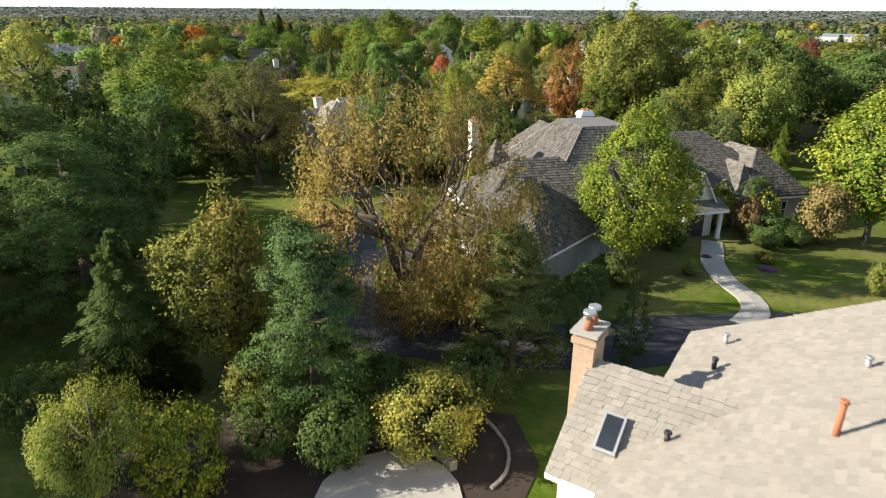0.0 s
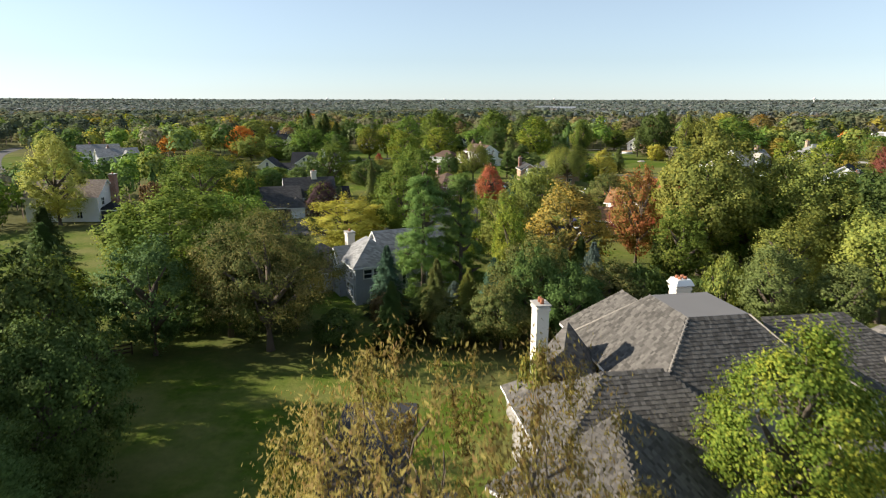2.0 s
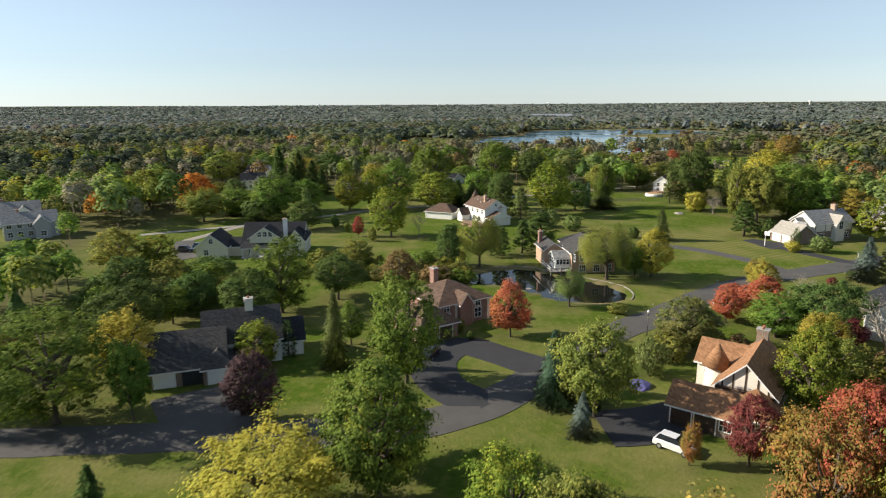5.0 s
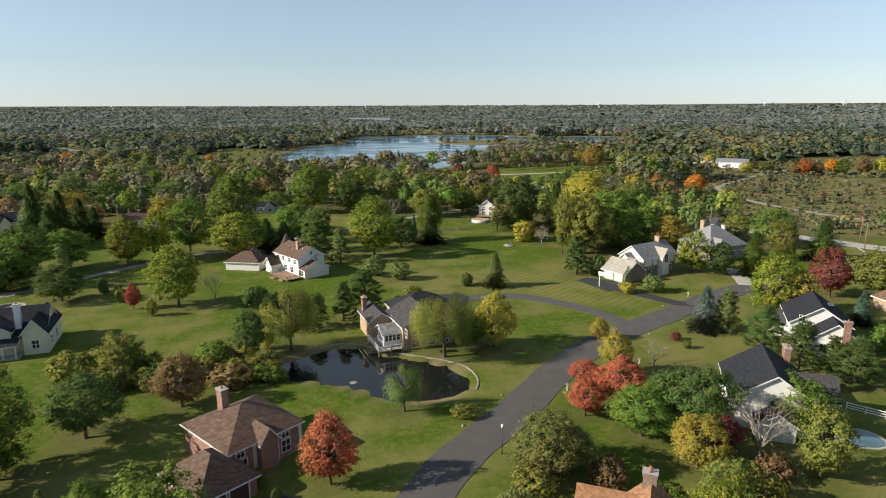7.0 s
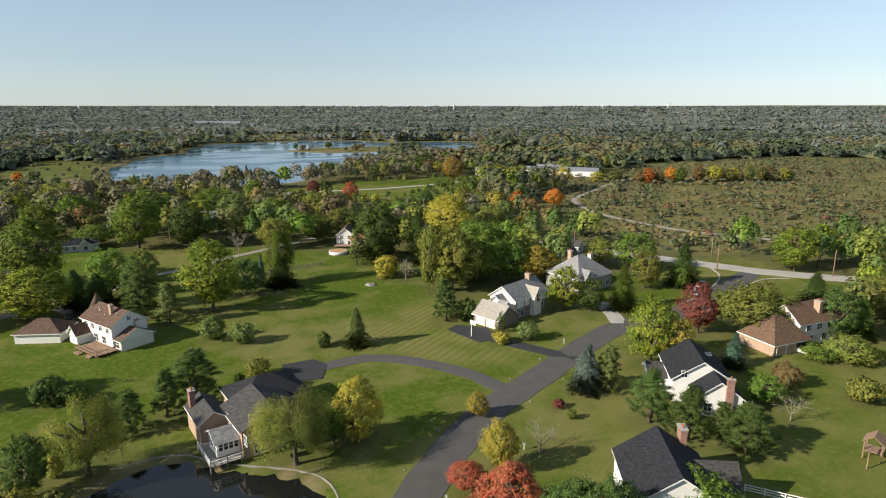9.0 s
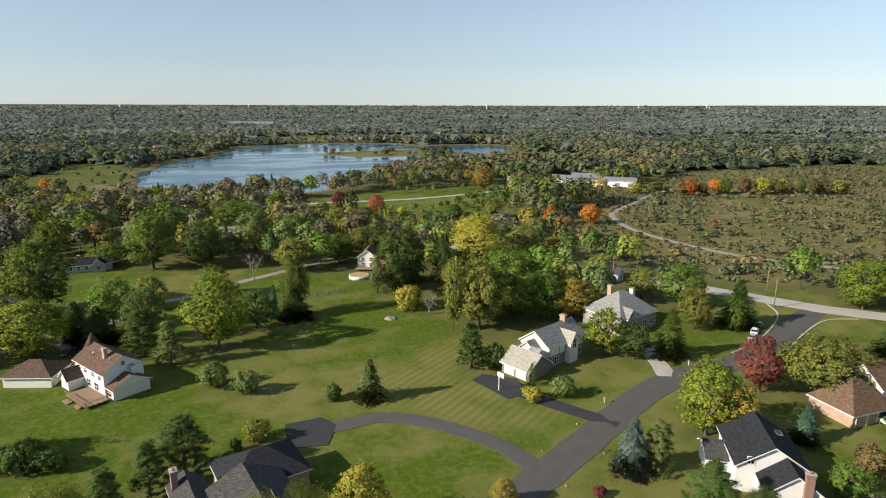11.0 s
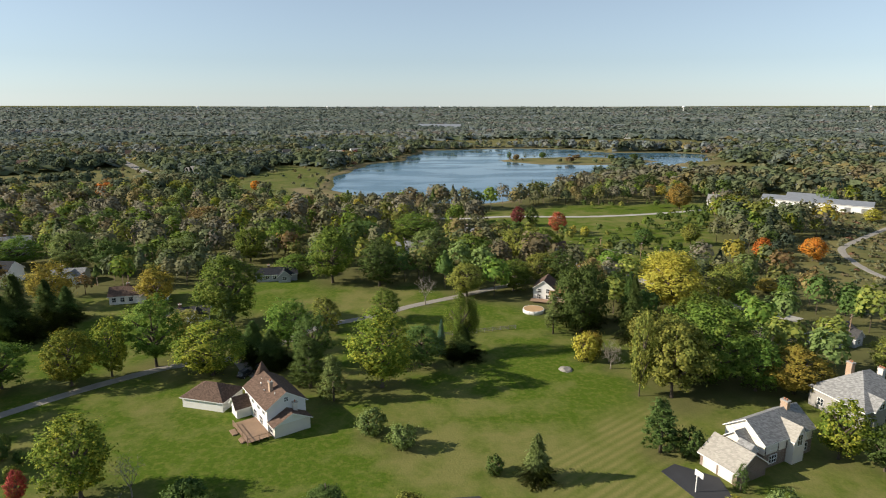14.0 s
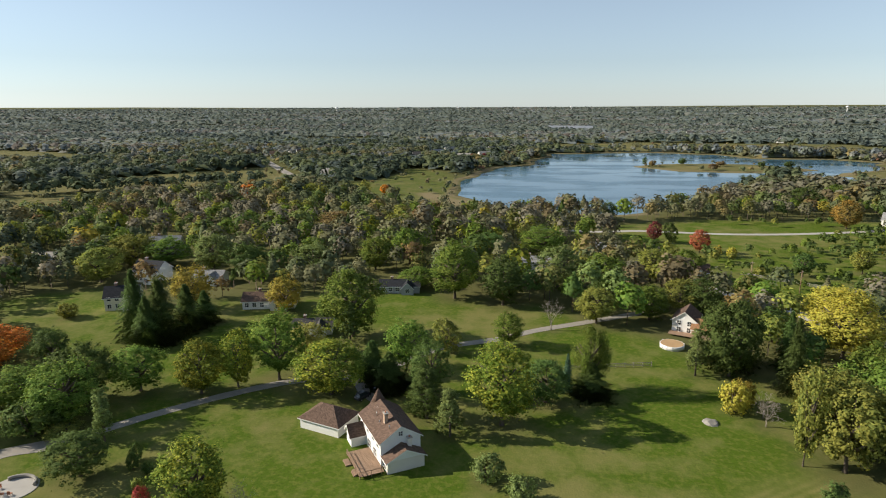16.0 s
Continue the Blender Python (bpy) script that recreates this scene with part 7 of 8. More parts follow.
def open_land(x, y):
    """Where no wood stands: water, lawns, meadows, drives and houses."""
    j = 5 * wobble(x, y, 13)
    shut = (clearing(x, y) > 0) | (apart_from(SHORE, x, y) < 2 + j) | (apart_from(HEATH, x, y) < 3 * j) | (apart_from(BANK, x, y) < j) | (apart_from(ISLAND, x, y) < 16) | (lake_side(x, y) < 4) | ((lake_side(x, y) < 12) & (y < 860) & (x > -40) & (x < 440)) | (apart_from(LAWN, x, y) < 3 + j) | (apart_from(STREET_LAWN, x, y) < 2) | (apart_from(PARK, x, y) < 2 + j) | (apart_from(MEADOW, x, y) < 3 + j) | (apart_from(FIELD, x, y) < 5 + 3 * j) | (apart_from(YARD, x, y) < 2) | (apart_from(BEACH, x, y) < 4)
    for q, w in LANES:
        if len(q):
            for k in q[::3]:
                shut |= np.hypot(x - k[0], y - k[1]) < w / 2 + 4
    for ob in list(scene.collection.objects):
        if ob.parent is None and ob.name.split(".")[0] in ("house", "mansion", "shed", "garage"):
            px, py = ob.location.x, ob.location.y
            shut |= np.hypot(x - px - 5, y - py - 4) < 15
            shut |= np.hypot(x - px - 3, y - py + 9) < 9
    for px, py, r in planted:
        shut |= np.hypot(x - px, y - py) < r + 1.5
    return shut


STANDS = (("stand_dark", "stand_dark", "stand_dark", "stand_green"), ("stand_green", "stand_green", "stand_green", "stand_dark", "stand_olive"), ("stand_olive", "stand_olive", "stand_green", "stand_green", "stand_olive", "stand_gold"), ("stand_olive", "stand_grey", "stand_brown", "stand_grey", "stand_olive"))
# the same groups again, with aerial haze put into the leaf colour
HAZY_STANDS = (("haze_dark", "haze_dark", "haze_green"), ("haze_green", "haze_green", "haze_green", "haze_dark"), ("haze_green", "haze_blue", "haze_green", "haze_pale"), ("haze_pale", "haze_brown", "haze_blue", "haze_green"))


def species_and_haze(x, y, gen):
    """The leaf colour at each place: coherent stands of trees, with more painted haze towards the horizon."""
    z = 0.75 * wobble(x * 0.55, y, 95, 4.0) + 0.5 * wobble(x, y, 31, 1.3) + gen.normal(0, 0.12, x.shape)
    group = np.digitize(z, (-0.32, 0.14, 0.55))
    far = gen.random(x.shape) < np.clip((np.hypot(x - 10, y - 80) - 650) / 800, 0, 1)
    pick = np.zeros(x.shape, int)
    for table, which in ((STANDS, ~far), (HAZY_STANDS, far)):
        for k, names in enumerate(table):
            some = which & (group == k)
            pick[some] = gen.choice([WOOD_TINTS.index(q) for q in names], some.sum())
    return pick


def wood(name, gen, x, y, leaves, leaf, height, label, tints=None, trunk=True, lift=0.35, loose=0.3, girth=1.0, stands=0.0):
    n = len(x)
    h = height * gen.uniform(0.7, 1.25, n) * (1 + 0.15 * wobble(x, y, 40))
    r = h * gen.uniform(0.3, 0.42, n) * girth
    patch = wobble(x, y, 60, 2.0)
    share = WOOD_SHARE if tints is None else np.array([tints.get(k, 0.0) for k in WOOD_TINTS])
    pick = gen.choice(len(WOOD_TINTS), n, p=share / share.sum())
    zone = wobble(x * 0.8, y, 33, 4.0) + 0.5 * wobble(x, y, 14, 1.3)
    for low, high, kinds in ((-2, -0.45, (0, 1, 1, 1)), (0.5, 2, (5, 9, 2, 8, 9, 2)), (0.12, 0.4, (3, 0, 2, 7))):
        some = (zone > low) & (zone < high) & (gen.random(n) < 0.55)
        pick[some] = gen.choice(kinds, some.sum())
    dull = gen.random(n) < 0.35 * np.clip(patch, 0, 1)
    pick[dull] = gen.choice([1, 2, 8], dull.sum())
    cone = gen.random(n) < (0.06 if trunk else 0.0)
    pick[cone] = 1
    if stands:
        pick = np.where(gen.random(n) < stands, species_and_haze(x, y, gen), pick)
    elif tints is not None:
        pick = gen.choice(len(WOOD_TINTS), n, p=share / share.sum())
    u = gen.normal(0, 1, (n, leaves, 3))
    u /= np.linalg.norm(u, axis=2, keepdims=True)
    u[:, :, 2] = np.where(u[:, :, 2] < -0.45, -u[:, :, 2], u[:, :, 2])
    bump = 1 + 0.3 * np.sin(u[:, :, 0] * 4 + pick[:, None]) * np.sin(u[:, :, 1] * 5 + h[:, None] * 3)
    rad = gen.uniform(0.72, 1.0, (n, leaves)) * bump
    zz = 0.6 + 0.4 * u[:, :, 2] * rad
    wid = np.where(cone[:, None], 1.15 * (1.02 - zz), rad)
    c = np.stack([x[:, None] + u[:, :, 0] * wid * r[:, None], y[:, None] + u[:, :, 1] * wid * r[:, None], ground_at(x, y)[:, None] + zz * h[:, None]], -1)
    size = (leaf * r)[:, None] * gen.uniform(0.7, 1.3, (n, leaves))
    v, f = leaf_quads(c.reshape(-1, 3), (u + [0, 0, 0.3]).reshape(-1, 3), size.ravel(), gen, loose)
    way = np.repeat((u + gen.normal(0, 0.6 * loose, u.shape) + [0, 0, lift]).reshape(-1, 3), 4, axis=0)
    way /= np.linalg.norm(way, axis=1, keepdims=True)
    index = np.repeat(pick, leaves)
    if trunk:
        t = np.stack([np.stack([x - 0.18, y, 0 * x - 0.3], -1), np.stack([x + 0.18, y, 0 * x - 0.3], -1), np.stack([x + 0.1, y, h * 0.55], -1), np.stack([x - 0.1, y, h * 0.55], -1), np.stack([x, y - 0.18, 0 * x - 0.3], -1), np.stack([x, y + 0.18, 0 * x - 0.3], -1), np.stack([x, y + 0.1, h * 0.55], -1), np.stack([x, y - 0.1, h * 0.55], -1)], 1).reshape(-1, 3)
        f = np.concatenate([f, len(v) + np.arange(8 * n).reshape(-1, 4)])
        v = np.concatenate([v, t])
        way = np.concatenate([way, np.tile([-0.8, -0.6, 0.0], (len(t), 1))])
        index = np.concatenate([index, np.full(2 * n, len(WOOD_TINTS))])
    me = mesh_of(name, v, f, [LEAF[k] for k in WOOD_TINTS] + [BARK], index, smooth=True, normals=way)
    return tagged(new(name, me), label, "woodland", kind="stuff")


def ground_at(x, y):
    far = np.hypot(x, y - 100)
    return np.clip((far - 1400) / 3600, 0, 1.2) ** 1.5 * 40


def canopy(near, far, step, height):
    """The closed roof of a wood seen from far off: a rolling sheet through the crowns, down to the soil at its edges."""
    xs, ys = np.arange(-far, far, step), np.arange(100, far + 160, step)
    x, y = np.meshgrid(xs, ys)
    gen = np.random.default_rng(int(step * 10))
    x, y = x + gen.uniform(-0.3, 0.3, x.shape) * step, y + gen.uniform(-0.3, 0.3, x.shape) * step
    d, a = np.hypot(x - 10, y - 80), np.degrees(np.arctan2(x - 5, y - 60))
    stands = (d > near) & (d < far) & (a > -56) & (a < 72) & ~open_land(x, y)
    deep = stands.astype(float)
    for _ in range(3):
        deep = (deep + np.roll(deep, 1, 0) + np.roll(deep, -1, 0) + np.roll(deep, 1, 1) + np.roll(deep, -1, 1)) / 5
    z = ground_at(x, y) + height * gen.uniform(0.85, 1.0, x.shape) * np.clip((deep - 0.62) * 2.6, 0, 1)
    i = np.arange(x.size).reshape(x.shape)
    f = np.stack([i[:-1, :-1], i[:-1, 1:], i[1:, 1:], i[1:, :-1]], -1).reshape(-1, 4)
    f = f[stands.ravel()[f].all(1)]
    kind = species_and_haze(x, y, gen).ravel()[f[:, 0]]
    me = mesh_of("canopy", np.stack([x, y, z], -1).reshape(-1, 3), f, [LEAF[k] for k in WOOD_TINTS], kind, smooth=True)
    return tagged(new("canopy", me), "closed canopy of distant autumn woods", "woodland", kind="stuff")


gen = np.random.default_rng(21)
x, y = sector(gen, 0, 300, 8.0)
keep = ~open_land(x, y) & (y > 60) & ((np.abs(x) > 45) | (y > 110)) & (gen.random(len(x)) < 0.85)
wood("woodland", gen, x[keep], y[keep], 420, 0.135, 11.5, "mixed autumn woodland between the gardens")
x, y = sector(gen, 300, 560, 8.5)
keep = ~open_land(x, y) & (gen.random(len(x)) < 0.9)
wood("woodland", gen, x[keep], y[keep], 190, 0.18, 12, "mixed autumn woodland round the lake", lift=0.4, stands=0.6)
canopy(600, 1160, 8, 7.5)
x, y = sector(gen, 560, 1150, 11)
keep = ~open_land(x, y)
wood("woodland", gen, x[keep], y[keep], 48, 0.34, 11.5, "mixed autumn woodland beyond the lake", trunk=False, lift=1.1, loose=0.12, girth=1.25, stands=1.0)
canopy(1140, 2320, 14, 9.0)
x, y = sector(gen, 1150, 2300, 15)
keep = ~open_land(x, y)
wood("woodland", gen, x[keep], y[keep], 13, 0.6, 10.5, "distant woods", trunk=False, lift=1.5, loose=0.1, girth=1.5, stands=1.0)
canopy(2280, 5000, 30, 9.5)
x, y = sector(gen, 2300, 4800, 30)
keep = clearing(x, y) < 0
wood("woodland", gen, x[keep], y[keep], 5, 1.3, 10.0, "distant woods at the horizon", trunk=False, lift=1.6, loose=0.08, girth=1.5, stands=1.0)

# scrub on the meadows, evergreens in the park, brush on the shores
MOOR = {"stand_olive": 0.4, "stand_green": 0.22, "stand_brown": 0.18, "stand_gold": 0.05, "stand_rust": 0.03, "stand_dark": 0.06}


def off_lanes(x, y, gap):
    free = np.ones(x.shape, bool)
    for q, w in LANES:
        for k in q[::3]:
            free &= np.hypot(x - k[0], y - k[1]) > w / 2 + gap
    return free


x, y = sector(gen, 150, 900, 3.4)
keep = np.minimum(apart_from(MEADOW, x, y), apart_from(YARD, x, y)) < -2
x, y = x[keep], y[keep]
keep = (gen.random(len(x)) < 0.42 + 0.3 * wobble(x, y, 29, 0.4) + 0.25 * wobble(x, y, 8, 2.2)) & off_lanes(x, y, 1.5)
wood("scrub", gen, x[keep], y[keep], 14, 0.5, 0.9, "low scrub spread over a brown meadow", tints=MOOR, trunk=False, girth=4.2, lift=1.2)
x, y = sector(gen, 150, 900, 8)
keep = np.minimum(apart_from(MEADOW, x, y), apart_from(YARD, x, y)) < -4
x, y = x[keep], y[keep]
keep = (gen.random(len(x)) < 0.22 + 0.22 * wobble(x, y, 43, 3.0) + 0.14 * wobble(x, y, 15, 1.0)) & off_lanes(x, y, 3)
wood("scrub", gen, x[keep], y[keep], 90, 0.27, 3.0, "clumps of bushes and young trees over a meadow", tints={**MOOR, "stand_green": 0.4, "stand_dark": 0.16}, trunk=False, girth=1.9, lift=0.6)
x, y = sector(gen, 250, 1300, 13)
keep = (np.minimum(apart_from(FIELD, x, y), np.minimum(apart_from(HEATH, x, y), apart_from(SHORE, x, y) + 6)) < -2) & (gen.random(len(x)) < 0.2)
wood("scrub", gen, x[keep], y[keep], 40, 0.42, 4, "bushes in a dry field", tints=MOOR, trunk=False, girth=1.4)
k, side = gen.random(90), gen.normal(0, 8, 90)
wood("woodland", gen, -357 + 150 * k - 0.57 * side, 612 + 104 * k + 0.82 * side, 46, 0.34, 10, "dark belt of trees across a dry field", tints={"stand_dark": 0.6, "stand_green": 0.4}, trunk=False, lift=0.6, loose=0.12, girth=1.2)
x, y = sector(gen, 250, 600, 7.5)
keep = (apart_from(PARK, x, y) < -3) & (wobble(x, y, 22, 1.0) > 0.1) & (gen.random(len(x)) < 0.65)
wood("scrub", gen, x[keep], y[keep], 70, 0.33, 5.2, "dark evergreens planted over a park lawn", tints={"dark_green": 0.6, "green": 0.25, "olive": 0.1, "gold": 0.03}, trunk=False)
x, y = sector(gen, 380, 1200, 9)
shore = lake_side(x, y)
keep = (shore > -1) & (shore < 9) & (apart_from(BEACH, x, y) > 2) & (gen.random(len(x)) < 0.6)
wood("scrub", gen, x[keep], y[keep], 40, 0.42, 4.0, "brush and reeds along the lake shore", tints=MOOR, trunk=False, girth=1.3)


# ---- cars and small things ----
def garden_wall(label, points, h, width):
    """A low curved wall of single stones."""
    r = thing("garden_wall", *points[0], 0, 0, label, "wall")
    line = smooth_line(points, 0.45)
    g = random.Random(3)
    for p, q in zip(line, line[1:]):
        d = q - p
        n = float(np.hypot(*d))
        ob = part("stone", boxes((0.012, n - 0.012, -width / 2, width / 2, -0.15, h + g.uniform(-0.03, 0.03))), ROCK, r)
        ob.matrix_basis = pose(p[0] - points[0][0], p[1] - points[0][1], 0, 0, 0, math.degrees(math.atan2(d[1], d[0])) + g.uniform(-3, 3))


garden_wall("low curved wall of pale stones beside a round terrace", [(-1.3, 22.3), (-0.2, 22.3), (0.7, 21.6), (1.3, 20.6)], 0.55, 0.4)
garden_wall("thin pale stone edging between a bed and a lawn", [(3.0, 24.6), (3.7, 23.2), (4.0, 21.8), (3.7, 20.4), (3.0, 19.4)], 0.16, 0.16)


def car(x, y, yaw, mat, label, tall=1.5):
    r = thing("car", x, y, 0.12, yaw, label, "car", "parked cars")
    bm = bmesh.new()
    rows = [(-2.3, 0.35, 0.75, 0.8), (-2.2, 0.28, 0.95, 0.88), (-1.2, 0.25, 1.0, 0.92), (0.9, 0.25, 0.98, 0.92), (2.0, 0.28, 0.85, 0.86), (2.3, 0.36, 0.65, 0.74)]
    rings = [[bm.verts.new(p) for p in ((px, -w, z0), (px, -w, z1 - 0.12), (px, -w + 0.1, z1), (px, w - 0.1, z1), (px, w, z1 - 0.12), (px, w, z0))] for px, z0, z1, w in rows]
    for a, b in zip(rings, rings[1:]):
        for i in range(6):
            bm.faces.new((a[i], a[(i + 1) % 6], b[(i + 1) % 6], b[i]))
    bm.faces.new(rings[0][::-1])
    bm.faces.new(rings[-1])
    bmesh.ops.recalc_face_normals(bm, faces=bm.faces[:])
    part("body", bm, mat, r)
    bm = bmesh.new()
    low = [bm.verts.new(p) for p in ((-2.0, -0.8, 0.94), (1.1, -0.8, 0.94), (1.1, 0.8, 0.94), (-2.0, 0.8, 0.94))]
    top = [bm.verts.new(p) for p in ((-1.6, -0.62, tall - 0.05), (0.3, -0.62, tall - 0.05), (0.3, 0.62, tall - 0.05), (-1.6, 0.62, tall - 0.05))]
    for i in range(4):
        bm.faces.new((low[i], low[(i + 1) % 4], top[(i + 1) % 4], top[i]))
    bm.faces.new(top)
    part("glazing", bm, GLASS, r)
    part("car_roof", boxes((-1.6, 0.3, -0.62, 0.62, tall - 0.05, tall)), mat, r)
    for wx in (-1.45, 1.45):
        for wy in (-0.82, 0.82):
            bm = bmesh.new()
            tube(bm, [(wx, wy - 0.11, 0.22), (wx, wy + 0.11, 0.22)], [0.34, 0.34], 14)
            w = part("wheel", bm, RUBBER, r)
            bm = bmesh.new()
            tube(bm, [(wx, wy - 0.12, 0.22), (wx, wy + 0.12, 0.22)], [0.2, 0.2], 10)
            part("rim", bm, METAL, w)
    for wy in (-0.6, 0.6):
        part("headlight", boxes((2.2, 2.32, wy - 0.15, wy + 0.15, 0.5, 0.64)), TRIM, r)


car(17.3, 131.6, -40, CAR_WHITE, "white car parked on a dark driveway", 1.65)
car(149, 240.5, 30, CAR_SILVER, "silver car parked along the road")
car(153, 243.5, 35, CAR_WHITE, "white car parked along the road")
car(158, 246.5, 35, CAR_BLACK, "black car parked along the road")
car(-85, 226, 5, CAR_BLACK, "black car beside a farmhouse", 1.75)
car(-83, 231, 15, CAR_BLUE, "blue car beside a farmhouse")
car(-12.6, 157.4, 70, CAR_BLACK, "dark car before a brick house")
car(-16.8, 38.4, 12, CAR_SILVER, "silver car parked under trees")
car(-16.6, 42.0, 15, CAR_BLACK, "dark car parked under trees")
car(111, 382, -52, CAR_WHITE, "white car on a pale street")
car(-11, 300.5, 80, CAR_BLACK, "dark car behind a white house", 1.7)
car(-14, 296, 60, CAR_BLACK, "dark car beside a garage", 1.8)
car(136, 197.6, 100, CAR_WHITE, "white car in a garage mouth")


def street_lamp(x, y):
    r = thing("street_lamp", x, y, 0, 0, "black post lamp beside the road", "street lamp")
    bm = bmesh.new()
    tube(bm, [(0, 0, -0.2), (0, 0, 0.4), (0, 0, 3.9)], [0.12, 0.07, 0.05], 8)
    part("post", bm, DARK_METAL, r)
    bm = bmesh.new()
    tube(bm, [(0, 0, 3.9), (0, 0, 4.3), (0, 0, 4.5)], [0.12, 0.22, 0.06], 8)
    part("lantern", bm, TRIM, r)


street_lamp(23.5, 168.2)


def mailbox(x, y, yaw):
    r = thing("mailbox", x, y, 0, yaw, "grey mailbox on a white post at the roadside", "mailbox")
    part("post", boxes((-0.05, 0.05, -0.05, 0.05, -0.2, 0.96)), TRIM, r)
    part("box", boxes((-0.12, 0.12, -0.25, 0.25, 0.95, 1.22)), GREY_WOOD, r)


for x, y, a in ((40.2, 184.3, 45), (57.5, 191.2, 40), (91, 226, 20), (121, 234, 5)):
    mailbox(x, y, a)


def utility_pole(x, y, h=9):
    r = thing("utility_pole", x, y, 0, 35, "tall wooden utility pole with a crossarm", "utility pole")
    bm = bmesh.new()
    tube(bm, [(0, 0, -0.3), (0, 0, h)], [0.17, 0.11], 8)
    part("pole", bm, WOOD_DECK, r)
    part("crossarm", boxes((-1.2, 1.2, -0.07, 0.07, h - 0.9, h - 0.75)), WOOD_DECK, r)
    for k in (-1.1, -0.4, 0.4, 1.1):
        part("insulator", boxes((k - 0.05, k + 0.05, -0.05, 0.05, h - 0.75, h - 0.55)), METAL, r)


for x, y in ((176.7, 257.3), (186, 268), (150, 300), (130, 395), (117, 408), (205, 236), (128, 330)):
    utility_pole(x, y)


def hoop(x, y, yaw):
    r = thing("basketball_hoop", x, y, 0, yaw, "white basketball hoop on a post beside a drive", "basketball hoop")
    part("post", boxes((-0.07, 0.07, -0.07, 0.07, -0.2, 3.2)), TRIM, r)
    part("backboard", boxes((-0.9, 0.9, -0.5, -0.45, 2.9, 4.0)), TRIM, r)
    part("arm", boxes((-0.05, 0.05, -0.45, 0.0, 3.05, 3.2)), TRIM, r)
    bm = bmesh.new()
    tube(bm, [(0.23 * math.cos(t), -0.75 + 0.23 * math.sin(t), 3.05) for t in (i * 0.5236 for i in range(13))], [0.02] * 13, 5)
    part("rim", bm, TERRACOTTA, r)


hoop(73.6, 239.3, 110)


def round_pool(x, y, r0):
    r = thing("swimming_pool", x, y, 0, 0, "round above-ground pool with a tan cover", "pool")
    bm = bmesh.new()
    tube(bm, [(0, 0, -0.1), (0, 0, 1.2)], [r0, r0], 28)
    part("pool_wall", bm, TRIM, r)
    bm = bmesh.new()
    tube(bm, [(0, 0, 1.15), (0, 0, 1.24)], [r0 - 0.15, r0 - 0.2], 28)
    part("cover", bm, TAN_COVER, r)
    for i in range(14):
        t = i * 2 * math.pi / 14
        part("upright", boxes((r0 * math.cos(t) - 0.08, r0 * math.cos(t) + 0.08, r0 * math.sin(t) - 0.08, r0 * math.sin(t) + 0.08, -0.1, 1.27)), TRIM, r)


round_pool(69, 336.5, 3.4)


def pool(name, points, cx, cy, label):
    """A sunken pool with a paved rim."""
    r = thing(name, cx, cy, 0, 0, label, "pool")
    wide = [(x * 1.18, y * 1.18) for x, y in points]
    for key, ring, z, mat in (("paving", wide, 0.1, CONCRETE), ("water", points, 0.16, POOL_WATER)):
        bm = bmesh.new()
        top, low = [bm.verts.new((*p, z)) for p in ring], [bm.verts.new((*p, -0.2)) for p in ring]
        bm.faces.new(top)
        for i in range(len(ring)):
            j = (i + 1) % len(ring)
            bm.faces.new((top[i], low[i], low[j], top[j]))
        bmesh.ops.recalc_face_normals(bm, faces=bm.faces[:])
        part(key, bm, mat, r)


pool("swimming_pool", [(-6.5, -2.4), (4.6, -1.8), (6.0, 0.4), (4.2, 2.2), (-6.0, 0.8)], 16.0, 79.6, "blue sunken pool behind a mansion")
pool("swimming_pool", [(3.4 * math.cos(i * 0.4488), 2.2 * math.sin(i * 0.4488) + 0.6 * math.sin(i * 0.9)) for i in range(14)], 74, 160, "kidney-shaped pale pool behind a white fence")


def fence(x0, y0, x1, y1, label, mat, h=1.2, rails=3, step=2.4):
    n = max(1, int(math.hypot(x1 - x0, y1 - y0) / step))
    r = thing("fence", x0, y0, 0, math.degrees(math.atan2(y1 - y0, x1 - x0)), label, "fence")
    length = math.hypot(x1 - x0, y1 - y0)
    for i in range(n + 1):
        k = length * i / n
        part("post", boxes((k - 0.07, k + 0.07, -0.07, 0.07, -0.2, h + 0.1)), mat, r)
    for j in range(rails):
        z = h * (j + 1) / rails - 0.12
        part("slat", boxes((0, length, -0.11, -0.07, z, z + 0.14)), mat, r)


fence(-46, 63, -36, 70.5, "dark rail fence at a lawn's edge", TIMBER)
fence(-62, 58, -46, 63, "dark rail fence at a lawn's edge", TIMBER)
fence(82, 152, 88, 158, "white rail fence round a pool", TRIM)
fence(88, 158, 80, 168, "white rail fence round a pool", TRIM)
fence(70, 150, 82, 152, "white rail fence round a pool", TRIM)
fence(38, 318, 60, 322, "weathered rail fence round a garden plot", GREY_WOOD)
fence(118, 420, 150, 396, "pale rail fence along a park lawn", GREY_WOOD)


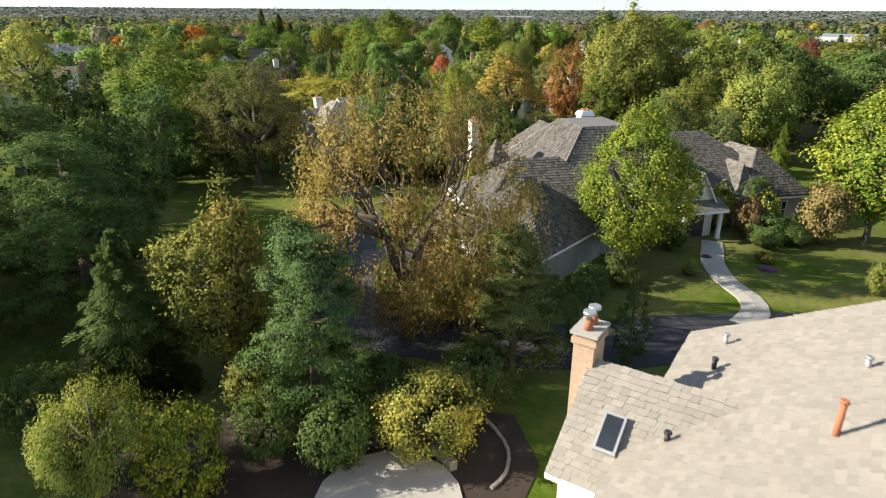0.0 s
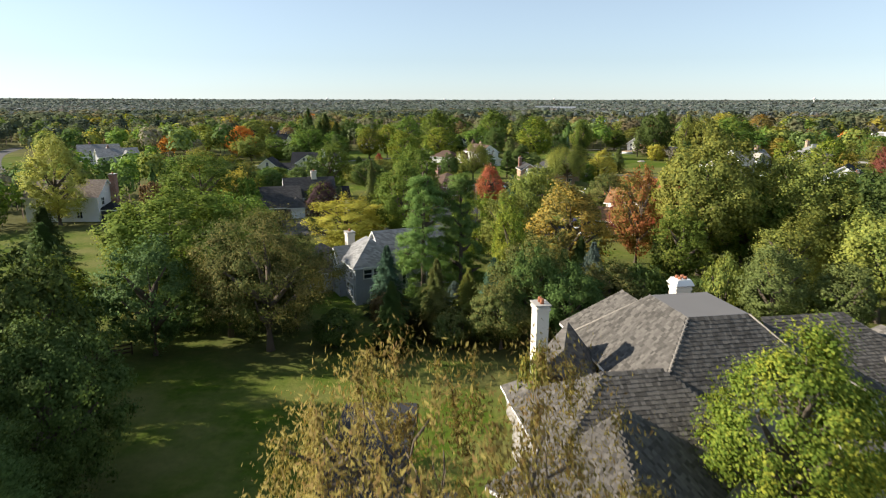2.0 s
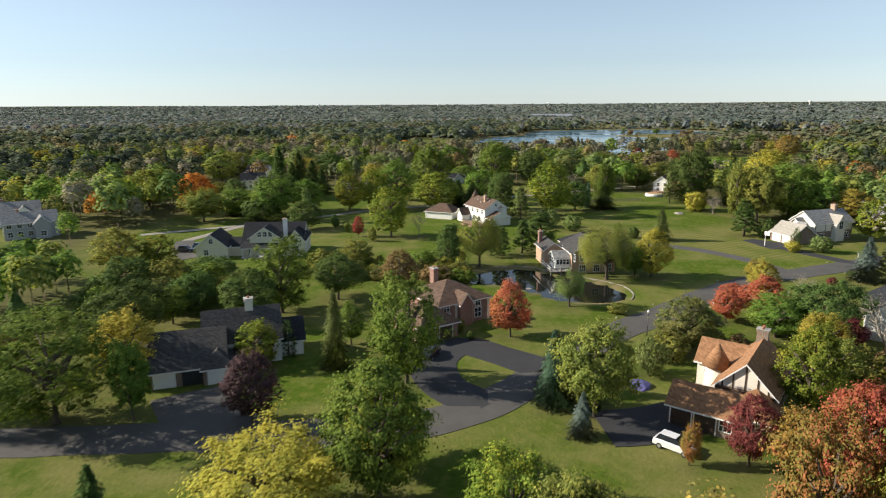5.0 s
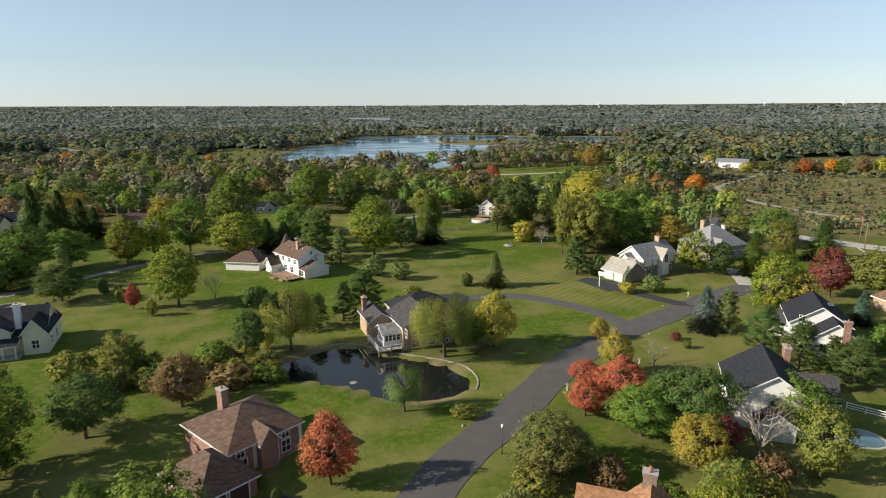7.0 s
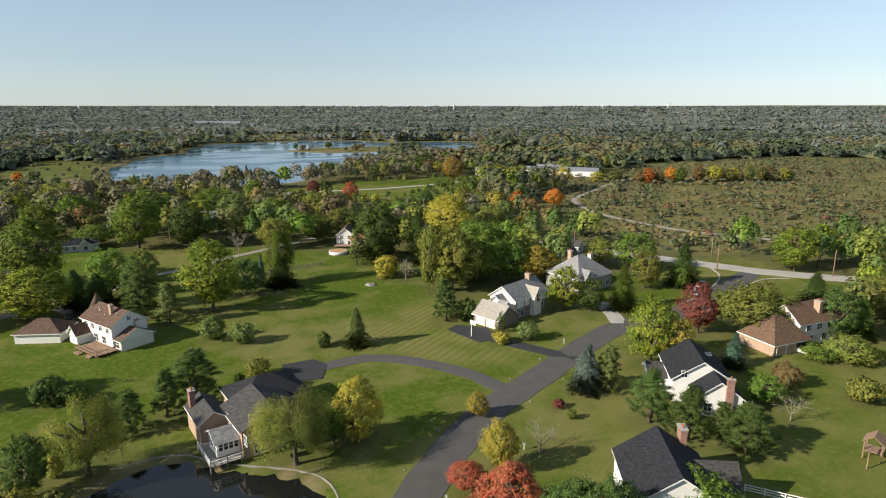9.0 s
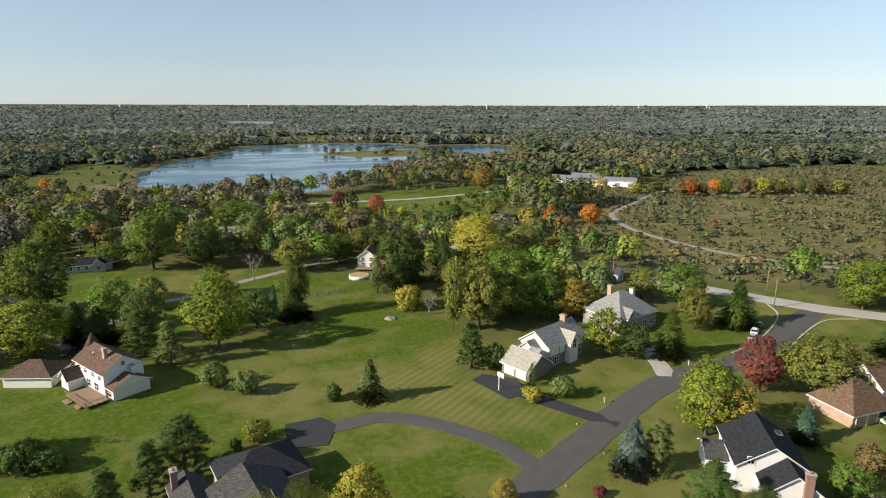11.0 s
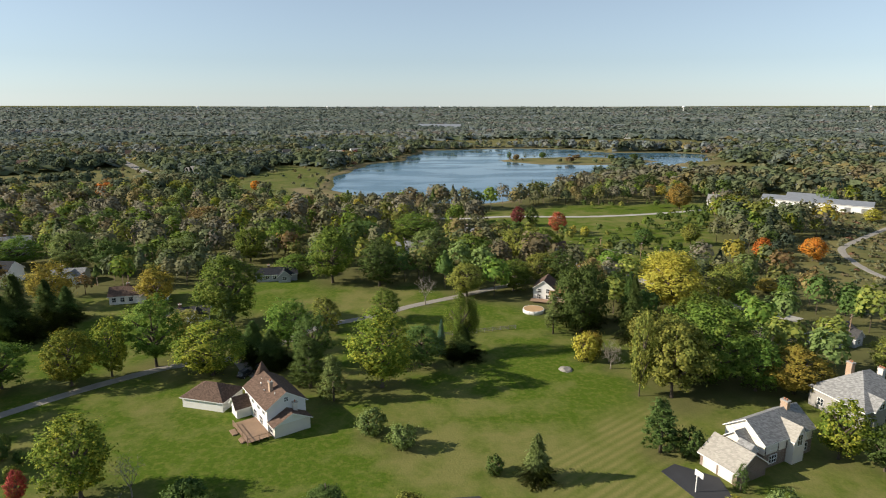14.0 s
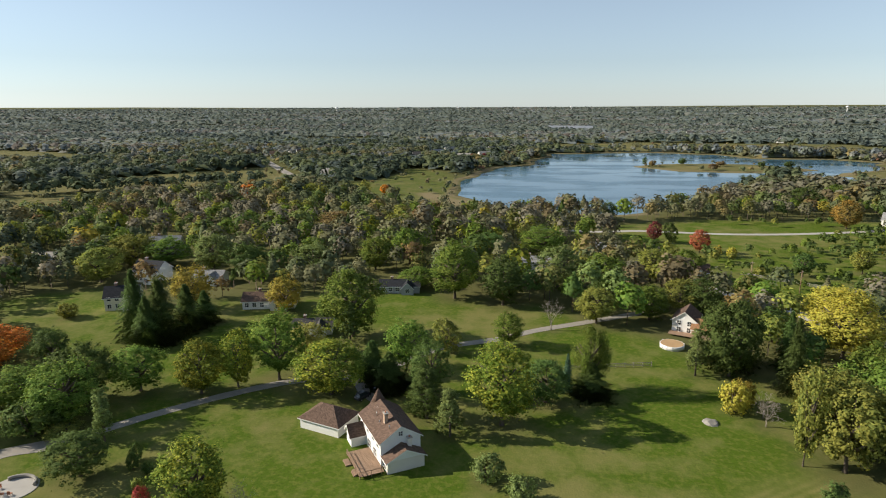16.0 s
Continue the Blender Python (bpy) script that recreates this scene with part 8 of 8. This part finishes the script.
def playset(x, y):
    r = thing("playset", x, y, 0, 20, "brown timber play tower with a slide", "playset")
    for px in (-1.2, 1.2):
        for py in (-1.2, 1.2):
            part("post", boxes((px - 0.08, px + 0.08, py - 0.08, py + 0.08, -0.2, 3.0)), WOOD_DECK, r)
    part("platform", boxes((-1.3, 1.3, -1.3, 1.3, 1.4, 1.52)), WOOD_DECK, r)
    bm = bmesh.new()
    slab(bm, [(-1.5, -1.5, 3.0), (1.5, -1.5, 3.0), (1.5, 0, 4.2), (-1.5, 0, 4.2)], 0.1)
    slab(bm, [(1.5, 1.5, 3.0), (-1.5, 1.5, 3.0), (-1.5, 0, 4.2), (1.5, 0, 4.2)], 0.1)
    part("roof", bm, [WOOD_DECK, WOOD_DECK], r)
    bm = bmesh.new()
    slab(bm, [(1.3, -0.4, 1.5), (4.2, -0.4, 0.15), (4.2, 0.4, 0.15), (1.3, 0.4, 1.5)], 0.08)
    part("slide", bm, [TAN_COVER, TAN_COVER], r)
    each("swing_beam", WOOD_DECK, r, (-4.5, -1.2, -0.08, 0.08, 2.5, 2.66))
    each("swing_post", WOOD_DECK, r, (-4.5, -4.36, -0.07, 0.07, -0.2, 2.5))


playset(106, 165.5)


def fire_pit(x, y):
    r = thing("fire_pit", x, y, 0, 0, "round paved seating place with a pale curved wall", "fire pit")
    bm = bmesh.new()
    tube(bm, [(0, 0, -0.2), (0, 0, 0.12)], [4.2, 4.2], 28)
    part("paving", bm, CONCRETE, r)
    bm = bmesh.new()
    tube(bm, [(3.6 * math.cos(t), 3.6 * math.sin(t), 0.45) for t in (0.3 + i * 0.2 for i in range(12))], [0.35] * 12, 6)
    part("seat_wall", bm, ROCK, r)
    for i in range(4):
        c = thing("garden_chair", x + 2.4 * math.cos(3.4 + i * 0.6), y + 2.4 * math.sin(3.4 + i * 0.6), 0.12, 60 * i, "red garden chair on a round paved place", "chair", "chairs round the fire pit")
        part("seat", boxes((-0.3, 0.3, -0.3, 0.3, 0.35, 0.42)), TERRACOTTA, c)
        part("backrest", boxes((-0.3, 0.3, 0.26, 0.32, 0.42, 1.0)), TERRACOTTA, c)
        for k in ((-0.28, -0.28), (0.24, -0.28), (-0.28, 0.24), (0.24, 0.24)):
            part("leg", boxes((k[0], k[0] + 0.05, k[1], k[1] + 0.05, 0, 0.36)), TERRACOTTA, c)


fire_pit(-70.8, 254)


def blob(name, x, y, r0, h, mat, label, category, seed=1, wide=1.0):
    """An uneven low heap or boulder."""
    bm = bmesh.new()
    bmesh.ops.create_icosphere(bm, subdivisions=2, radius=1)
    g = random.Random(seed)
    off = Vector((g.uniform(0, 50), g.uniform(0, 50), 0))
    for v in bm.verts:
        k = 1 + 0.35 * noise.noise(v.co * 1.6 + off)
        v.co = Vector((v.co.x * r0 * k * wide, v.co.y * r0 * k, max(v.co.z, -0.2) * h * k))
    me = bpy.data.meshes.new(name)
    bm.to_mesh(me)
    bm.free()
    me.materials.append(mat)
    ob = new(name, me)
    ob.matrix_basis = pose(x, y, 0, 0, 0, g.uniform(0, 360))
    return tagged(ob, label, category)


blob("inflatable", 17.5, 148.2, 1.6, 0.8, PLASTIC_BLUE, "collapsed purple and blue inflatable on a lawn", "inflatable", 4)
blob("mound", 66.2, 291.6, 1.7, 0.7, ROCK, "low stone mound on a mown lawn", "stone mound", 5)
g = random.Random(9)
road_line = LANES[0][0]
for i in range(14):
    k = 70 + i * 4
    q, d = road_line[k], road_line[k + 1] - road_line[k]
    side = (-1 if i % 2 else 1) * 4.3 / math.hypot(*d)
    blob("boulder", q[0] - d[1] * side, q[1] + d[0] * side, g.uniform(0.16, 0.3), 0.25, ROCK, "small pale boulder on the road verge", "boulder", i)
for x, y, w in ((28.2, 45.6, 0.6), (24.0, 48.2, 0.35)):
    blob("flower_bed", x, y, w, 0.35, FLOWER, "low purple flowers beside a front walk", "flower bed", int(w * 10), 1.5)
bm_fountain = thing("fountain", 5.5, 196.5, -0.5, 0, "small floating fountain on a dark pond", "fountain")
bm = bmesh.new()
tube(bm, [(0, 0, -0.1), (0, 0, 0.12)], [0.7, 0.6], 12)
part("float", bm, ROCK, bm_fountain)
